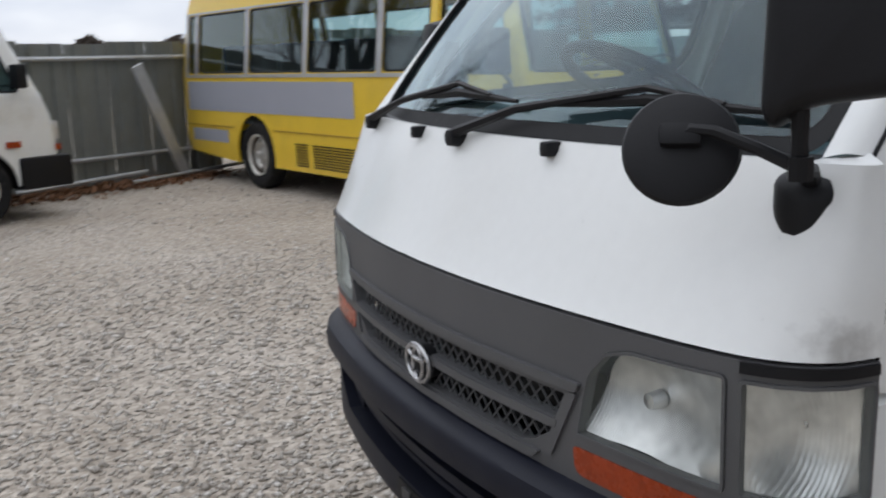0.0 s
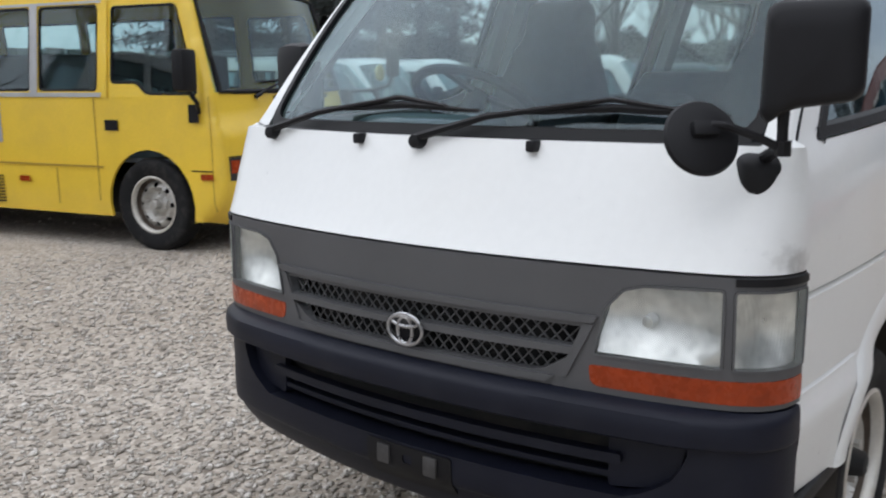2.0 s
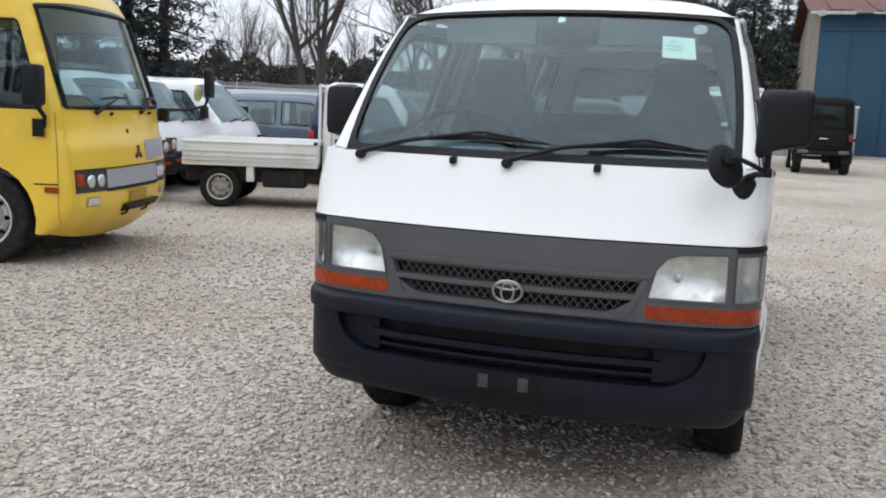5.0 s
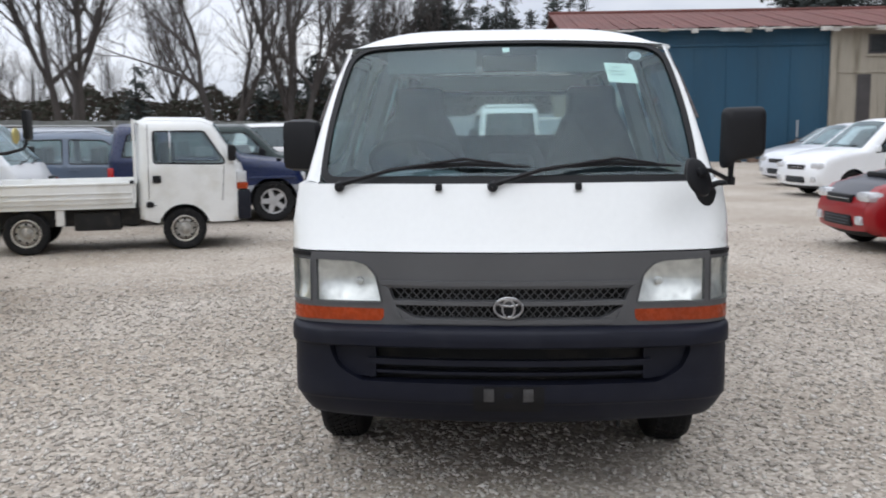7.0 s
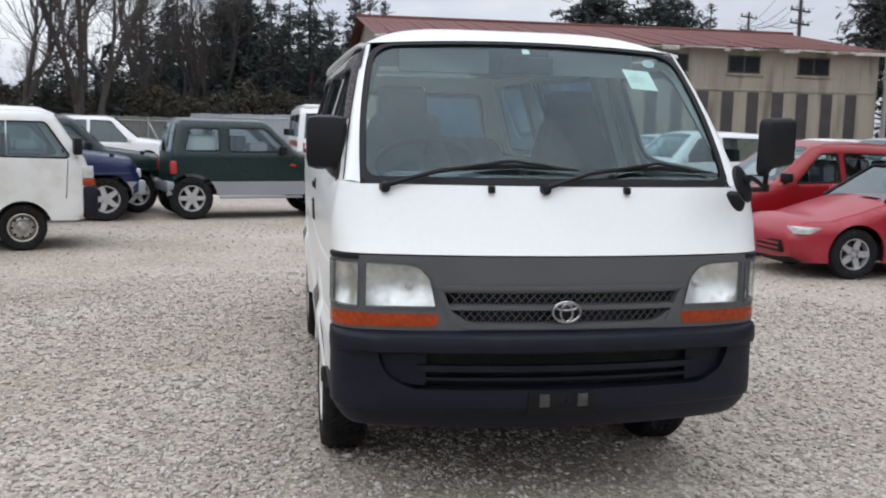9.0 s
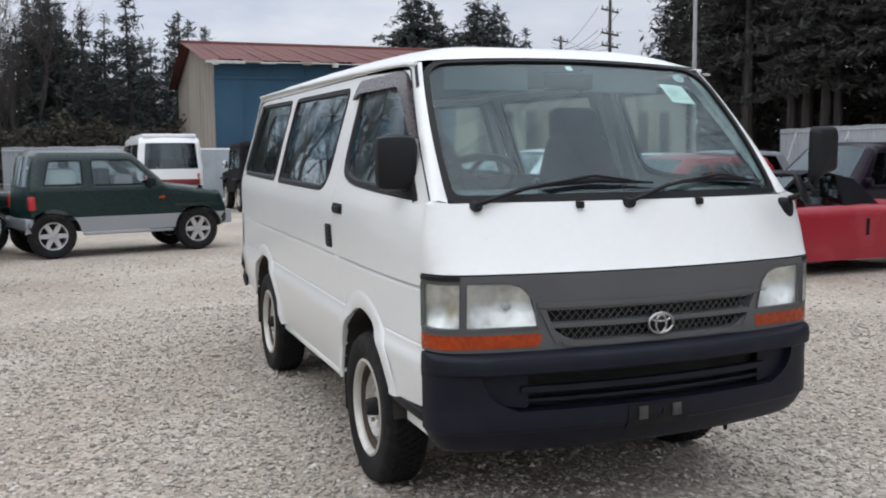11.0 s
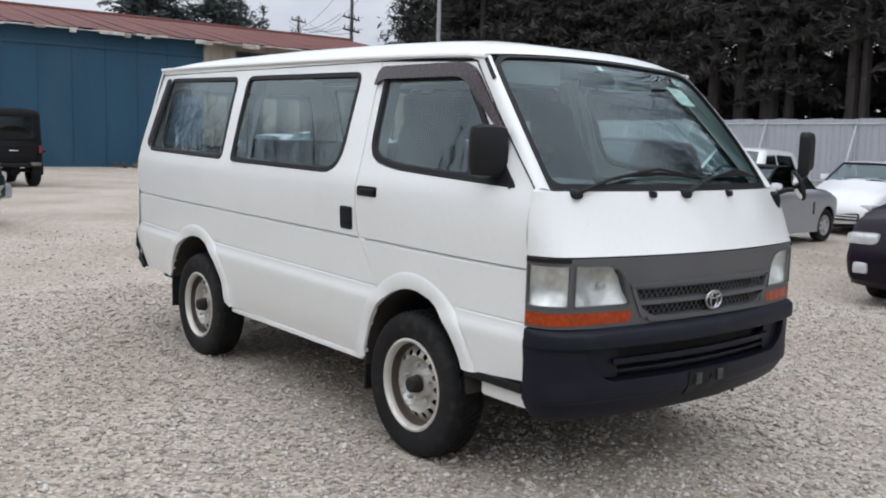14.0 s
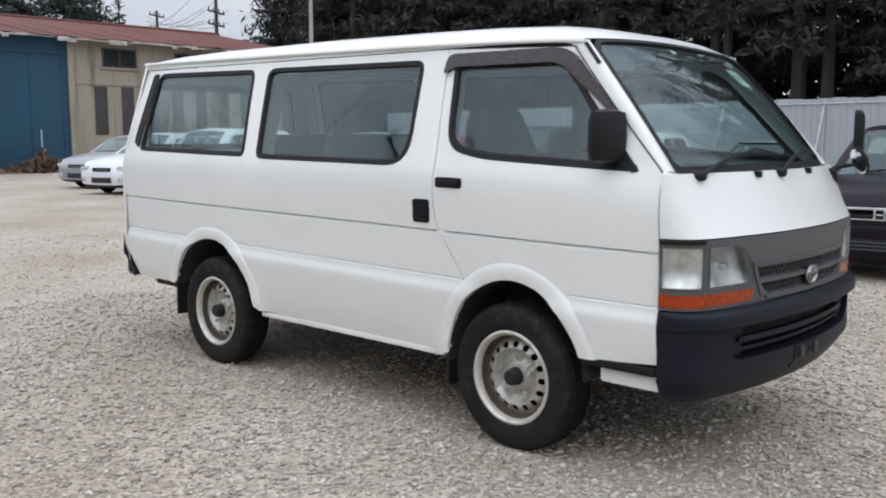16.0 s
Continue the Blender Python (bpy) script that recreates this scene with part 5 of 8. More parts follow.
plum_paint = mat("plum_paint", (0.010, 0.005, 0.012), 0.30, var=0.12, scale=2, coat=0.04, spec=0.16)
black_paint = mat("black_paint", (0.0045, 0.0045, 0.006), 0.5, var=0.2, scale=2, coat=0.05, spec=0.2)
carbon = mat("carbon_bonnet", (0.016, 0.018, 0.030), 0.35, var=0.25, scale=6, coat=0.2)
car_white = mat("car_white", (0.76, 0.77, 0.78), 0.28, var=0.03, scale=2, coat=0.5)
lamp_clear = mat("lamp_clear", (0.62, 0.63, 0.64), 0.16, metal=0.35, var=0.25, scale=14, fine=90, bump=0.2, coat=0.8)

# ---- yellow bus ----
BUS_W = 1.92
bus_top = [(0.42, 0.27, "b"), (0.30, 0.36, "b"), (0.23, 0.48, "b"), (0.22, 0.62, "b"), (0.23, 0.80, "b"), (0.25, 1.01, "b"), (0.27, 1.03, "b"), (0.31, 1.29, "g"), (0.56, 2.10, "b"), (0.64, 2.24, "b"), (0.84, 2.37, "b"), (2.5, 2.42, "b"), (5.1, 2.40, "b"), (6.28, 2.34, "b"), (6.52, 2.20, "b"), (6.61, 1.9, "b"), (6.67, 1.30, "b"), (6.69, 0.60, "b"), (6.59, 0.36, "b")]
sash = [6.46, 6.16, 4.82, 3.53, 2.20, 1.42]
bus_windows = [[(a - 0.05, 1.30), (b + 0.05, 1.30), (b + 0.05, 2.00), (a - 0.05, 2.00)] for a, b in zip(sash[:-1], sash[1:])]
bus_windows.append([(1.33, 1.36), (1.05, 1.36), (0.95, 1.27), (0.42, 1.27), (0.65, 1.98), (1.33, 1.98)])
bus, bus_half = vehicle("bus", "yellow minibus with grey covering patches on its side", "bus", at_wheel((3.01, 5.11), (0.20, -0.98), 0.96, 0.80), yellow_paint, bus_top, BUS_W, [(0.96, 0.385), (4.72, 0.385)], bus_windows, belt=1.25, tumble=0.10, edge=0.07, taper=0.03, glass=bus_glass, seats=False, floor_z=0.55, crown=0.11, pillar=0, bow=2.4)
box("cabin_floor", 0.4, 6.4, -0.88, 0.88, 0.72, 0.76, interior_grey, bus)
for k in range(7):
    for s in (1, -1):
        box("bus_seat", 1.55 + 0.66 * k, 1.68 + 0.66 * k, s * 0.22, s * 0.86, 0.75, 1.62, seat_cloth, bus, bevel=0.05)
box("dashboard", 0.30, 0.75, -0.84, 0.84, 0.75, 1.27, interior_grey, bus, bevel=0.05)
silver_sash = mat("silver_sash", (0.50, 0.50, 0.50), 0.4, metal=0.6, var=0.1)
for s in (1, -1):
    def bside(l, z, out):
        return (l, s * (bus_half(l, z) + out), z)
    def strip(name, l0, l1, z0, z1, out, material, label=""):
        n = 10
        vs = [bside(l0 + (l1 - l0) * i / n, z, o) for i in range(n + 1) for z, o in ((z0, out - 0.01), (z0, out), (z1, out), (z1, out - 0.01))]
        fs = [(4 * i + j, 4 * i + j + 1, 4 * i + j + 5, 4 * i + j + 4) for i in range(n) for j in range(3)]
        return from_lists(name, vs, fs, material, bus, label, smooth=30)
    strip("covered_panel", 6.47, 2.63, 0.86, 1.21, 0.006, grey_patch, "flat grey panel over the bus's lettering")
    strip("covered_panel", 6.39, 5.38, 0.49, 0.64, 0.006, grey_patch, "flat grey panel over the bus's lettering")
    strip("belt_moulding", 6.54, 5.20, 0.674, 0.690, 0.010, mat("yellow_dark", (0.40, 0.25, 0.03), 0.5, var=0.1))
    strip("belt_moulding", 4.24, 1.44, 0.674, 0.690, 0.010, mat("yellow_dark", (0.40, 0.25, 0.03), 0.5, var=0.1))
    strip("belt_moulding", 0.52, 0.31, 0.676, 0.686, 0.004, seal_black)
    tube("nose_seam", [bside(0.315 + 0.05 * max(0.0, z - 0.9), z, 0.001) for z in np.linspace(0.36, 1.26, 14)], 0.0035, mat("yellow_dark", (0.40, 0.25, 0.03)), bus, sides=4)
    strip("window_rail", 6.50, 1.42, 1.255, 1.29, 0.012, silver_sash)
    strip("window_rail", 6.50, 1.42, 2.01, 2.03, 0.012, silver_sash)
    strip("window_rail", 1.42, 1.355, 1.255, 2.03, 0.012, yellow_paint)
    for x in sash[:-1]:
        strip("window_post", x + 0.045, x - 0.045, 1.27, 2.02, 0.010, silver_sash)
    for x0, x1 in ((3.79, 3.54), (3.43, 2.66)):
        for k in range(9):
            strip("vent_slat", x0, x1, 0.33 + 0.028 * k, 0.342 + 0.028 * k, 0.008, trim_black)
    strip("side_marker", 2.442, 2.311, 0.53, 0.575, 0.02, amber)
    strip("side_marker", 0.42, 0.3, 0.615, 0.66, 0.02, amber, "amber side marker")
    strip("door_handle", 1.399, 1.256, 0.985, 1.07, 0.012, trim_black)
    strip("hatch_seam", 2.003, 1.987, 0.35, 0.66, 0.004, mat("yellow_dark", (0.40, 0.25, 0.03)))
    strip("door_seam", 1.52, 1.507, 0.40, 1.25, 0.004, mat("yellow_dark", (0.40, 0.25, 0.03)))
    if s > 0:
        bm_ = box("door_mirror", 0.34, 0.46, 1.03, 1.20, 1.30, 1.62, trim_black, bus, "black bus mirror", bevel=0.04)
        tube("mirror_arm", [(0.40, 1.10, 1.32), (0.36, 1.04, 1.22), (0.42, 0.95, 1.14)], 0.018, trim_black, bm_)
    strip("mirror_base", 0.5, 0.4, 1.06, 1.20, 0.03, trim_black)
# bus front
face_z, face_l = [0.36, 0.48, 0.62, 0.80, 1.01, 1.03, 1.29, 2.10], [0.30, 0.23, 0.22, 0.23, 0.25, 0.27, 0.31, 0.56]


def bus_face(y, z, out):
    l = float(np.interp(z, face_z, face_l))
    q = min(1.0, abs(y) / bus_half(l, z))
    return (l - 0.11 * (1 - q**2.4) - 0.003 - out, y, z)


def bus_plate(name, y0, y1, z0, z1, out, material, holder, label="", slant=0.0):
    """A thin plate that follows the bus's nose."""
    ys, zs = np.linspace(y0, y1, 9), np.linspace(z0, z1, 4)
    vs = [bus_face(y, z + slant * (y - y0), o) for o in (out, out - 0.03) for y in ys for z in zs]
    fs = [(4 * i + j, 4 * i + j + 1, 4 * i + j + 5, 4 * i + j + 4) for i in range(8) for j in range(3)]
    loop = [4 * i for i in range(9)] + [33, 34, 35] + [4 * i + 3 for i in range(7, -1, -1)] + [2, 1]
    fs += [(p, q, q + 36, p + 36) for p, q in zip(loop, loop[1:] + loop[:1])]
    return from_lists(name, vs, fs, material, holder, label, smooth=40)


lamp_dark = mat("lamp_dark", (0.05, 0.05, 0.052), 0.3, metal=0.4, var=0.2)
for s in (1, -1):
    cl = bus_plate("lamp_unit", s * 0.49, s * 0.868, 0.605, 0.785, 0.006, lamp_dark, bus, "dark lamp unit with amber corner and two round lamps")
    bus_plate("corner_lens", s * 0.785, s * 0.856, 0.665, 0.765, 0.014, amber, cl, "amber corner lens")
    for y in (0.685, 0.56):
        v, f = lathe_lists([(0.001, -0.016), (0.032, -0.012), (0.052, -0.004), (0.058, 0.014)], 20, "x")
        c = bus_face(s * y, 0.695, 0.006)
        from_lists("round_lamp", [(c[0] + p[0], c[1] + p[1], c[2] + p[2]) for p in v], f, lamp_clear, cl)
    fog = bus_plate("fog_lamp", s * 0.60, s * 0.73, 0.495, 0.555, 0.010, lamp_clear, bus)
    bus_plate("fog_lamp_rim", s * 0.585, s * 0.745, 0.485, 0.565, 0.005, mat("yellow_dark", (0.40, 0.25, 0.03)), fog)
bus_plate("covered_plate", -0.485, 0.485, 0.628, 0.775, 0.010, grey_patch, bus, "flat grey panel across the bus's nose")
bus_plate("lamp_line", -0.868, 0.868, 0.788, 0.797, 0.011, trim_black, bus)
bus_plate("plate_shadow_gap", -0.485, 0.485, 0.598, 0.626, 0.011, trim_black, bus)
bus_plate("covered_badge", -0.80, -0.25, 0.83, 1.035, 0.010, grey_patch, bus, "flat grey square on the bus's nose")
bus_plate("bumper_slot", -0.52, 0.22, 0.400, 0.462, 0.042, trim_black, bus)
bus_plate("plate_base", -0.20, 0.12, 0.475, 0.575, 0.020, mat("yellow_dark", (0.40, 0.25, 0.03)), bus)
for y in (-0.24, 0.16):
    tube("tow_hook", [bus_face(y, 0.45, 0.0), bus_face(y, 0.43, 0.05), bus_face(y, 0.38, 0.05), bus_face(y, 0.36, 0.0)], 0.010, under_black, bus, sides=6)
for k in range(3):
    w = 2 * math.pi * k / 3 + math.pi / 2
    c = bus_face(-0.10 + 0.036 * math.cos(w), 0.895 + 0.036 * math.sin(w), 0.004)
    bm = bmesh.new()
    box_bm(bm, -0.006, 0.006, -0.019, 0.019, -0.033, 0.033, 0.003, Matrix.Translation(c) @ Matrix.Rotation(w - math.pi / 2, 4, "X"))
    part("emblem_piece", bm, mat("emblem_red", (0.10, 0.014, 0.010), 0.4, var=0.2), bus)
bus_plate("nose_lock", 0.03, 0.05, 1.075, 1.11, 0.012, trim_black, bus)
# seal round the windscreen, wipers, papers on the dashboard
sz = [1.30, 1.55, 1.80, 2.08]
loop = [bus_face(-0.84 + 0.21 * k, 1.295, 0.004) for k in range(9)] + [bus_face(0.835 - 0.012 * k, z, 0.004) for k, z in enumerate(sz[1:])] + [bus_face(0.60 - 0.30 * k, 2.10, 0.004) for k in range(5)] + [bus_face(-0.811 - 0.012 * k, z, 0.004) for k, z in enumerate(sz[:0:-1])] + [bus_face(-0.84, 1.295, 0.004)]
tube("windscreen_seal", loop, 0.022, seal_black, bus, "black rubber seal", sides=6)
for y0 in (0.52, -0.28):
    w = tube("wiper", [bus_face(y0, 1.25, 0.02), bus_face(y0 - 0.12, 1.31, 0.05), bus_face(y0 - 0.34, 1.37, 0.045)], [0.020, 0.012, 0.008], trim_black, bus, sides=6)
    tube("wiper_blade", [bus_face(y0 - 0.10, 1.365, 0.02), bus_face(y0 - 0.34, 1.385, 0.03), bus_face(y0 - 0.58, 1.375, 0.02)], [0.006, 0.011, 0.006], trim_black, w, sides=5)
    tube("washer_nozzle", [bus_face(y0 - 0.24, 1.235, 0.0), bus_face(y0 - 0.24, 1.25, 0.025)], 0.014, trim_black, bus, sides=6)
box("dash_paper", 0.36, 0.50, -0.72, -0.16, 1.275, 1.455, paper_green, bus, "pale green papers on the bus dashboard", bevel=0.01)
# front mirrors on a bent arm
base = box("mirror_base", 0.20, 0.30, -0.99, -0.90, 1.16, 1.29, trim_black, bus, bevel=0.02)
arm = tube("mirror_arm", [(0.22, -0.95, 1.27), (0.02, -1.03, 1.28), (-0.12, -1.09, 1.32), (-0.16, -1.11, 1.44)], 0.016, trim_black, bus, "bent black mirror arm", sides=8)
box("front_mirror", -0.19, -0.13, -1.20, -1.02, 1.40, 1.68, trim_black, arm, "tall black front mirror", bevel=0.03)
v, f = lathe_lists([(0.001, -0.03), (0.05, -0.022), (0.078, 0.0), (0.070, 0.02)], 18, "x")
from_lists("round_mirror", [(-0.08 + p[0], -1.02 + p[1], 1.44 + p[2]) for p in v], f, mat("mirror_yellow", (0.55, 0.48, 0.20), 0.3, metal=0.4, var=0.1), arm, "small round yellowish mirror")

# ---- white mini truck with a drop-side bed ----
KT_W = 1.40
kt_top = [(0.16, 0.34, "k"), (0.02, 0.40, "k"), (0.00, 0.62, "b"), (0.04, 0.80, "b"), (0.12, 1.06, "g"), (0.42, 1.54, "b"), (0.56, 1.595, "b"), (1.22, 1.605, "b"), (1.30, 1.57, "b"), (1.32, 1.0, "b"), (1.32, 0.40, "b")]
kt, kt_half = vehicle("mini_truck", "white drop-side mini truck, dusty, parked on gravel", "truck", at_wheel((8.05, 3.965), (0.33, -0.95), 0.80, KT_W / 2 - 0.12), cream_paint, kt_top, KT_W, [(0.80, 0.265)], [[(1.15, 1.07), (0.31, 1.05), (0.27, 1.09), (0.52, 1.48), (1.15, 1.48)]], belt=1.02, tumble=0.18, edge=0.08, taper=0.04, glass=side_glass, floor_z=0.55)
for s in (1, -1):
    wheel(kt, 2.64, s * 0.58, 0.265, 0.145, 0.165, "steel", s, detail=False)
    gate = box("bed_gate", 1.40, 3.10, s * 0.66, s * 0.70, 0.60, 0.86, cream_paint, kt, "dusty white drop side", bevel=0.012)
    for z in (0.655, 0.72, 0.83):
        box("gate_rib", 1.42, 3.08, s * 0.70, s * 0.712, z, z + 0.022, cream_paint, gate, bevel=0.006)
    box("gate_hinge", 1.38, 1.43, s * 0.69, s * 0.72, 0.84, 0.88, trim_black, gate, bevel=0.006)
    tube("rack_post", [(1.36, s * 0.66, 0.84), (1.36, s * 0.65, 1.62)], 0.02, cream_paint, kt)
    box("side_lamp", 0.03, 0.15, s * 0.58, s * 0.708, 0.83, 0.97, lamp_clear, kt, bevel=0.01)
    box("turn_lamp", 0.015, 0.15, s * 0.58, s * 0.712, 0.745, 0.825, amber, kt, bevel=0.01)
    box("door_handle", 1.06, 1.16, s * 0.690, s * 0.715, 0.84, 0.93, trim_black, kt, bevel=0.008)
    for a, b in (((1.20, 1.56), (1.21, 0.58)), ((0.30, 1.04), (0.33, 0.60)), ((1.21, 0.58), (1.12, 0.56))):
        tube("door_seam", [(l, s * (kt_half(l, z) + 0.0005), z) for l, z in [(a[0] + (b[0] - a[0]) * k / 10, a[1] + (b[1] - a[1]) * k / 10) for k in range(11)]], 0.0045, seal_black, kt, sides=4)
    box("corner_bumper", -0.02, 0.15, s * 0.45, s * 0.712, 0.36, 0.735, bumper_black, kt, bevel=0.04)
    # added chrome upright, stands for a pale reflection in the side pane
    box("pane_glint_bar", 0.93, 0.95, s * 0.61, s * 0.64, 1.07, 1.48, chrome, kt, bevel=0.005)
    box("fuel_cap", 1.16, 1.25, s * 0.692, s * 0.71, 0.54, 0.61, trim_black, kt, bevel=0.02)
    box("mud_bracket", 2.20, 2.30, s * 0.50, s * 0.66, 0.34, 0.56, cream_paint, kt, bevel=0.02)
box("bed_floor", 1.38, 3.12, -0.68, 0.68, 0.54, 0.62, cream_paint, kt, bevel=0.01)
box("head_board", 1.36, 1.40, -0.66, 0.66, 0.60, 0.90, cream_paint, kt, bevel=0.01)
box("tail_board", 3.08, 3.12, -0.66, 0.66, 0.60, 0.86, cream_paint, kt, bevel=0.01)
box("chassis", 1.3, 3.1, -0.56, 0.56, 0.33, 0.54, under_black, kt, bevel=0.02)
box("fuel_tank", 1.55, 2.10, 0.25, 0.62, 0.27, 0.50, under_black, kt, bevel=0.03)
tube("rack_bar", [(1.36, -0.65, 1.60), (1.36, 0.65, 1.60)], 0.02, cream_paint, kt)
wipers(kt, 0.10, (0.45, 0.0), 1.04, -0.35)
door_mirrors(kt, 0.20, 0.66, 1.20, 0.14, 0.20)

# ---- green two-tone off-roader ----
PJ_W = 1.42
pj_top = [(0.12, 0.38, "k"), (0.00, 0.42, "b"), (0.00, 0.60, "b"), (0.06, 0.80, "b"), (0.14, 0.93, "b"), (0.95, 1.04, "b"), (1.02, 1.07, "g"), (1.46, 1.50, "b"), (1.58, 1.545, "b"), (2.84, 1.55, "b"), (2.92, 1.49, "g"), (3.01, 1.06, "b"), (3.03, 0.60, "b"), (2.98, 0.40, "b")]
pj_windows = [[(2.14, 1.06), (1.22, 1.06), (1.19, 1.10), (1.54, 1.45), (2.14, 1.45)], [(2.84, 1.07), (2.27, 1.07), (2.27, 1.44), (2.74, 1.44)]]


def off_roader(label, m, paint, rims, group, lower=silver_paint):
    car, half = vehicle("off_roader", label, "car", m, paint, pj_top, PJ_W, [(0.52, 0.335), (2.72, 0.335)], pj_windows, belt=1.0, tumble=0.22, edge=0.09, taper=0.05, glass=side_glass, group=group, round_wheel=rims, lower=lower, lower_z=0.60, floor_z=0.55)
    box("front_bumper", -0.07, 0.10, -0.66, 0.66, 0.40, 0.62, silver_paint, car, "silver front bumper", bevel=0.04)
    box("rear_bumper", 2.97, 3.10, -0.66, 0.66, 0.42, 0.60, silver_paint, car, bevel=0.04)
    for s in (1, -1):
        box("side_step", 0.95, 2.30, s * 0.66, s * 0.76, 0.33, 0.37, silver_paint, car, bevel=0.015)
        box("headlamp", -0.01, 0.08, s * 0.40, s * 0.62, 0.66, 0.80, lamp_clear, car, bevel=0.03)
        box("side_marker", 1.05, 1.15, s * 0.70, s * 0.722, 0.84, 0.88, amber, car, bevel=0.01)
        box("tail_lamp", 2.95, 3.045, s * 0.58, s * 0.70, 0.72, 0.92, red_lens, car, bevel=0.02)
        box("wheel_flare", 0.15, 0.90, s * 0.69, s * 0.725, 0.70, 0.74, paint, car, bevel=0.015)
        box("grab_bar", 0.02, 0.05, s * 0.15, s * 0.20, 0.5, 0.86, chrome, car, bevel=0.01)
    box("front_grille", -0.02, 0.05, -0.36, 0.36, 0.66, 0.78, trim_black, car, bevel=0.02)
    tube("bonnet_mirror", [(0.42, 0.52, 0.95), (0.40, 0.54, 1.02)], [0.012, 0.045], trim_black, car)
    door_mirrors(car, 1.28, 0.69, 1.10, 0.14, 0.14)
    box("dash_items", 1.45, 1.75, 0.1, 0.45, 1.0, 1.22, mat("pale_bag", (0.55, 0.48, 0.50), 0.8, var=0.2), car, bevel=0.06)
    box("rear_load", 2.3, 2.8, -0.4, 0.5, 0.6, 1.32, paper_white, car, "white cover over the rear seat", bevel=0.08)
    return car


off_roader("dark green off-roader with silver lower body", at_wheel((12.45, 0.33), (0.27, -0.96), 0.52, PJ_W / 2 - 0.12), green_paint, 6, "parked off-roaders")
off_roader("dark blue off-roader with silver bumper", at_wheel((11.52, 3.68), (0.30, -0.954), 0.52, PJ_W / 2 - 0.12), blue_paint, 5, "parked off-roaders", silver_paint)
off_roader("dark green off-roader with a silver bumper bar", at_wheel((13.0, 3.45), (0.30, -0.954), 0.52, PJ_W / 2 - 0.12), green_paint, 6, "parked off-roaders", silver_paint)


# ---- small cars ----
def hatchback(name, label, m, paint, L=3.4, W=1.42, H=1.42, hood=0.86, glass=dark_glass, rims=5, wheel_r=0.27, bonnet=None, group="", wagon=True, category="car", trim=None, rake=0.0):
    k = L / 3.4
    tail = [(3.12 * k, H - 0.03, "b"), (3.22 * k, H - 0.12, "g"), (3.36 * k, 0.92, "b"), (3.40 * k, 0.60, "b"), (3.34 * k, 0.26, "b")] if wagon else [(2.55 * k, H - 0.05, "g"), (2.95 * k, 0.98, "b"), (3.36 * k, 0.92, "b"), (3.40 * k, 0.60, "b"), (3.34 * k, 0.26, "b")]
    top = [(0.16, 0.20, "k"), (0.04, 0.26, "b"), (0.00, 0.46, "b"), (0.05, 0.62, "c"), (0.18, hood - 0.12, "c"), (0.55, hood - 0.02, "c"), (0.86 * k + 0.6 * rake, hood + 0.06, "g"), (1.38 * k + rake, H - 0.06, "b"), (1.60 * k + rake, H, "b"), (2.4 * k, H, "b")] + tail
    ws = [[(1.92 * k, 0.92), (1.02 * k + rake, 0.90), (1.46 * k + rake, H - 0.12), (1.92 * k, H - 0.10)], [(3.02 * k, 0.95), (1.99 * k, 0.92), (1.99 * k, H - 0.10), (2.86 * k, H - 0.12)] if wagon else [(2.62 * k, 0.95), (1.99 * k, 0.92), (1.99 * k, H - 0.10), (2.42 * k, H - 0.12)]]
    car, half = vehicle(name, label, category, m, paint, top, W, [(0.64 * k, wheel_r), (0.64 * k + 2.26 * k, wheel_r)], ws, belt=0.88, tumble=0.30, edge=0.09, taper=0.07, glass=glass, crown=0.035, group=group, round_wheel=rims, floor_z=0.40, paint2=bonnet)
    grille_ = box("grille", -0.026, 0.08, -0.30, 0.30, 0.56, 0.66, trim_black, car, bevel=0.025)
    box("grille_bar", -0.032, 0.02, -0.26, 0.26, 0.604, 0.616, chrome, grille_, bevel=0.004)
    intake = box("lower_intake", -0.036, 0.06, -0.34, 0.34, 0.29, 0.43, trim_black, car, bevel=0.03)
    for z in (0.325, 0.36, 0.395):
        box("intake_slat", -0.040, -0.03, -0.30, 0.30, z - 0.004, z + 0.004, interior_grey, intake, bevel=0.002)
    for s in (1, -1):
        yo = half(0.10, 0.62)
        box("headlamp", 0.012, 0.28, s * (yo - 0.30), s * (yo + 0.004), 0.585, 0.705, lamp_clear, car, bevel=0.05)
        box("fog_lamp", -0.03, 0.10, s * (yo - 0.23), s * (yo - 0.09), 0.32, 0.43, lamp_clear, car, bevel=0.03)
        box("tail_lamp", L - 0.14, L - 0.01, s * (W / 2 - 0.20), s * (W / 2 - 0.04), 0.70, 0.92, red_lens, car, bevel=0.03)
        box("door_handle", 1.80 * k, 1.92 * k, s * (W / 2 - 0.02), s * (W / 2 + 0.012), 0.80, 0.825, trim or paint, car, bevel=0.006)
    door_mirrors(car, 1.05 * k, W / 2 - 0.08, 0.98, 0.16, 0.12, trim or paint)
    wipers(car, 0.84 * k, (0.40, -0.05), hood + 0.10, -0.40, 0.03)
    if bonnet is not None:
        if bonnet is carbon:
            box("bonnet_scoop", 0.42, 0.66, -0.22, 0.22, hood - 0.02, hood + 0.045, trim_black, car, bevel=0.02)
    return car


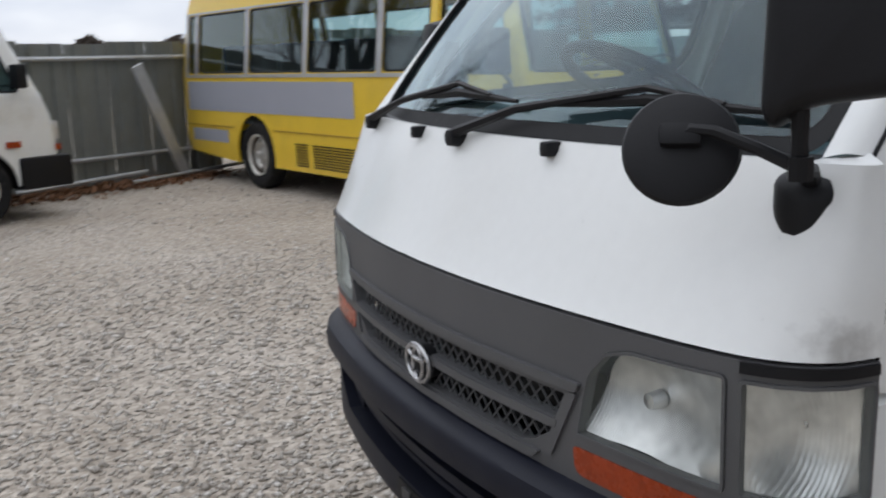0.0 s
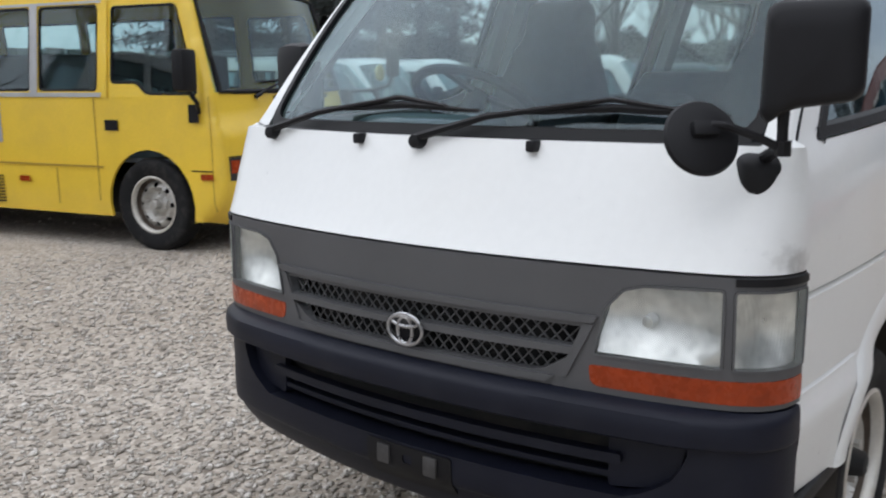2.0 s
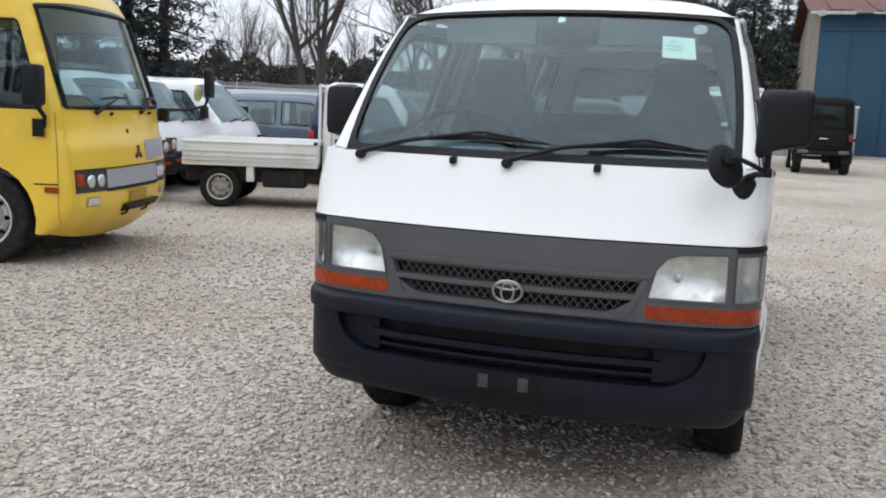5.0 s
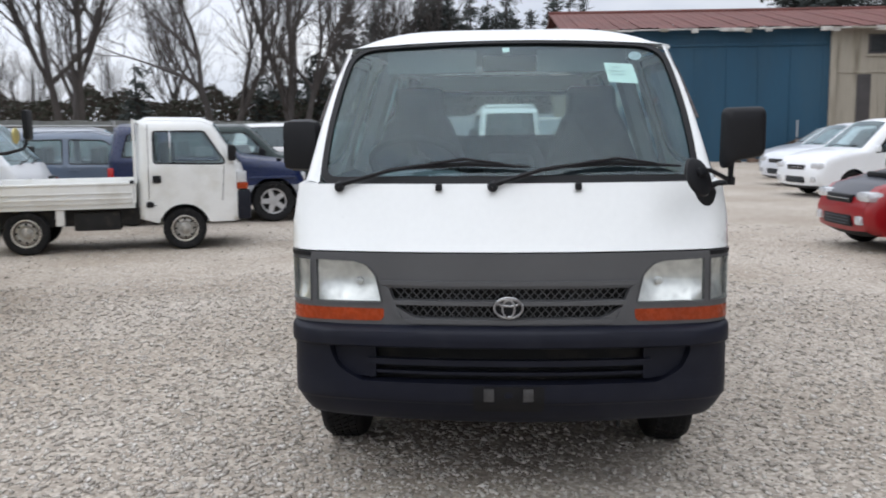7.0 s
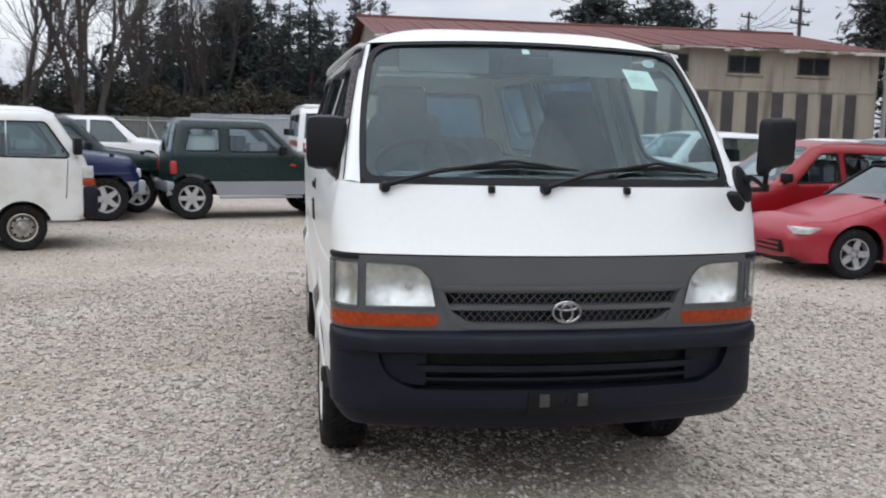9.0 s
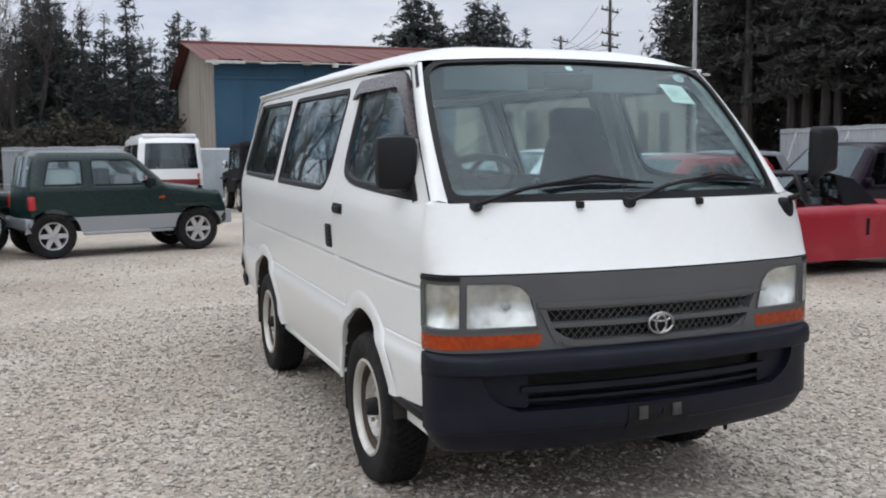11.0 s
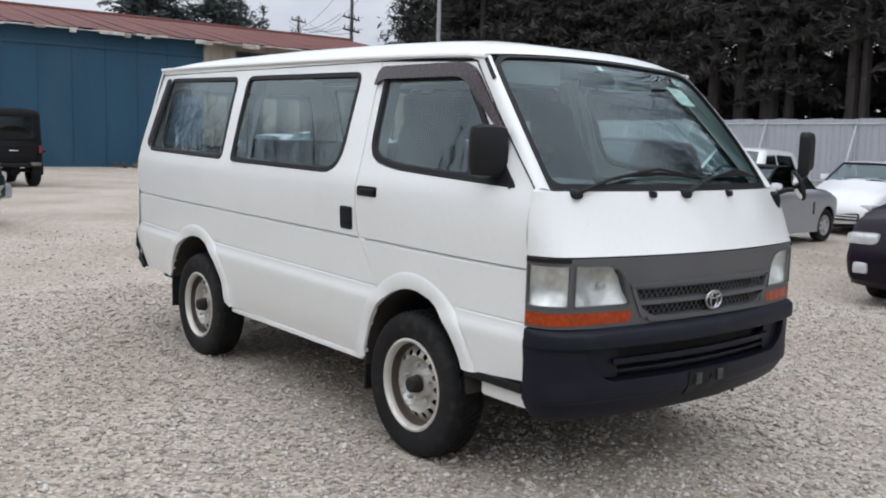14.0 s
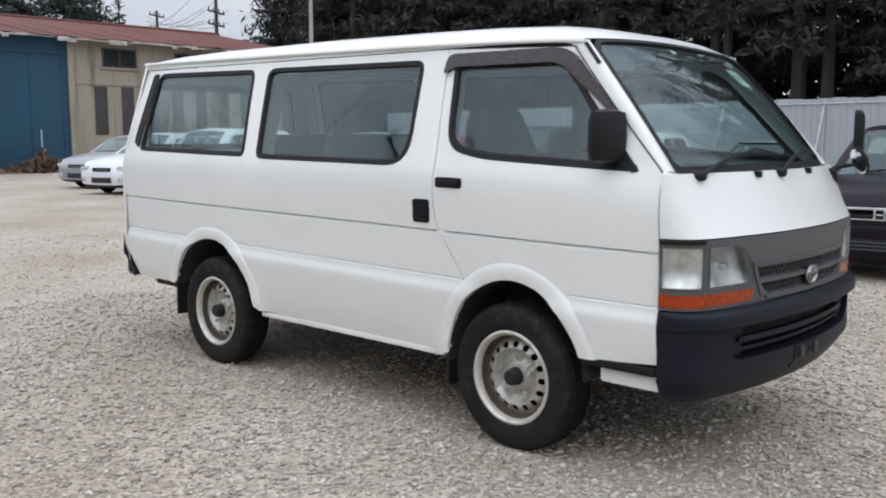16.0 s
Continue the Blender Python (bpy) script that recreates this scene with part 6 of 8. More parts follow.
def roadster(name, label, m, paint, L=3.3, W=1.40, roof=None, H=1.17, rims=5, bonnet=None, wheel_r=0.27, lf=0.70, wb=2.28, hood=0.70, hard=None):
    top = [(0.18, 0.18, "k"), (0.05, 0.24, "b"), (0.00, 0.42, "b"), (0.08, 0.54, "b"), (0.20, 0.60, "c"), (0.45, hood - 0.06, "c"), (1.05, hood + 0.12, "b"), (1.10, hood + 0.14, "b"), (2.45, hood + 0.16, "b"), (L - 0.30, hood + 0.12, "b"), (L - 0.02, hood + 0.02, "b"), (L, 0.45, "b"), (L - 0.10, 0.24, "b")]
    car, half = vehicle(name, label, "car", m, paint, top, W, [(lf, wheel_r), (lf + wb, wheel_r)], [], belt=0.72, tumble=0.20, edge=0.12, taper=0.12, seats=False, round_wheel=rims, floor_z=0.40, paint2=bonnet)
    zb = hood + 0.15
    # windscreen frame, folding roof and side glass
    g = [(1.08, -W / 2 + 0.13, zb), (1.08, W / 2 - 0.13, zb), (1.62, W / 2 - 0.24, H), (1.62, -W / 2 + 0.24, H)]
    from_lists("screen", g, [(0, 1, 2, 3)], side_glass, car)
    tube("screen_frame", [g[0], g[3], g[2], g[1]], 0.022, trim_black, car, sides=6)
    rv, rf = [], []
    prof = [(1.60, H), (1.75, H + 0.025), (2.10, H + 0.02), (2.40, H - 0.05), (2.70, zb)]
    for l, z in prof:
        for j in range(9):
            s = -1 + j / 4
            yy = (W / 2 - 0.24 + (0.12 * (H - z) / (H - zb))) * s
            rv.append((l, yy, z + 0.03 * (1 - s * s)))
    rf = [(9 * i + j, 9 * i + j + 1, 9 * i + j + 10, 9 * i + j + 9) for i in range(len(prof) - 1) for j in range(8)]
    from_lists("folding_roof", rv, rf, roof, car, "dark cloth roof" if hard is None else "painted hard roof")
    for s in (1, -1):
        q = [(1.14, s * (W / 2 - 0.10), zb), (2.15, s * (W / 2 - 0.10), zb), (2.15, s * (W / 2 - 0.235), H - 0.01), (1.64, s * (W / 2 - 0.235), H - 0.02)]
        from_lists("side_window", q, [(0, 1, 2, 3)], dark_glass, car)
        t = [(2.15, s * (W / 2 - 0.09), zb), (2.72, s * (W / 2 - 0.12), zb), (2.40, s * (W / 2 - 0.20), H - 0.05), (2.15, s * (W / 2 - 0.23), H - 0.005)]
        from_lists("roof_quarter", t, [(0, 1, 2, 3)], roof, car)
        yo = half(0.22, 0.52)
        if bonnet is None:
            box("headlamp", 0.05, 0.36, s * (yo - 0.30), s * (yo + 0.006), 0.475, 0.555, lamp_clear, car, bevel=0.03)
        else:
            v, f = lathe_lists([(0.001, -0.075), (0.07, -0.065), (0.125, -0.035), (0.155, 0.0), (0.150, 0.05)], 24, "x")
            mr = Matrix.Translation((0.20, s * (yo - 0.13), 0.515)) @ Matrix.Rotation(radians(35), 4, "Y") @ Matrix.Diagonal((1, 1.05, 0.66, 1))
            from_lists("headlamp", [mr @ Vector(p) for p in v], f, lamp_clear, car, "oval clear headlamp", smooth=50)
        box("tail_lamp", L - 0.10, L - 0.005, s * 0.30, s * (W / 2 - 0.08), 0.55, 0.66, red_lens, car, bevel=0.02)
        box("side_intake", 2.42, 2.47, s * (W / 2 - 0.03), s * (W / 2 + 0.006), 0.46, 0.66, trim_black, car, bevel=0.006)
        box("seat", 1.75, 1.95, s * 0.1, s * 0.5, 0.5, 1.0, seat_cloth, car, bevel=0.06)
    intake = box("front_intake", -0.04, 0.10, -0.46, 0.46, 0.27, 0.41, trim_black, car, bevel=0.03)
    for z in (0.315, 0.365):
        box("intake_bar", -0.05, -0.03, -0.44, 0.44, z - 0.010, z + 0.010, paint, intake, bevel=0.006)
    box("intake_post", -0.052, -0.03, -0.02, 0.02, 0.28, 0.40, paint, intake, bevel=0.006)
    door_mirrors(car, 1.30, W / 2 - 0.10, zb + 0.06, 0.15, 0.11, paint if bonnet is None else car_white)
    wipers(car, 1.05, (0.35, -0.1), zb + 0.01, -0.35, 0.02)
    return car


ROW = "row of parked small cars"
roadster("roadster", "faded red two-seat roadster with a dark roof", at_wheel((5.60, -4.87), (0.0, 1.0), 0.72, -(0.70 - 0.12)), rose_paint, roof=black_paint, rims=5, wb=2.48, L=3.66, lf=0.72, hood=0.665)
hatchback("hatchback", "red kei hatchback with a dark bonnet scoop", at_wheel((7.42, -4.70), (-0.10, 0.995), 0.61, -(0.70 - 0.12)), red_paint, L=3.2, W=1.40, H=1.40, rake=0.16, bonnet=carbon, group=ROW, trim=trim_black, glass=side_glass)
roadster("coupe", "silver two-seat coupe with a red bonnet", at_wheel((5.56, -8.68), (-0.05, 1.0), 0.74, -(0.70 - 0.12)), silver_paint, roof=black_paint, rims=7, bonnet=red_paint, wb=2.2, L=3.4, H=1.18, lf=0.74)
roadster("round_coupe", "white rounded two-seat coupe beside the silver one", at_wheel((5.75, -13.0), (-0.15, 1.0), 0.70, -(0.70 - 0.12)), car_white, roof=car_white, rims=6, H=1.25, L=3.4, wb=2.23, hard=True, hood=0.78)
hatchback("hatchback", "dark purple compact wagon with tinted windows", at_wheel((8.1, -8.6), (-0.2, 1.0), 0.64, -(0.75 - 0.12)), plum_paint, L=3.9, W=1.62, H=1.56, hood=0.95, group=ROW)
hatchback("hatchback", "small white hatchback parked by the fence", at_wheel((8.6, -13.2), (-0.2, 1.0), 0.64, -(0.70 - 0.12)), car_white, L=3.4, W=1.48, H=1.46, group=ROW)
hatchback("people_carrier", "white compact people carrier facing the yard", at_wheel((15.85, -7.08), (-0.25, 1.0), 0.76, -(0.84 - 0.12)), car_white, L=4.1, W=1.69, H=1.56, hood=0.92, group=ROW, glass=side_glass)
hatchback("estate_car", "silver-white estate car in front of the shed", at_wheel((19.40, -7.72), (-0.25, 1.0), 0.78, -(0.84 - 0.12)), mat("pearl_paint", (0.66, 0.68, 0.72), 0.3, var=0.04, coat=0.5), L=4.3, W=1.69, H=1.48, hood=0.90, group=ROW, glass=side_glass)
hatchback("estate_car", "silver saloon beside the white estate car", at_wheel((22.5, -8.55), (-0.25, 1.0), 0.78, -(0.84 - 0.12)), silver_paint, L=4.3, W=1.69, H=1.42, hood=0.90, group=ROW, glass=side_glass, wagon=False)
hatchback("estate_car", "pale silver estate car in the back row", at_wheel((16.6, -12.6), (-0.25, 1.0), 0.78, -(0.84 - 0.12)), silver_paint, L=4.4, W=1.69, H=1.50, hood=0.92, group=ROW)
hatchback("estate_car", "white saloon in the back row by the shed", at_wheel((21.0, -13.5), (-0.25, 1.0), 0.78, -(0.84 - 0.12)), car_white, L=4.4, W=1.69, H=1.46, hood=0.90, group=ROW)
honda = hatchback("sports_wagon", "dark plum estate car with a chrome grille bar", at_wheel((2.2, -5.96), (-0.10, 1.0), 0.81, 0.85 - 0.12), plum_paint, L=4.3, W=1.70, H=1.50, hood=0.92, group=ROW, glass=side_glass)
box("grille_bar", -0.03, 0.06, -0.40, 0.40, 0.70, 0.725, chrome, honda, "chrome grille bar", bevel=0.008)
for y0 in (-0.045, 0.045):
    box("emblem_post", -0.045, -0.02, y0 - 0.012, y0 + 0.012, 0.615, 0.705, chrome, honda, bevel=0.005)
box("emblem_cross", -0.044, -0.02, -0.04, 0.04, 0.65, 0.668, chrome, honda, bevel=0.004)
hatchback("minivan", "white minivan with tinted rear windows", at_wheel((28.7, 5.4), (0.12, -0.99), 0.84, 0.85 - 0.12), car_white, L=4.7, W=1.80, H=1.72, hood=0.98, wheel_r=0.31)
hatchback("estate_car", "teal saloon parked behind the mini truck", at_wheel((13.6, 8.2), (0.20, -0.98), 0.78, 0.84 - 0.12), teal_paint, L=4.4, W=1.69, H=1.42, hood=0.92, glass=side_glass, group=ROW)
hatchback("estate_car", "blue-grey estate car behind the mini truck", at_wheel((12.9, 5.9), (0.30, -0.95), 0.78, 0.84 - 0.12), mat("slate_paint", (0.10, 0.135, 0.19), 0.30, var=0.12, scale=2, coat=0.5), L=4.3, W=1.69, H=1.46, hood=0.92, glass=side_glass, group=ROW)
hatchback("minivan", "silver minivan behind the blue estate cars", at_wheel((16.6, 7.6), (0.30, -0.95), 0.84, 0.85 - 0.12), silver_paint, L=4.5, W=1.70, H=1.56, hood=0.92, wheel_r=0.30, glass=side_glass)

# ---- boxy vans and trucks ----
def box_van(name, label, m, paint, L=4.3, W=1.69, H=1.95, category="van", stripe=None, glass=dark_glass, lean=0.22):
    top = [(0.14, 0.34, "k"), (0.00, 0.40, "k"), (-0.0, 0.62, "b"), (0.05, 1.0, "b"), (0.14, 1.22, "g"), (0.62, H - 0.14, "b"), (0.80, H, "b"), (L - 0.25, H, "b"), (L - 0.10, H - 0.10, "b"), (L - 0.06, H - 0.18, "g"), (L - 0.01, 1.18, "b"), (L, 0.62, "k"), (L - 0.02, 0.40, "k")]
    ws = [[(1.30, 1.22), (0.36, 1.20), (0.72, H - 0.22), (1.30, H - 0.20)], [(2.60, 1.22), (1.42, 1.22), (1.42, H - 0.20), (2.60, H - 0.20)], [(L - 0.22, 1.22), (2.72, 1.22), (2.72, H - 0.20), (L - 0.26, H - 0.20)]]
    car, half = vehicle(name, label, category, m, paint, top, W, [(0.85, 0.33), (L - 1.0, 0.33)], ws, belt=1.15, tumble=lean, edge=0.10, taper=0.05, glass=glass, floor_z=0.6)
    for s in (1, -1):
        box("headlamp", -0.01, 0.10, s * 0.50, s * 0.78, 0.74, 0.92, lamp_clear, car, bevel=0.02)
        box("tail_lamp", L - 0.05, L + 0.012, s * 0.64, s * 0.80, 0.72, 1.05, red_lens, car, bevel=0.02)
        box("indicator", -0.01, 0.12, s * 0.55, s * 0.80, 0.64, 0.70, amber, car, bevel=0.01)
    box("front_grille", -0.02, 0.03, -0.46, 0.46, 0.74, 0.92, trim_black, car, bevel=0.02)
    box("rear_bumper", L - 0.05, L + 0.08, -0.78, 0.78, 0.44, 0.60, trim_black, car, bevel=0.03)
    if stripe is not None:
        box("rear_stripe", L - 0.02, L + 0.064, -0.80, 0.80, 0.70, 0.88, stripe, car, "maroon strip between the tail lamps", bevel=0.02)
        tube("rear_wiper", [(L + 0.05, 0.0, 1.19), (L + 0.045, 0.22, 1.27), (L + 0.03, 0.42, 1.30)], 0.012, trim_black, car, sides=5)
        box("roof_cap", 0.95, L - 0.12, -0.76, 0.76, H - 0.03, H + 0.10, paint, car, "white raised roof cap", bevel=0.06)
        for s in (1, -1):
            box("side_stripe", 0.9, L - 0.3, s * (W / 2 - 0.012), s * (W / 2 + 0.006), 0.92, 1.10, stripe, car, bevel=0.004)
    wipers(car, 0.11, (0.5, 0.0), 1.20, -0.42)
    door_mirrors(car, 0.40, W / 2 - 0.03, 1.35, 0.17, 0.22)
    return car


maroon = mat("maroon", (0.16, 0.02, 0.02), 0.35, var=0.12)
van_back = (25.1, 0.05)
box_van("camper_van", "white raised-roof van with a maroon stripe", pose(van_back[0] + 4.3, van_back[1] - 0.10, 0, 0, 0, 180 + 4), car_white, W=1.92, H=2.10, stripe=maroon, lean=0.10)


def kei_van(label, m, paint, rack=True):
    W, L, H = 1.46, 3.25, 1.64
    top = [(0.14, 0.30, "k"), (0.00, 0.36, "k"), (0.00, 0.60, "b"), (0.05, 0.80, "b"), (0.16, 1.00, "g"), (0.66, H - 0.08, "b"), (0.80, H, "b"), (L - 0.2, H, "b"), (L - 0.08, H - 0.1, "g"), (L - 0.01, 1.05, "b"), (L, 0.60, "k"), (L - 0.04, 0.34, "k")]
    ws = [[(1.32, 1.04), (0.40, 1.02), (0.78, H - 0.16), (1.32, H - 0.14)], [(2.25, 1.04), (1.45, 1.04), (1.45, H - 0.14), (2.25, H - 0.14)], [(L - 0.20, 1.05), (2.36, 1.04), (2.36, H - 0.14), (L - 0.28, H - 0.14)]]
    car, half = vehicle("kei_van", label, "van", m, paint, top, W, [(0.72, 0.26), (2.55, 0.26)], ws, belt=0.98, tumble=0.20, edge=0.07, taper=0.04, glass=bus_glass, floor_z=0.5, crown=0.04, pillar=0)
    bm = bmesh.new()
    box_bm(bm, -0.10, 0.14, -W / 2 + 0.02, W / 2 - 0.02, 0.33, 0.60, 0.04)
    part("front_bumper", bm, bumper_black, car, "dark grey front bumper")
    for s in (1, -1):
        lamp = box("headlamp", -0.045, 0.06, s * 0.40, s * 0.64, 0.61, 0.80, trim_black, car, "square headlamp in a dark surround", bevel=0.015)
        v, f = lathe_lists([(0.001, -0.02), (0.05, -0.015), (0.075, 0.0)], 18, "x")
        from_lists("lamp_glass", [(-0.047 + p[0], s * 0.49 + p[1], 0.705 + p[2]) for p in v], f, lamp_clear, lamp)
        box("turn_signal", -0.052, 0.05, s * 0.575, s * 0.645, 0.63, 0.78, amber, lamp, bevel=0.012)
        box("fog_lamp", -0.108, 0.0, s * 0.36, s * 0.52, 0.45, 0.51, amber, car, bevel=0.01)
    box("bumper_intake", -0.106, 0.0, -0.26, 0.26, 0.38, 0.47, trim_black, car, bevel=0.01)
    wipers(car, 0.10, (0.45, -0.02), 1.02, -0.40, 0.04)
    door_mirrors(car, 0.40, W / 2 - 0.03, 1.16, 0.15, 0.20)
    if rack:
        for s in (1, -1):
            tube("rack_rail", [(0.85, s * 0.55, H + 0.10), (3.0, s * 0.55, H + 0.10)], 0.018, galvanised_dark, car, sides=6)
            for l in (0.9, 1.6, 2.3, 2.95):
                tube("rack_foot", [(l, s * 0.55, H + 0.10), (l, s * 0.60, H - 0.03)], 0.014, galvanised_dark, car, sides=5)
        for l in (0.9, 1.4, 1.9, 2.4, 2.95):
            tube("rack_bar", [(l, -0.57, H + 0.115), (l, 0.57, H + 0.115)], 0.016, galvanised_dark, car, sides=6)
    return car


galvanised_dark = mat("rack_steel", (0.16, 0.16, 0.165), 0.5, metal=0.5, var=0.2)


def nose_pose(left_corner, heading, width):
    """The pose of a vehicle whose front left corner stands over the given point."""
    h = Vector((*heading, 0)).normalized()
    right = Vector((h.y, -h.x, 0))
    o = Vector((*left_corner, 0)) + right * (width / 2)
    return pose(o.x, o.y, 0, 0, 0, math.degrees(math.atan2(-h.y, -h.x)))


kei_van("white cab-over kei van with a roof rack beside the bus", nose_pose((7.98, 6.80), (0.10, -0.995), 1.46), cream_paint)
kei_van("white cab-over kei van beside the estate cars", nose_pose((11.05, 7.05), (0.12, -0.993), 1.46), car_white, rack=False)
kei_van("white cab-over kei van behind the mini truck", nose_pose((9.65, 7.25), (0.10, -0.995), 1.46), car_white, rack=False)
crew = box_van("crew_van", "white cab-over crew van parked along the fence", at_wheel((-0.80, 7.80), (0.90, 0.43), 0.85, 0.72), cream_paint, L=4.6, W=1.70, H=2.5, glass=bus_glass)

box("front_bumper", -0.07, 0.45, -0.87, 0.87, 0.30, 0.60, trim_black, crew, "black steel front bumper", bevel=0.03)
for s in (1, -1):
    box("side_marker", 0.42, 0.56, s * 0.84, s * 0.865, 0.70, 0.76, amber, crew, bevel=0.008)

# ---- black jeep ----
def jeep():
    m = at_wheel((22.75, -3.15), (1.0, 0.02), 2.70, 0.58)
    top = [(0.10, 0.52, "k"), (0.00, 0.62, "b"), (0.00, 1.02, "b"), (0.06, 1.06, "b"), (1.10, 1.12, "b"), (1.12, 1.14, "g"), (1.34, 1.80, "b"), (1.44, 1.87, "b"), (3.04, 1.90, "b"), (3.13, 1.82, "b"), (3.18, 1.14, "b"), (3.20, 0.54, "b")]
    ws = [[(2.00, 1.16), (1.30, 1.16), (1.46, 1.72), (2.00, 1.72)], [(3.02, 1.20), (2.16, 1.20), (2.16, 1.72), (2.98, 1.72)]]
    soft = glass_mat("soft_window", (0.45, 0.47, 0.47), 1.30, 0.08)
    hood = mat("hood_cloth", (0.010, 0.010, 0.011), 0.85, var=0.25, scale=5, fine=120, bump=0.2, spec=0.2)
    car, half = vehicle("jeep", "black soft-top jeep parked by the blue shed", "car", m, hood, top, 1.40, [(0.55, 0.40), (2.70, 0.40)], ws, belt=1.1, tumble=0.05, edge=0.06, taper=0.01, glass=soft, round_wheel="steel", floor_z=0.62)
    # tailgate with its soft window, lamps and bumper
    pane = box("rear_window", 3.205, 3.222, -0.50, 0.50, 1.22, 1.74, soft, car, "clear plastic rear window", bevel=0.004)
    for a, b, c, d in ((-0.56, -0.48, 1.16, 1.80), (0.48, 0.56, 1.16, 1.80), (-0.56, 0.56, 1.16, 1.23), (-0.56, 0.56, 1.73, 1.80)):
        box("window_hem", 3.21, 3.236, a, b, c, d, hood, pane, bevel=0.008)
    gate = box("tailgate", 3.20, 3.262, -0.54, 0.54, 0.60, 1.13, black_paint, car, "black steel tailgate", bevel=0.012)
    for z in (0.72, 0.98):
        box("gate_rib", 3.258, 3.272, -0.46, 0.46, z, z + 0.05, black_paint, gate, bevel=0.008)
    box("gate_handle", 3.262, 3.285, -0.12, 0.10, 0.895, 0.925, chrome, gate, bevel=0.006)
    for s in (1, -1):
        lamp = box("tail_lamp", 3.19, 3.29, s * 0.56, s * 0.67, 0.84, 1.05, trim_black, car, bevel=0.015)
        box("lens", 3.285, 3.298, s * 0.575, s * 0.655, 0.86, 1.03, maroon, lamp, bevel=0.008)
        box("wing", 0.12, 1.02, s * 0.60, s * 0.78, 0.86, 0.92, black_paint, car, bevel=0.025)
        box("wing", 2.26, 3.16, s * 0.66, s * 0.78, 0.86, 0.92, black_paint, car, bevel=0.025)
        box("mud_flap", 3.10, 3.12, s * 0.46, s * 0.72, 0.30, 0.60, trim_black, car, bevel=0.004)
        box("bumper_end", 3.28, 3.40, s * 0.36, s * 0.60, 0.54, 0.62, galvanised_dark, car, bevel=0.015)
        tube("shackle", [(3.05, s * 0.40, 0.58), (3.10, s * 0.40, 0.38)], 0.02, under_black, car, sides=6)
    box("rear_bumper", 3.22, 3.36, -0.64, 0.64, 0.50, 0.60, trim_black, car, bevel=0.02)
    tube("rear_axle", [(2.70, -0.55, 0.40), (2.70, 0.55, 0.40)], 0.05, under_black, car, sides=8)
    box("axle_housing", 2.56, 2.84, 0.02, 0.26, 0.28, 0.52, under_black, car, bevel=0.08)
    door_mirrors(car, 1.28, 0.72, 1.30, 0.14, 0.2, chrome)


jeep()
crate = thing("storage_box", "pale blue-grey steel storage box against the shed", "container", pose(33.9, -2.9, 0))
pale_steel = mat("pale_steel", (0.30, 0.34, 0.37), 0.5, metal=0.2, var=0.15, scale=1.5, fine=30, stain=(0.20, 0.17, 0.13), amount=0.3)
box("body", -1.0, 1.0, -1.5, 1.5, 0.0, 1.80, pale_steel, crate, bevel=0.02)
box("lid_edge", -1.03, 1.03, -1.53, 1.53, 1.80, 1.87, car_white, crate, "white top edge", bevel=0.015)
for k in range(6):
    box("side_rib", -1.03, -0.98, -1.46 + 0.56 * k, -1.38 + 0.56 * k, 0.08, 1.80, pale_steel, crate, bevel=0.012)


# ==== fences ====
fence_grey = mat("fence_grey", (0.20, 0.21, 0.20), 0.55, metal=0.2, var=0.18, scale=1.2, fine=30, stain=(0.13, 0.12, 0.07), amount=0.6, stretch=(1, 1, 0.3))
fence_white = mat("fence_white", (0.36, 0.385, 0.42), 0.5, metal=0.15, var=0.12, scale=0.8, fine=20, stain=(0.26, 0.29, 0.36), amount=0.4, stretch=(1, 1, 0.25))
galvanised = mat("galvanised", (0.52, 0.53, 0.54), 0.45, metal=0.6, var=0.15, scale=6)


def fence(name, label, p0, p1, height, material, panel_w=0.55, brace_gap=6.0, brace_side=1):
    """Upright ribbed sheet panels on two rails, with slanted braces on the yard side."""
    a, b = Vector((*p0, 0)), Vector((*p1, 0))
    d = (b - a).normalized()
    nrm = Vector((-d.y, d.x, 0)) * brace_side
    length = (b - a).length
    f = thing(name, label, "fence", kind="structure")
    count = int(length / panel_w)
    prof = [(0, 0), (0.05, 0.0), (0.065, 0.022), (0.12, 0.022), (0.135, 0.0), (0.32, 0.0), (0.335, 0.022), (0.39, 0.022), (0.405, 0.0), (0.545, 0.0)]
    n = len(prof)
    me = bpy.data.meshes.new("fence_panel")
    vs = [(x * panel_w / 0.55, y, z) for z in (0.03, height) for x, y in prof]
    me.from_pydata(vs, [], [(i, i + 1, n + i + 1, n + i) for i in range(n - 1)])
    me.materials.append(material)
    yaw = math.atan2(d.y, d.x) + (0 if brace_side > 0 else 0)
    for k in range(count):
        o = new("fence_panel", me)
        o.parent = f
        p = a + d * (k * panel_w)
        o.matrix_basis = Matrix.Translation(p + Vector((0, 0, 0.02 * math.sin(k * 1.7)))) @ Matrix.Rotation(yaw, 4, "Z")
    for z in (0.35, height - 0.18):
        tube("rail", [a + nrm * 0.05 + Vector((0, 0, z)), b + nrm * 0.05 + Vector((0, 0, z))], 0.026, galvanised, f)
    k = 1.5
    while k < length:
        p = a + d * k
        tube("post", [p + nrm * 0.03, p + nrm * 0.03 + Vector((0, 0, height))], 0.03, galvanised, f)
        tube("brace", [p + nrm * 0.06 + Vector((0, 0, height - 0.25)), p + nrm * 1.0 + d * 0.1], 0.03, galvanised, f)
        k += brace_gap
    return f


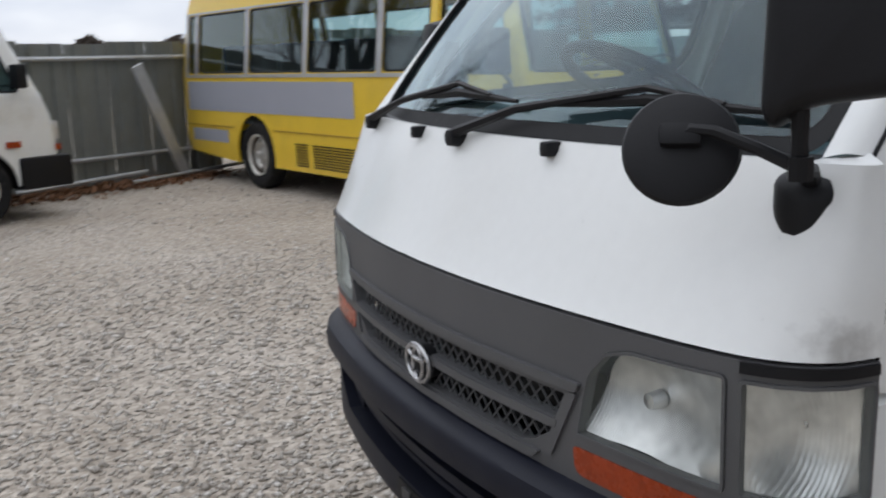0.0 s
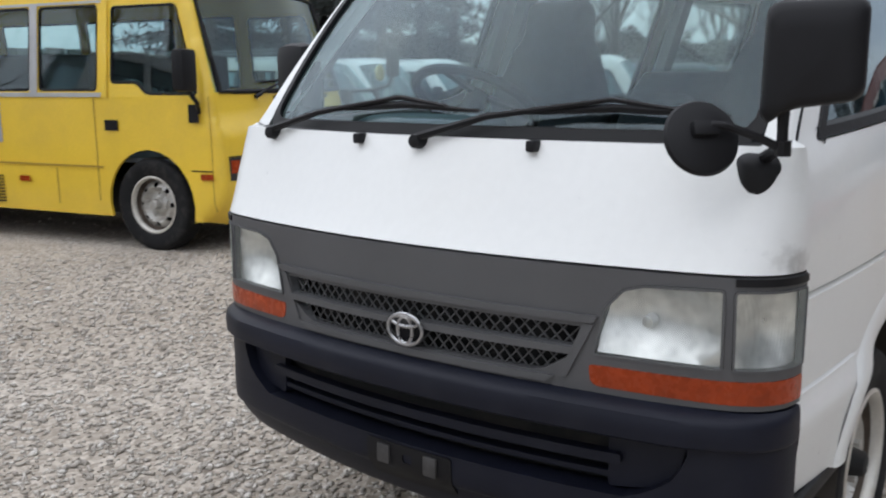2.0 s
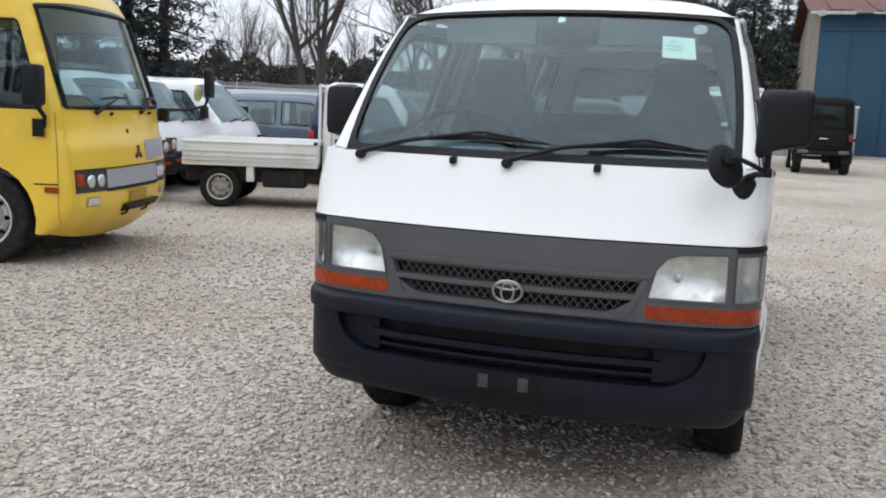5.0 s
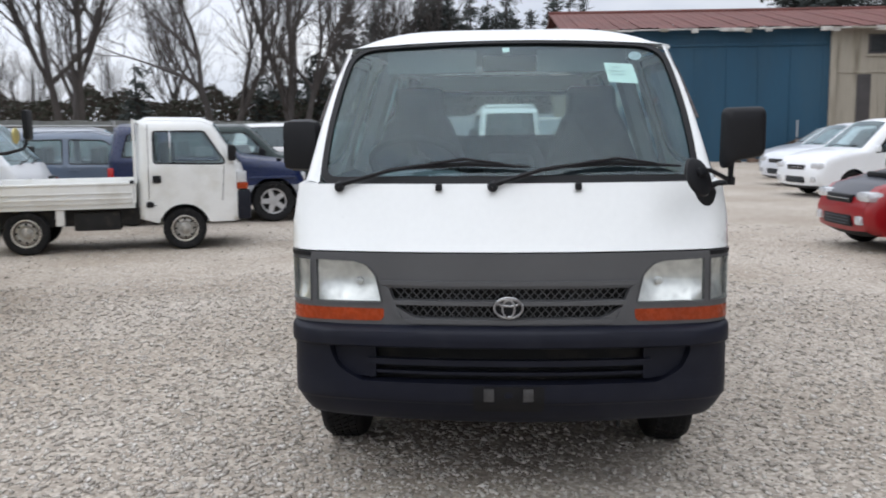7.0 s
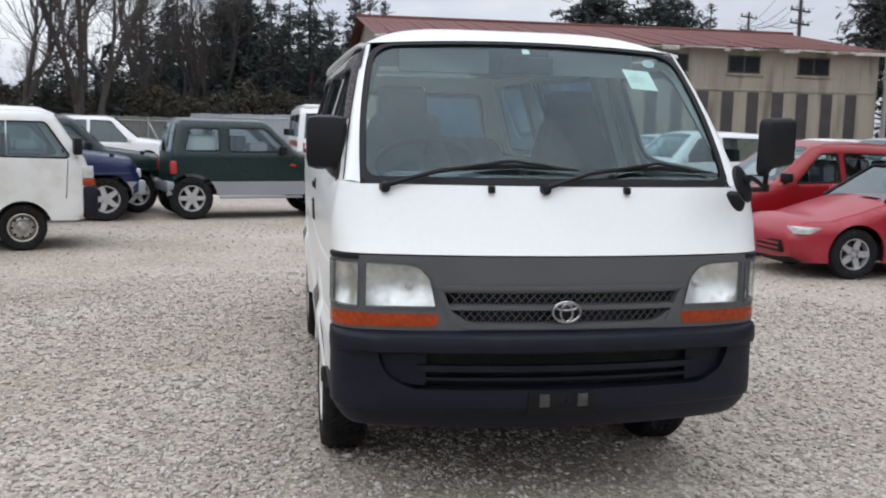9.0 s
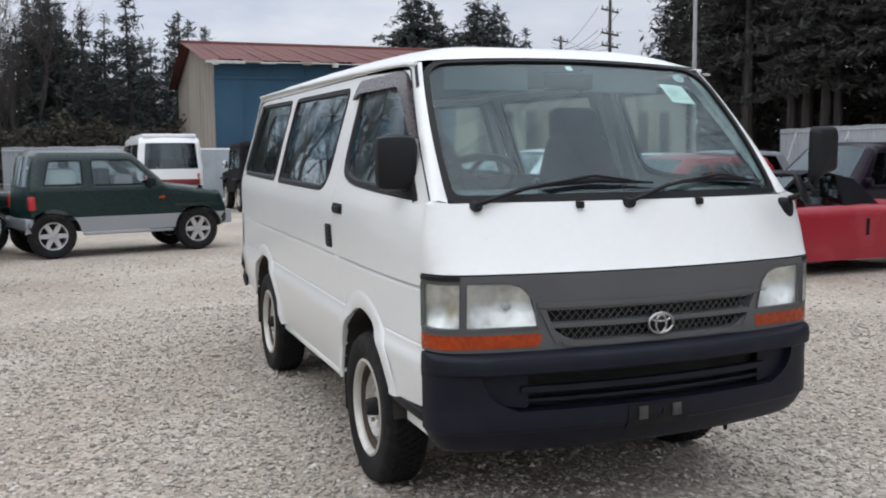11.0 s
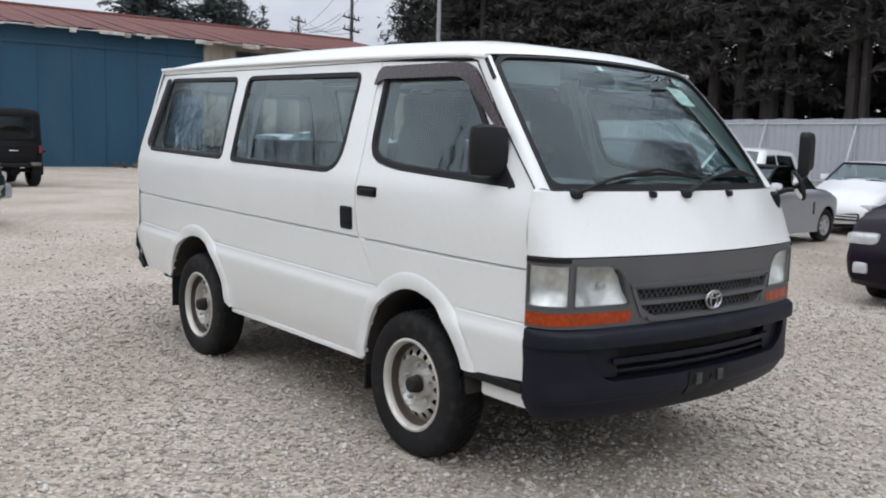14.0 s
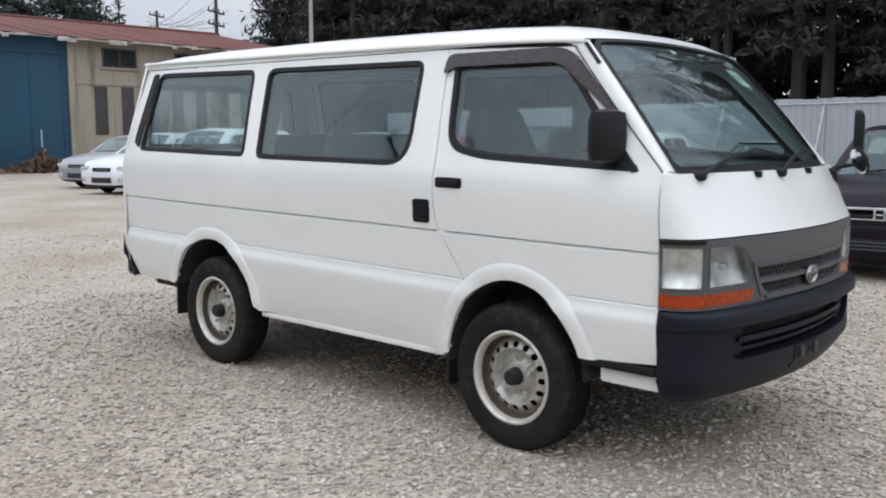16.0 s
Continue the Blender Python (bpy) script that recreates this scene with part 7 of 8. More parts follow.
left = fence("fence_left", "weathered grey-green ribbed sheet fence with braces", (-14.0, 2.9), (2.6, 11.15), 1.70, fence_grey, 0.55, 30.0, -1)
fence("fence_left_far", "weathered grey sheet fence behind the bus", (2.65, 11.2), (20, 19.5), 1.9, fence_grey, 0.55, 3.4, -1)
fence("fence_back", "pale grey sheet fence across the back of the yard", (20.2, 19.4), (47, 6.0), 1.9, fence_grey, 0.60, 5.0, -1)
fence("fence_back_middle", "pale grey sheet fence across the back of the yard", (47, 5.8), (42.5, -3.0), 2.15, fence_white, 0.60, 5.0, -1)
fence("fence_right", "pale blue-grey sheet fence along the wood", (38.0, -33.5), (-14.0, -27.0), 2.75, fence_white, 0.55, 4.2, -1)
fence("fence_front", "weathered sheet fence behind the walker", (-14.0, -26.8), (-14.2, 2.7), 2.0, fence_grey, 0.60, 5.0, -1)
# wide plank leaning on the left fence, pipes and leaves at its foot
tagged(box("leaning_plank", -0.075, 0.075, -0.02, 0.02, 0.0, 1.55, galvanised, None, bevel=0.008, m=Matrix.Translation((1.63, 10.32, 0.0)) @ Matrix.Rotation(math.atan2(8.25, 16.6), 4, "Z") @ Matrix.Rotation(radians(-23), 4, "Y")), "grey metal plank leaning against the fence", "plank")
for p, q in (((-0.4, 9.35, 0.10), (1.1, 10.05, 0.16)), ((0.9, 9.85, 0.06), (2.6, 10.75, 0.12))):
    tagged(tube("scaffold_pipe", [p, q], 0.025, galvanised), "galvanised pipe lying along the fence foot", "pipe", "pipes by the fence")
rng = np.random.default_rng(5)
lv, lf = [], []
for k in range(1500):
    t = rng.random()
    c = np.array([-0.6 + 2.6 * t + rng.normal(0, 0.25), 9.25 + 1.3 * t + rng.normal(0, 0.22), 0.01 + 0.05 * rng.random()])
    u, w = rng.normal(0, 1, 3), rng.normal(0, 1, 3)
    u[2] *= 0.4
    w[2] *= 0.4
    u, w = u / np.linalg.norm(u) * 0.045, w / np.linalg.norm(w) * 0.03
    i = len(lv)
    lv += [c - u, c + w, c + u, c - w]
    lf.append((i, i + 1, i + 2, i + 3))
tagged(from_lists("dry_leaves", lv, lf, mat("dry_leaf", (0.16, 0.075, 0.035), 0.85, var=0.4, scale=12)), "brown dry leaves along the fence", "leaves", kind="stuff")

# ==== shed ====
shed_blue = mat("shed_blue", (0.009, 0.058, 0.105), 0.6, var=0.16, scale=0.5, fine=6, stain=(0.03, 0.075, 0.11), amount=0.5, stretch=(1, 1, 0.35))
shed_beige = mat("shed_beige", (0.32, 0.288, 0.235), 0.85, var=0.16, scale=0.9, fine=8, stain=(0.12, 0.10, 0.07), amount=0.8, stretch=(1, 1, 0.16))
shed_grey = mat("shed_grey", (0.27, 0.24, 0.20), 0.85, var=0.16, scale=0.9, fine=8, stain=(0.14, 0.12, 0.10), amount=0.7, stretch=(1, 1, 0.2))
rust_roof = mat("rust_roof", (0.125, 0.040, 0.032), 0.75, var=0.22, scale=0.7, fine=10, stain=(0.12, 0.05, 0.04), amount=0.6)
eave_white = mat("eave_white", (0.50, 0.48, 0.45), 0.8, var=0.3, scale=1.5, stain=(0.2, 0.16, 0.13), amount=0.7)
dark_pane = mat("dark_pane", (0.018, 0.020, 0.022), 0.25, var=0.3, scale=2)
batten = mat("batten_dark", (0.055, 0.050, 0.050), 0.75, var=0.25, scale=2)
SX, SY0, SYE, SY1, SZ = 36.0, -3.05, -13.58, -25.85, 5.45
shed = thing("shed", "long shed, blue doors, beige siding and rusty roof", "building")
box("wall", SX, SX + 0.25, SYE, SY0, 0, SZ, shed_blue, shed, "blue painted sheet wall", bevel=0)
box("wall", SX, SX + 0.25, SY1, SYE - 0.02, 0, SZ, shed_beige, shed, "stained beige board wall", bevel=0)
gable = [(SX + 0.1, SZ), (SX + 8.2, 7.05), (SX + 16, SZ), (SX + 16, 0), (SX + 0.1, 0)]
for y, mt in ((SY0, shed_grey), (SY1 + 0.05, shed_beige)):
    vs = [(x, yy, z) for yy in (y, y - 0.2) for x, z in gable]
    from_lists("gable_wall", vs, [(0, 1, 2, 3, 4), (9, 8, 7, 6, 5)] + [(i, (i + 1) % 5, 5 + (i + 1) % 5, 5 + i) for i in range(5)], mt, shed, smooth=0)
box("back_wall", SX + 15.8, SX + 16, SY1, SY0, 0, SZ, shed_grey, shed, bevel=0)
# ribbed roof sheets
for side, x0, x1 in ((1, SX - 0.55, SX + 8.2), (-1, SX + 16.5, SX + 8.2)):
    for k in range(29):
        y = SY0 + 0.5 - 0.81 * k
        z0, z1 = SZ - 0.02 + 0.03 * math.sin(k * 2.1), 7.10
        prof = [(0, 0), (0.07, 0.03), (0.14, 0), (0.30, 0), (0.37, 0.03), (0.44, 0), (0.60, 0), (0.67, 0.03), (0.74, 0), (0.80, 0)]
        vs = [(x, y - q, z + h) for x, z in ((x0, z0), (x1, z1)) for q, h in prof]
        n = len(prof)
        from_lists("roof_sheet", vs, [(i, i + 1, n + i + 1, n + i) for i in range(n - 1)], rust_roof, shed, smooth=0)
tube("ridge_cap", [(SX + 8.2, SY0 + 0.5, 7.12), (SX + 8.2, SY1 - 0.4, 7.12)], 0.12, rust_roof, shed)
rng = np.random.default_rng(11)
y = SY0 + 0.4
while y > SY1 - 0.2:
    w = 0.25 + 0.9 * rng.random() ** 2
    drop = 0.03 + 0.15 * rng.random() ** 1.5
    box("eave_board", SX - 0.60, SX - 0.50, y - w, y, SZ - 0.06 - drop, SZ - 0.02 - 0.05 * rng.random(), eave_white if rng.random() < 0.66 else shed_grey, shed, bevel=0.02)
    y -= w * 0.98
# seams of the blue doors, boards and openings of the beige part
for k in range(8):
    yy = SY0 - 1.3 * (k + 0.9)
    box("door_seam", SX - 0.03, SX, yy, yy + 0.05, 0.05, SZ - 0.25, shed_blue, shed, bevel=0.008)
box("door_rail", SX - 0.06, SX, SYE + 0.1, SY0 - 0.1, 4.72, 4.84, shed_blue, shed, bevel=0.02)
box("door_pull", SX - 0.05, SX, SYE + 1.2, SYE + 1.26, 1.0, 1.7, galvanised, shed, bevel=0.01)
for k in range(13):
    yy = SYE - 0.05 - 0.95 * k
    box("cover_strip", SX - 0.022, SX, yy - 0.06, yy, 0.0, SZ - 0.2, shed_beige, shed, bevel=0.006)
box("string_course", SX - 0.05, SX, SY1, SYE - 0.1, 3.58, 3.68, shed_beige, shed, bevel=0.01)
for yc in (-15.85, -19.28, -22.67):
    win = box("window", SX - 0.05, SX + 0.02, yc - 0.78, yc + 0.78, 4.34, 5.13, batten, shed, "dark two-pane upper window", bevel=0.01)
    for s in (-1, 1):
        box("pane", SX - 0.056, SX - 0.046, yc + s * 0.375 - 0.33, yc + s * 0.375 + 0.33, 4.41, 5.06, dark_pane, win, bevel=0)
    box("window_sill", SX - 0.10, SX, yc - 0.88, yc + 0.88, 4.25, 4.33, shed_beige, win, bevel=0.01)
for k in range(9):
    yc = -14.95 - 1.21 * k
    box("dark_board", SX - 0.04, SX - 0.024, yc - 0.28, yc + 0.28, 1.50, 3.52, batten, shed, "dark upright board", bevel=0.006)
box("post", SX - 0.12, SX, SYE - 0.22, SYE + 0.02, 0, SZ, shed_beige, shed, bevel=0.02)
rubble = rng
rv, rf = [], []
for k in range(160):
    c = np.array([SX - 0.5 - abs(rubble.normal(0, 0.35)), SYE + 1.6 + rubble.normal(0, 0.9), 0.0])
    c[2] = max(0.05, 0.8 - abs(c[1] - SYE - 1.6) * 0.6) * rubble.random()
    e = rubble.normal(0, 1, (3, 3)) * 0.14
    i = len(rv)
    rv += [c + e[0], c + e[1], c + e[2], c - e[0] * 0.8]
    rf += [(i, i + 1, i + 2), (i, i + 2, i + 3), (i, i + 3, i + 1), (i + 1, i + 3, i + 2)]
tagged(from_lists("brush_heap", rv, rf, mat("brush_brown", (0.13, 0.085, 0.06), 0.9, var=0.4)), "heap of brown brush against the shed", "brush heap", kind="stuff")

# ==== poles and wires ====
conc = mat("pole_grey", (0.33, 0.33, 0.33), 0.7, var=0.12, scale=2)
pole = thing("street_pole", "slim grey steel pole beside the shed", "pole", pose(36.6, -26.8, 0))
tube("shaft", [(0, 0, 0), (0, 0, 11.5)], [0.14, 0.09], conc, pole)


def utility_pole(x, y, h, arms, group):
    m = thing("utility_pole", "concrete utility pole with crossarms and insulators", "utility pole", pose(x, y, 0, 0, 0, 30), group)
    tube("shaft", [(0, 0, 0), (0, 0, h)], [0.17, 0.10], batten, m)
    for z in arms:
        box("crossarm", -0.06, 0.06, -1.1, 1.1, z - 0.05, z + 0.05, batten, m, bevel=0.01)
        for yy in (-1.0, -0.4, 0.4, 1.0):
            tube("insulator", [(0, yy, z + 0.04), (0, yy, z + 0.26)], [0.05, 0.035], batten, m, sides=6)
    return m


utility_pole(51.0, -30.6, 11.6, (10.9, 9.4, 8.6), "utility poles")
utility_pole(66.0, -35.0, 11.3, (10.9, 9.9), "utility poles")
utility_pole(80.0, -37.5, 11.0, (10.4, 9.2), "utility poles")
for k, z in enumerate((10.9, 9.4, 8.6)):
    for dy in (-0.9, 0.9):
        pts = [Vector((51.0, -30.6 + dy, z + 0.2)).lerp(Vector((66.0, -35.0 + dy, 10.0 + 0.4 * k)), t) - Vector((0, 0, 0.6 * math.sin(math.pi * t))) for t in np.linspace(0, 1, 9)]
        tagged(tube("power_line", pts, 0.016, batten, sides=4), "thin dark overhead power line", "cable", "power lines")

# ==== trees ====
bark = mat("bark", (0.070, 0.061, 0.057), 0.9, var=0.3, scale=5, fine=40, bump=0.4, stretch=(1, 1, 0.3))
bark_dark = mat("bark_dark", (0.040, 0.034, 0.031), 0.9, var=0.3, scale=5, fine=40, bump=0.4, stretch=(1, 1, 0.3))
needle = mat("needle", (0.036, 0.046, 0.043), 0.8, var=0.45, scale=0.8, fine=6)
needle_dark = mat("needle_dark", (0.032, 0.032, 0.029), 0.9, var=0.45, scale=0.8, fine=6)
brown_leaf = mat("brown_leaf", (0.045, 0.033, 0.024), 0.85, var=0.4, scale=1.0, fine=8)
olive_leaf = mat("olive_leaf", (0.030, 0.036, 0.020), 0.85, var=0.4, scale=1.0, fine=8)


def quad_cloud(centres, size, rng, flat=0.5, thin=0.55):
    """One ragged four-sided leaf clump for each centre."""
    c = np.asarray(centres, float)
    n = len(c)
    u, w = rng.normal(0, 1, (n, 3)), rng.normal(0, 1, (n, 3))
    u[:, 2] *= flat
    w[:, 2] *= flat
    s = size * (0.6 + 0.8 * rng.random((n, 1)))
    u = u / np.linalg.norm(u, axis=1)[:, None] * s
    w = w / np.linalg.norm(w, axis=1)[:, None] * s * thin
    verts = np.stack([c - u, c + w * 0.9 - u * 0.1, c + u, c - w + u * 0.15], 1).reshape(-1, 3)
    faces = np.arange(4 * n).reshape(-1, 4)
    return verts.tolist(), faces.tolist()


def conifer(label, h, r, seed, leaf=needle, bare=0.12, dense=1.0, category="conifer", group="conifers", clump=0.34):
    rng = np.random.default_rng(seed)
    t = thing("conifer", label, "tree", group=group)
    pts = [(0.12 * math.sin(3 * k / 8 + seed), 0.10 * math.cos(2 * k / 8 + seed), h * k / 8) for k in range(9)]
    tube("trunk", pts, [0.24 * (1 - k / 8.6) * (h / 12) ** 0.35 + 0.02 for k in range(9)], bark_dark, t, sides=7)
    cs, bv, bf = [], [], []
    levels = int(h * 2.1)
    for i in range(levels):
        q = bare + (1 - bare) * (i + rng.random()) / levels
        z = q * h
        rad = r * (1 - (q - bare) / (1 - bare)) ** 0.75 * (0.65 + 0.5 * rng.random()) + 0.15
        for k in range(int((4 + 4 * (1 - q)) * dense)):
            a = rng.random() * 2 * math.pi
            ln = rad * (0.55 + 0.55 * rng.random())
            tip = np.array([math.cos(a) * ln, math.sin(a) * ln, z - 0.28 * ln + 0.25 * rng.random()])
            if ln > 1.5:
                v, f = tube_lists([(0, 0, z), tuple(tip)], [0.035, 0.008], 3, False)
                bf += [tuple(j + len(bv) for j in g) for g in f]
                bv += v
            m = max(3, int(ln * 5.6 * dense))
            for j in range(m):
                s = 0.25 + 0.75 * (j + rng.random()) / m
                cs.append(np.array([0, 0, z]) * (1 - s) + tip * s + rng.normal(0, 0.13, 3))
    v, f = quad_cloud(cs, clump, rng, 0.7, 0.26)
    from_lists("crown", v, f, leaf, t, smooth=0)
    if bv:
        boughs = from_lists("branch_work", bv, bf, bark_dark, t, smooth=0)
        boughs["kind"] = "stuff"
    return t


def bare_tree(label, h, seed, stems=1, spread=0.5, group="bare trees", depth=5):
    rng = np.random.default_rng(seed)
    t = thing("bare_tree", label, "tree", group=group)
    for s in range(stems):
        V, F = [], []

        def limb(p, d, ln, r, level):
            pts, q = [p], p.copy()
            dd = d.copy()
            steps = 4 if level < 3 else 2
            for k in range(steps):
                dd = dd + Vector(rng.normal(0, 0.40 / steps, 3)) + Vector((0, 0, 0.28 / steps))
                dd.normalize()
                q = q + dd * (ln / steps)
                pts.append(q.copy())
            v, f = tube_lists(pts, [r * (1 - 0.52 * k / steps) for k in range(steps + 1)], 6 if level < 2 else (4 if level < 4 else 3), False)
            F.extend(tuple(i + len(V) for i in g) for g in f)
            V.extend(v)
            if level >= depth:
                return
            for k in range(3 if level < 3 else 2 + int(rng.random() * 2)):
                base = pts[1 + int(rng.integers(0, steps))] if level else pts[2 + int(rng.integers(0, 3))]
                side = Vector(rng.normal(0, 1, 3))
                nd = (dd * (1.0 - spread * 0.4) + side * spread * 0.62 + Vector((0, 0, 0.25))).normalized()
                limb(base.copy(), nd, ln * (0.58 + 0.22 * rng.random()), r * 0.50, level + 1)
            limb(pts[-1].copy(), dd, ln * 0.70, r * 0.52, level + 1)

        a = 2 * math.pi * s / max(1, stems)
        off = 0.35 if stems > 1 else 0.0
        limb(Vector((off * math.cos(a), off * math.sin(a), -0.1)), Vector((0.16 * math.cos(a) * (stems > 1), 0.16 * math.sin(a) * (stems > 1), 1)).normalized(), h * 0.34, 0.235 * h / 12 * (0.8 if stems > 1 else 1), 0)
        from_lists("stem", V, F, bark, t, smooth=60)
    return t


cons = [conifer("tall dark green conifer with drooping branches", 12.5, 3.3, 3, needle, 0.06, 1.7, clump=0.26), conifer("tall dark green conifer with ragged crown", 14.0, 3.9, 8, needle, 0.08, 1.6, clump=0.27), conifer("dark conifer of the wood beyond the fence", 19.0, 3.3, 21, needle_dark, 0.24, 1.7, clump=0.25), conifer("dark conifer of the wood, bare low trunk", 21.0, 3.4, 34, needle_dark, 0.34, 1.6, clump=0.25), conifer("small dark round-topped evergreen", 5.2, 1.9, 55, needle, 0.02, 1.3), conifer("broad dark evergreen standing behind the shed", 14.6, 6.2, 61, needle, 0.30, 1.9, clump=0.30), conifer("tall pine of the wood with a long bare trunk", 21.0, 2.8, 71, needle_dark, 0.52, 1.5, clump=0.26), conifer("dark conifer beside the yard, feathery crown", 15.0, 3.0, 91, needle, 0.08, 1.9, clump=0.19)]
bares = [bare_tree("leafless tree with several upright stems", 15.0, 4, 3, 0.60, depth=5), bare_tree("leafless tall tree with fine twigs", 16.0, 9, 2, 0.66, depth=5), bare_tree("slender leafless tree with thin twigs", 12.0, 14, 1, 0.62)]
used = set()


def plant(proto, x, y, scale=1.0, yaw=0.0):
    m = pose(x, y, 0, 0, 0, yaw) @ Matrix.Scale(scale, 4)
    if proto.name not in used:
        used.add(proto.name)
        proto.matrix_basis = m
        return proto
    o = copy_thing(proto, Matrix.Identity(4))
    o.matrix_basis = m
    return o


def polar(eye, az, dist):
    return eye[0] + dist * math.cos(radians(az)), eye[1] + dist * math.sin(radians(az))


HUB = (-3.2, 0.8)
rng = np.random.default_rng(77)
# wood on the right, behind the pale fence
for k in range(24):
    plant(cons[2 + k % 2], 46.5 - 2.6 * k + rng.normal(0, 0.7), -36.0 - 1.0 * rng.random() + 0.06 * k * 2.6, 0.85 + 0.3 * rng.random(), 360 * rng.random())
for k in range(20):
    plant(cons[3 - k % 2], 60.0 - 3.7 * k + rng.normal(0, 0.9), -40.5 - 2 * rng.random(), 0.95 + 0.3 * rng.random(), 360 * rng.random())
for k in range(9):
    plant(cons[2 + k % 2], 62.0 - 8.2 * k + rng.normal(0, 0.9), -46.5 - 3 * rng.random(), 1.0 + 0.35 * rng.random(), 360 * rng.random())
for k in range(16):
    plant(cons[6], 44.0 - 3.7 * k + rng.normal(0, 0.8), -35.2 - 1.5 * rng.random() + 0.13 * k, 0.85 + 0.3 * rng.random(), 360 * rng.random())
# conifers beyond the shed and behind the yard
for az, dist, s, p in ((-18.3, 74, 1.0, 5), (-19.4, 75, 0.94, 5), (-22.3, 75, 0.97, 5), (-23.4, 76, 0.93, 5), (-21.1, 76, 0.92, 0), (-25.2, 77, 0.95, 0), (-9.0, 92, 0.85, 0), (-2.5, 90, 0.90, 1), (-37.5, 62, 0.95, 3)):
    x, y = polar(HUB, az, dist)
    plant(cons[p], x, y, s, 360 * rng.random())
for k in range(40):
    x, y = polar(HUB, -6.5 + 0.50 * k + rng.normal(0, 0.2), 63 + 10 * rng.random())
    plant(cons[k % 2], x, y, (0.60 + 0.30 * rng.random()) if k < 31 else 0.44, 360 * rng.random())
for k in range(8):
    x, y = polar(HUB, 34.6 + 2.1 * k + rng.normal(0, 0.25), 36 + 5 * rng.random())
    plant(cons[7], x, y, 0.95 + 0.25 * rng.random(), 360 * rng.random())
x, y = polar(HUB, 32.8, 38)
plant(cons[7], x, y, 0.90, 140)
for az, dist, s in ((20.6, 50, 0.95), (13.6, 52, 0.85), (10.2, 52, 1.1), (12.6, 53, 0.8), (30.0, 47, 0.8)):
    x, y = polar(HUB, az, dist)
    plant(cons[4], x, y, s, 360 * rng.random())
for k in range(6):
    x, y = polar(HUB, -1.0 + 0.95 * k + rng.normal(0, 0.2), 57 + 4 * rng.random())
    plant(cons[1 - k % 2], x, y, 0.66 + 0.30 * rng.random(), 360 * rng.random())
# leafless trees
for az, dist, s, p in ((24.3, 46, 1.0, 0), (15.9, 50, 0.98, 1), (11.4, 50, 1.0, 0), (29.0, 60, 0.5, 1), (28.0, 62, 0.45, 2), (21.8, 64, 0.7, 2), (18.6, 62, 0.72, 1), (8.6, 56, 0.75, 2), (6.8, 58, 0.85, 1), (4.4, 57, 0.75, 0), (1.6, 60, 0.7, 2), (26.6, 68, 0.5, 0), (13.4, 66, 0.8, 2)):
    x, y = polar(HUB, az, dist)
    plant(bares[p], x, y, s, 360 * rng.random())
# trees behind the walker, mirrored in the panes
for x, y, s, p in ((-16.5, 12.0, 0.9, 0), (-19.0, 18.5, 1.0, 1), (-9.0, 19.0, 0.9, 2), (-23.0, 6.0, 0.95, 0), (-3.0, 24.0, 0.9, 1), (-24, -3, 0.9, 1), (-15, 26, 1.0, 0), (1.2, -14.5, 1.0, 1), (-2.8, -13.5, 0.95, 0), (-6.5, -16.5, 1.0, 1)):
    plant(bares[p], x, y, s, 360 * rng.random())
# undergrowth along the back of the yard
cs, cs2 = [], []
for k in range(54000):
    az = -7 + 52 * rng.random()
    x, y = polar(HUB, az, 51 + 12 * rng.random())
    top = 2.9 + 1.1 * (0.5 + 0.5 * math.sin(az * 0.9)) * (0.6 + 0.4 * math.sin(az * 2.7 + 1))
    (cs if rng.random() < 0.6 else cs2).append((x, y, top * rng.random() ** 0.5 + 0.2))
for c, mt, lb in ((cs, brown_leaf, "brown leafless undergrowth behind the fence"), (cs2, olive_leaf, "olive evergreen undergrowth behind the fence")):
    v, f = quad_cloud(c, 0.14, rng, 0.9)
    tagged(from_lists("undergrowth", v, f, mt, smooth=0), lb, "bushes", kind="stuff")
cs = []
for k in range(40000):
    x = 60 - 76 * rng.random()
    cs.append((x, -38 - 10 * rng.random(), 12.0 * rng.random() ** 1.5))
for k in range(26000):
    cs.append((60 - 76 * rng.random(), -40 - 9 * rng.random(), 5 + 12.5 * rng.random()))
v, f = quad_cloud(cs, 0.36, rng, 0.9, 0.3)
tagged(from_lists("undergrowth", v, f, needle_dark, smooth=0), "dark undergrowth in the wood", "bushes", kind="stuff")
cs = [(64 - 84 * rng.random(), -47 - 3 * rng.random(), 7.0 * rng.random() ** 1.2) for k in range(16000)]
v, f = quad_cloud(cs, 0.55, rng, 0.9, 0.6)
tagged(from_lists("undergrowth", v, f, needle_dark, smooth=0), "dark thicket at the back of the wood", "bushes", kind="stuff")
cs = []
for k in range(7000):
    az = 76 + 14 * rng.random()
    x, y = polar((-0.8, -1.6), az, 34 + 6 * rng.random())
    cs.append((x, y, (2.0 + 0.5 * math.sin(az * 1.3)) * rng.random() ** 0.5))
v, f = quad_cloud(cs, 0.16, rng, 0.9)
tagged(from_lists("undergrowth", v, f, brown_leaf, smooth=0), "distant brown bushes beyond the left fence", "bushes", kind="stuff")


# ==== loose stones on the ground ====
rng = np.random.default_rng(3)


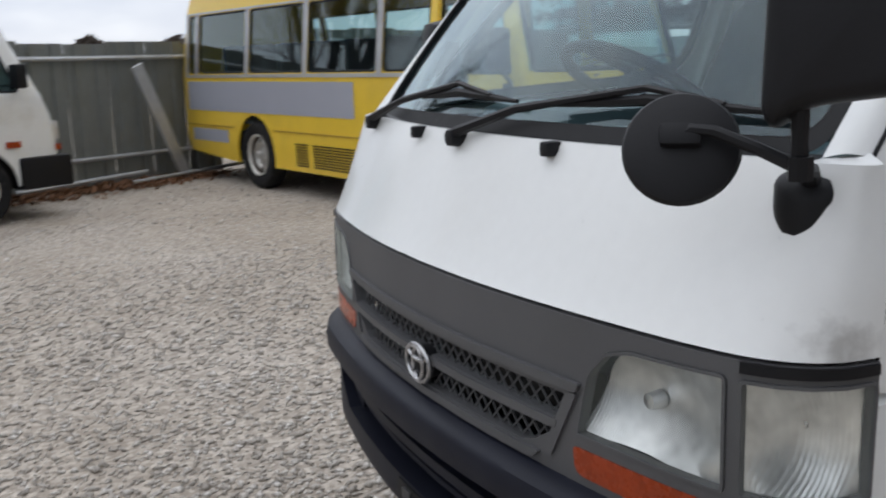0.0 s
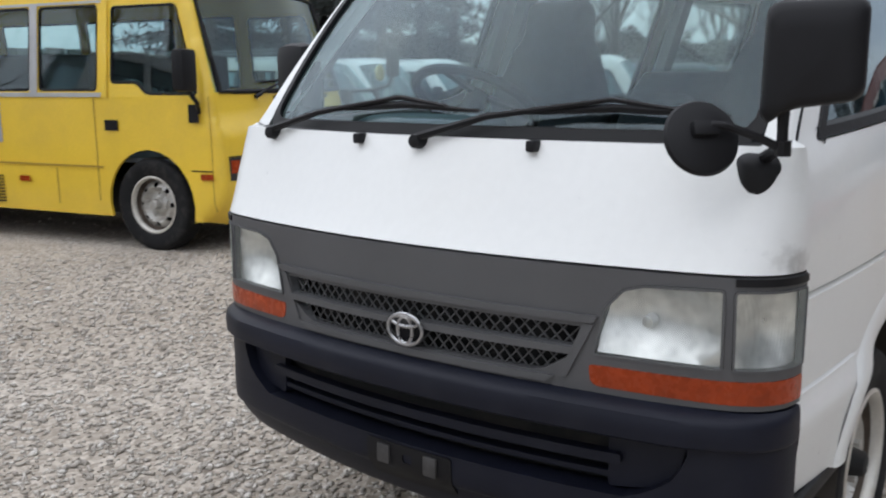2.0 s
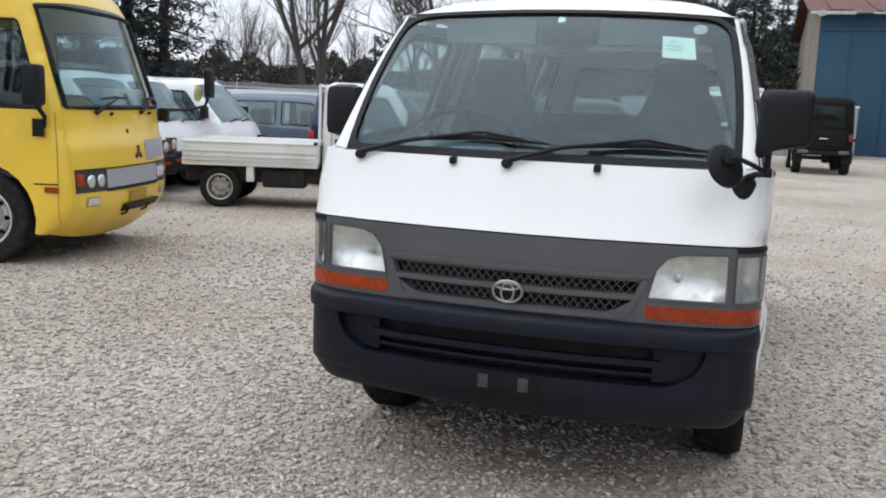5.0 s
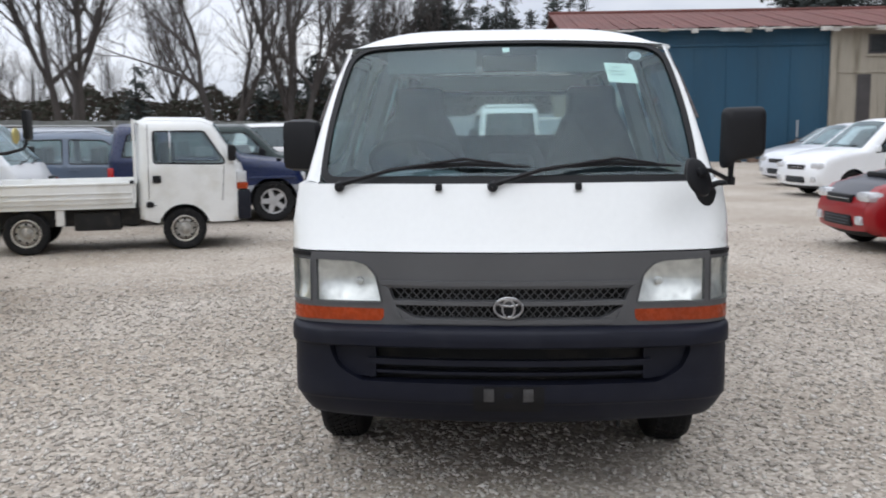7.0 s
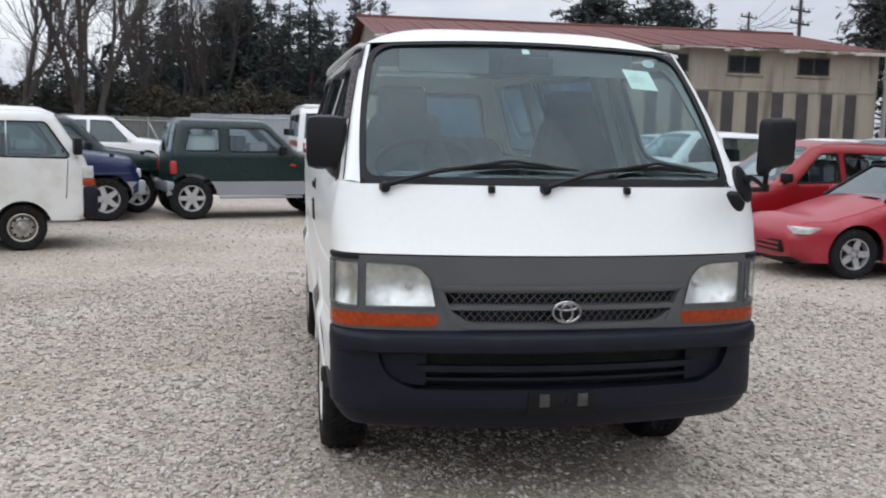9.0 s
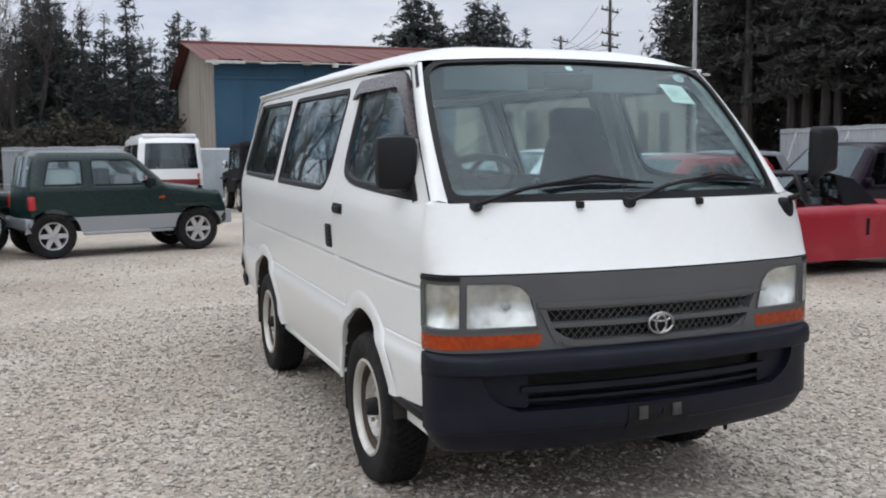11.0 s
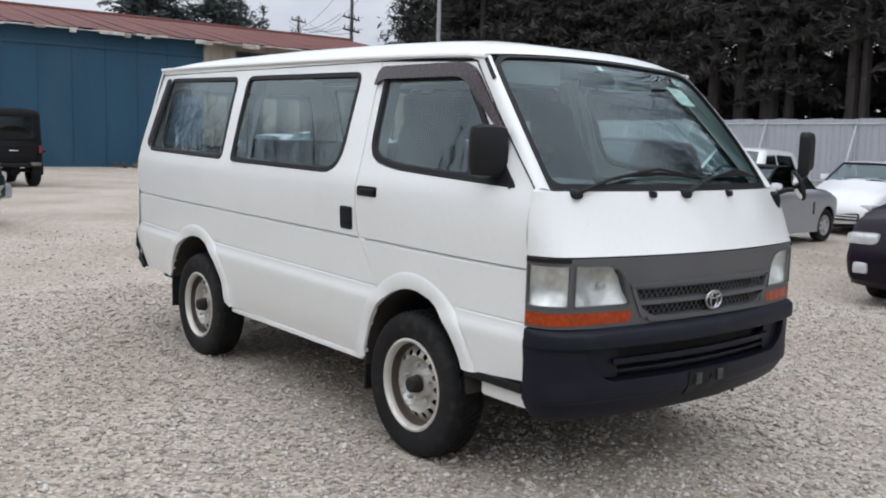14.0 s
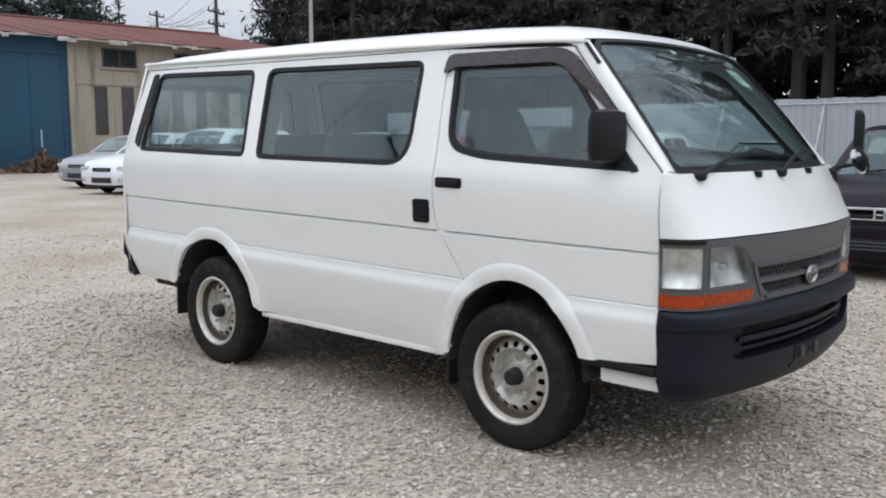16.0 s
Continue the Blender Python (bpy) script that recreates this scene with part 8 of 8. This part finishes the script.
def stones(count, region, size, name, label):
    """Loose angular stones, joined: each a squashed, knocked-about octahedron."""
    cx, cy, reach = region
    way, far = rng.uniform(0, 2 * np.pi, count), reach * rng.random(count) ** 0.72
    px, py = cx + far * np.cos(way), cy + far * np.sin(way)
    s = size * (0.55 + 0.9 * rng.random(count) ** 2)
    base = np.array([(1, 0, 0), (0, 1, 0), (-1, 0, 0), (0, -1, 0), (0, 0, 1), (0, 0, -0.6)], float)
    v = base[None] * (0.7 + 0.6 * rng.random((count, 6, 1))) + rng.normal(0, 0.16, (count, 6, 3))
    v *= s[:, None, None] * np.stack([0.8 + 0.6 * rng.random(count), 0.6 + 0.4 * rng.random(count), 0.45 + 0.3 * rng.random(count)], 1)[:, None, :]
    a = rng.uniform(0, 2 * np.pi, count)
    c, sn = np.cos(a)[:, None], np.sin(a)[:, None]
    vx, vy = v[..., 0] * c - v[..., 1] * sn, v[..., 0] * sn + v[..., 1] * c
    lift = s * 0.22 + np.array([swell(x, y) for x, y in zip(px, py)])
    v = np.stack([vx + px[:, None], vy + py[:, None], v[..., 2] + lift[:, None]], -1).reshape(-1, 3)
    tri = np.array([(0, 1, 4), (1, 2, 4), (2, 3, 4), (3, 0, 4), (1, 0, 5), (2, 1, 5), (3, 2, 5), (0, 3, 5)])
    f = (tri[None] + 6 * np.arange(count)[:, None, None]).reshape(-1, 3)
    me = bpy.data.meshes.new(name)
    me.vertices.add(len(v))
    me.vertices.foreach_set("co", v.ravel())
    me.loops.add(f.size)
    me.loops.foreach_set("vertex_index", f.ravel())
    me.polygons.add(len(f))
    me.polygons.foreach_set("loop_start", np.arange(0, f.size, 3))
    me.update(calc_edges=True)
    ob = mesh_object(name, me, stone_mat, None, smooth=0)
    return tagged(ob, label, "gravel", kind="stuff")


stone_mat = bpy.data.materials.new("loose_stone")
stone_mat.use_nodes = True
sn_, sl_ = stone_mat.node_tree.nodes, stone_mat.node_tree.links
sg = sn_.new("ShaderNodeNewGeometry")
sramp = sn_.new("ShaderNodeValToRGB")
se = sramp.color_ramp.elements
se[0].position, se[0].color = 0.0, (0.30, 0.270, 0.232, 1)
se[1].position, se[1].color = 1.0, (0.67, 0.635, 0.585, 1)
sm = se.new(0.6)
sm.color = (0.455, 0.415, 0.365, 1)
sl_.new(sg.outputs["Random Per Island"], sramp.inputs[0])
sl_.new(sramp.outputs[0], sn_["Principled BSDF"].inputs["Base Color"])
sn_["Principled BSDF"].inputs["Roughness"].default_value = 0.9
stones(78000, (-0.3, 0.9, 6.5), 0.0125, "gravel_stones", "loose crushed stones on the yard")
stones(20000, (0.6, 0.4, 11.0), 0.017, "gravel_stones", "loose crushed stones on the yard")
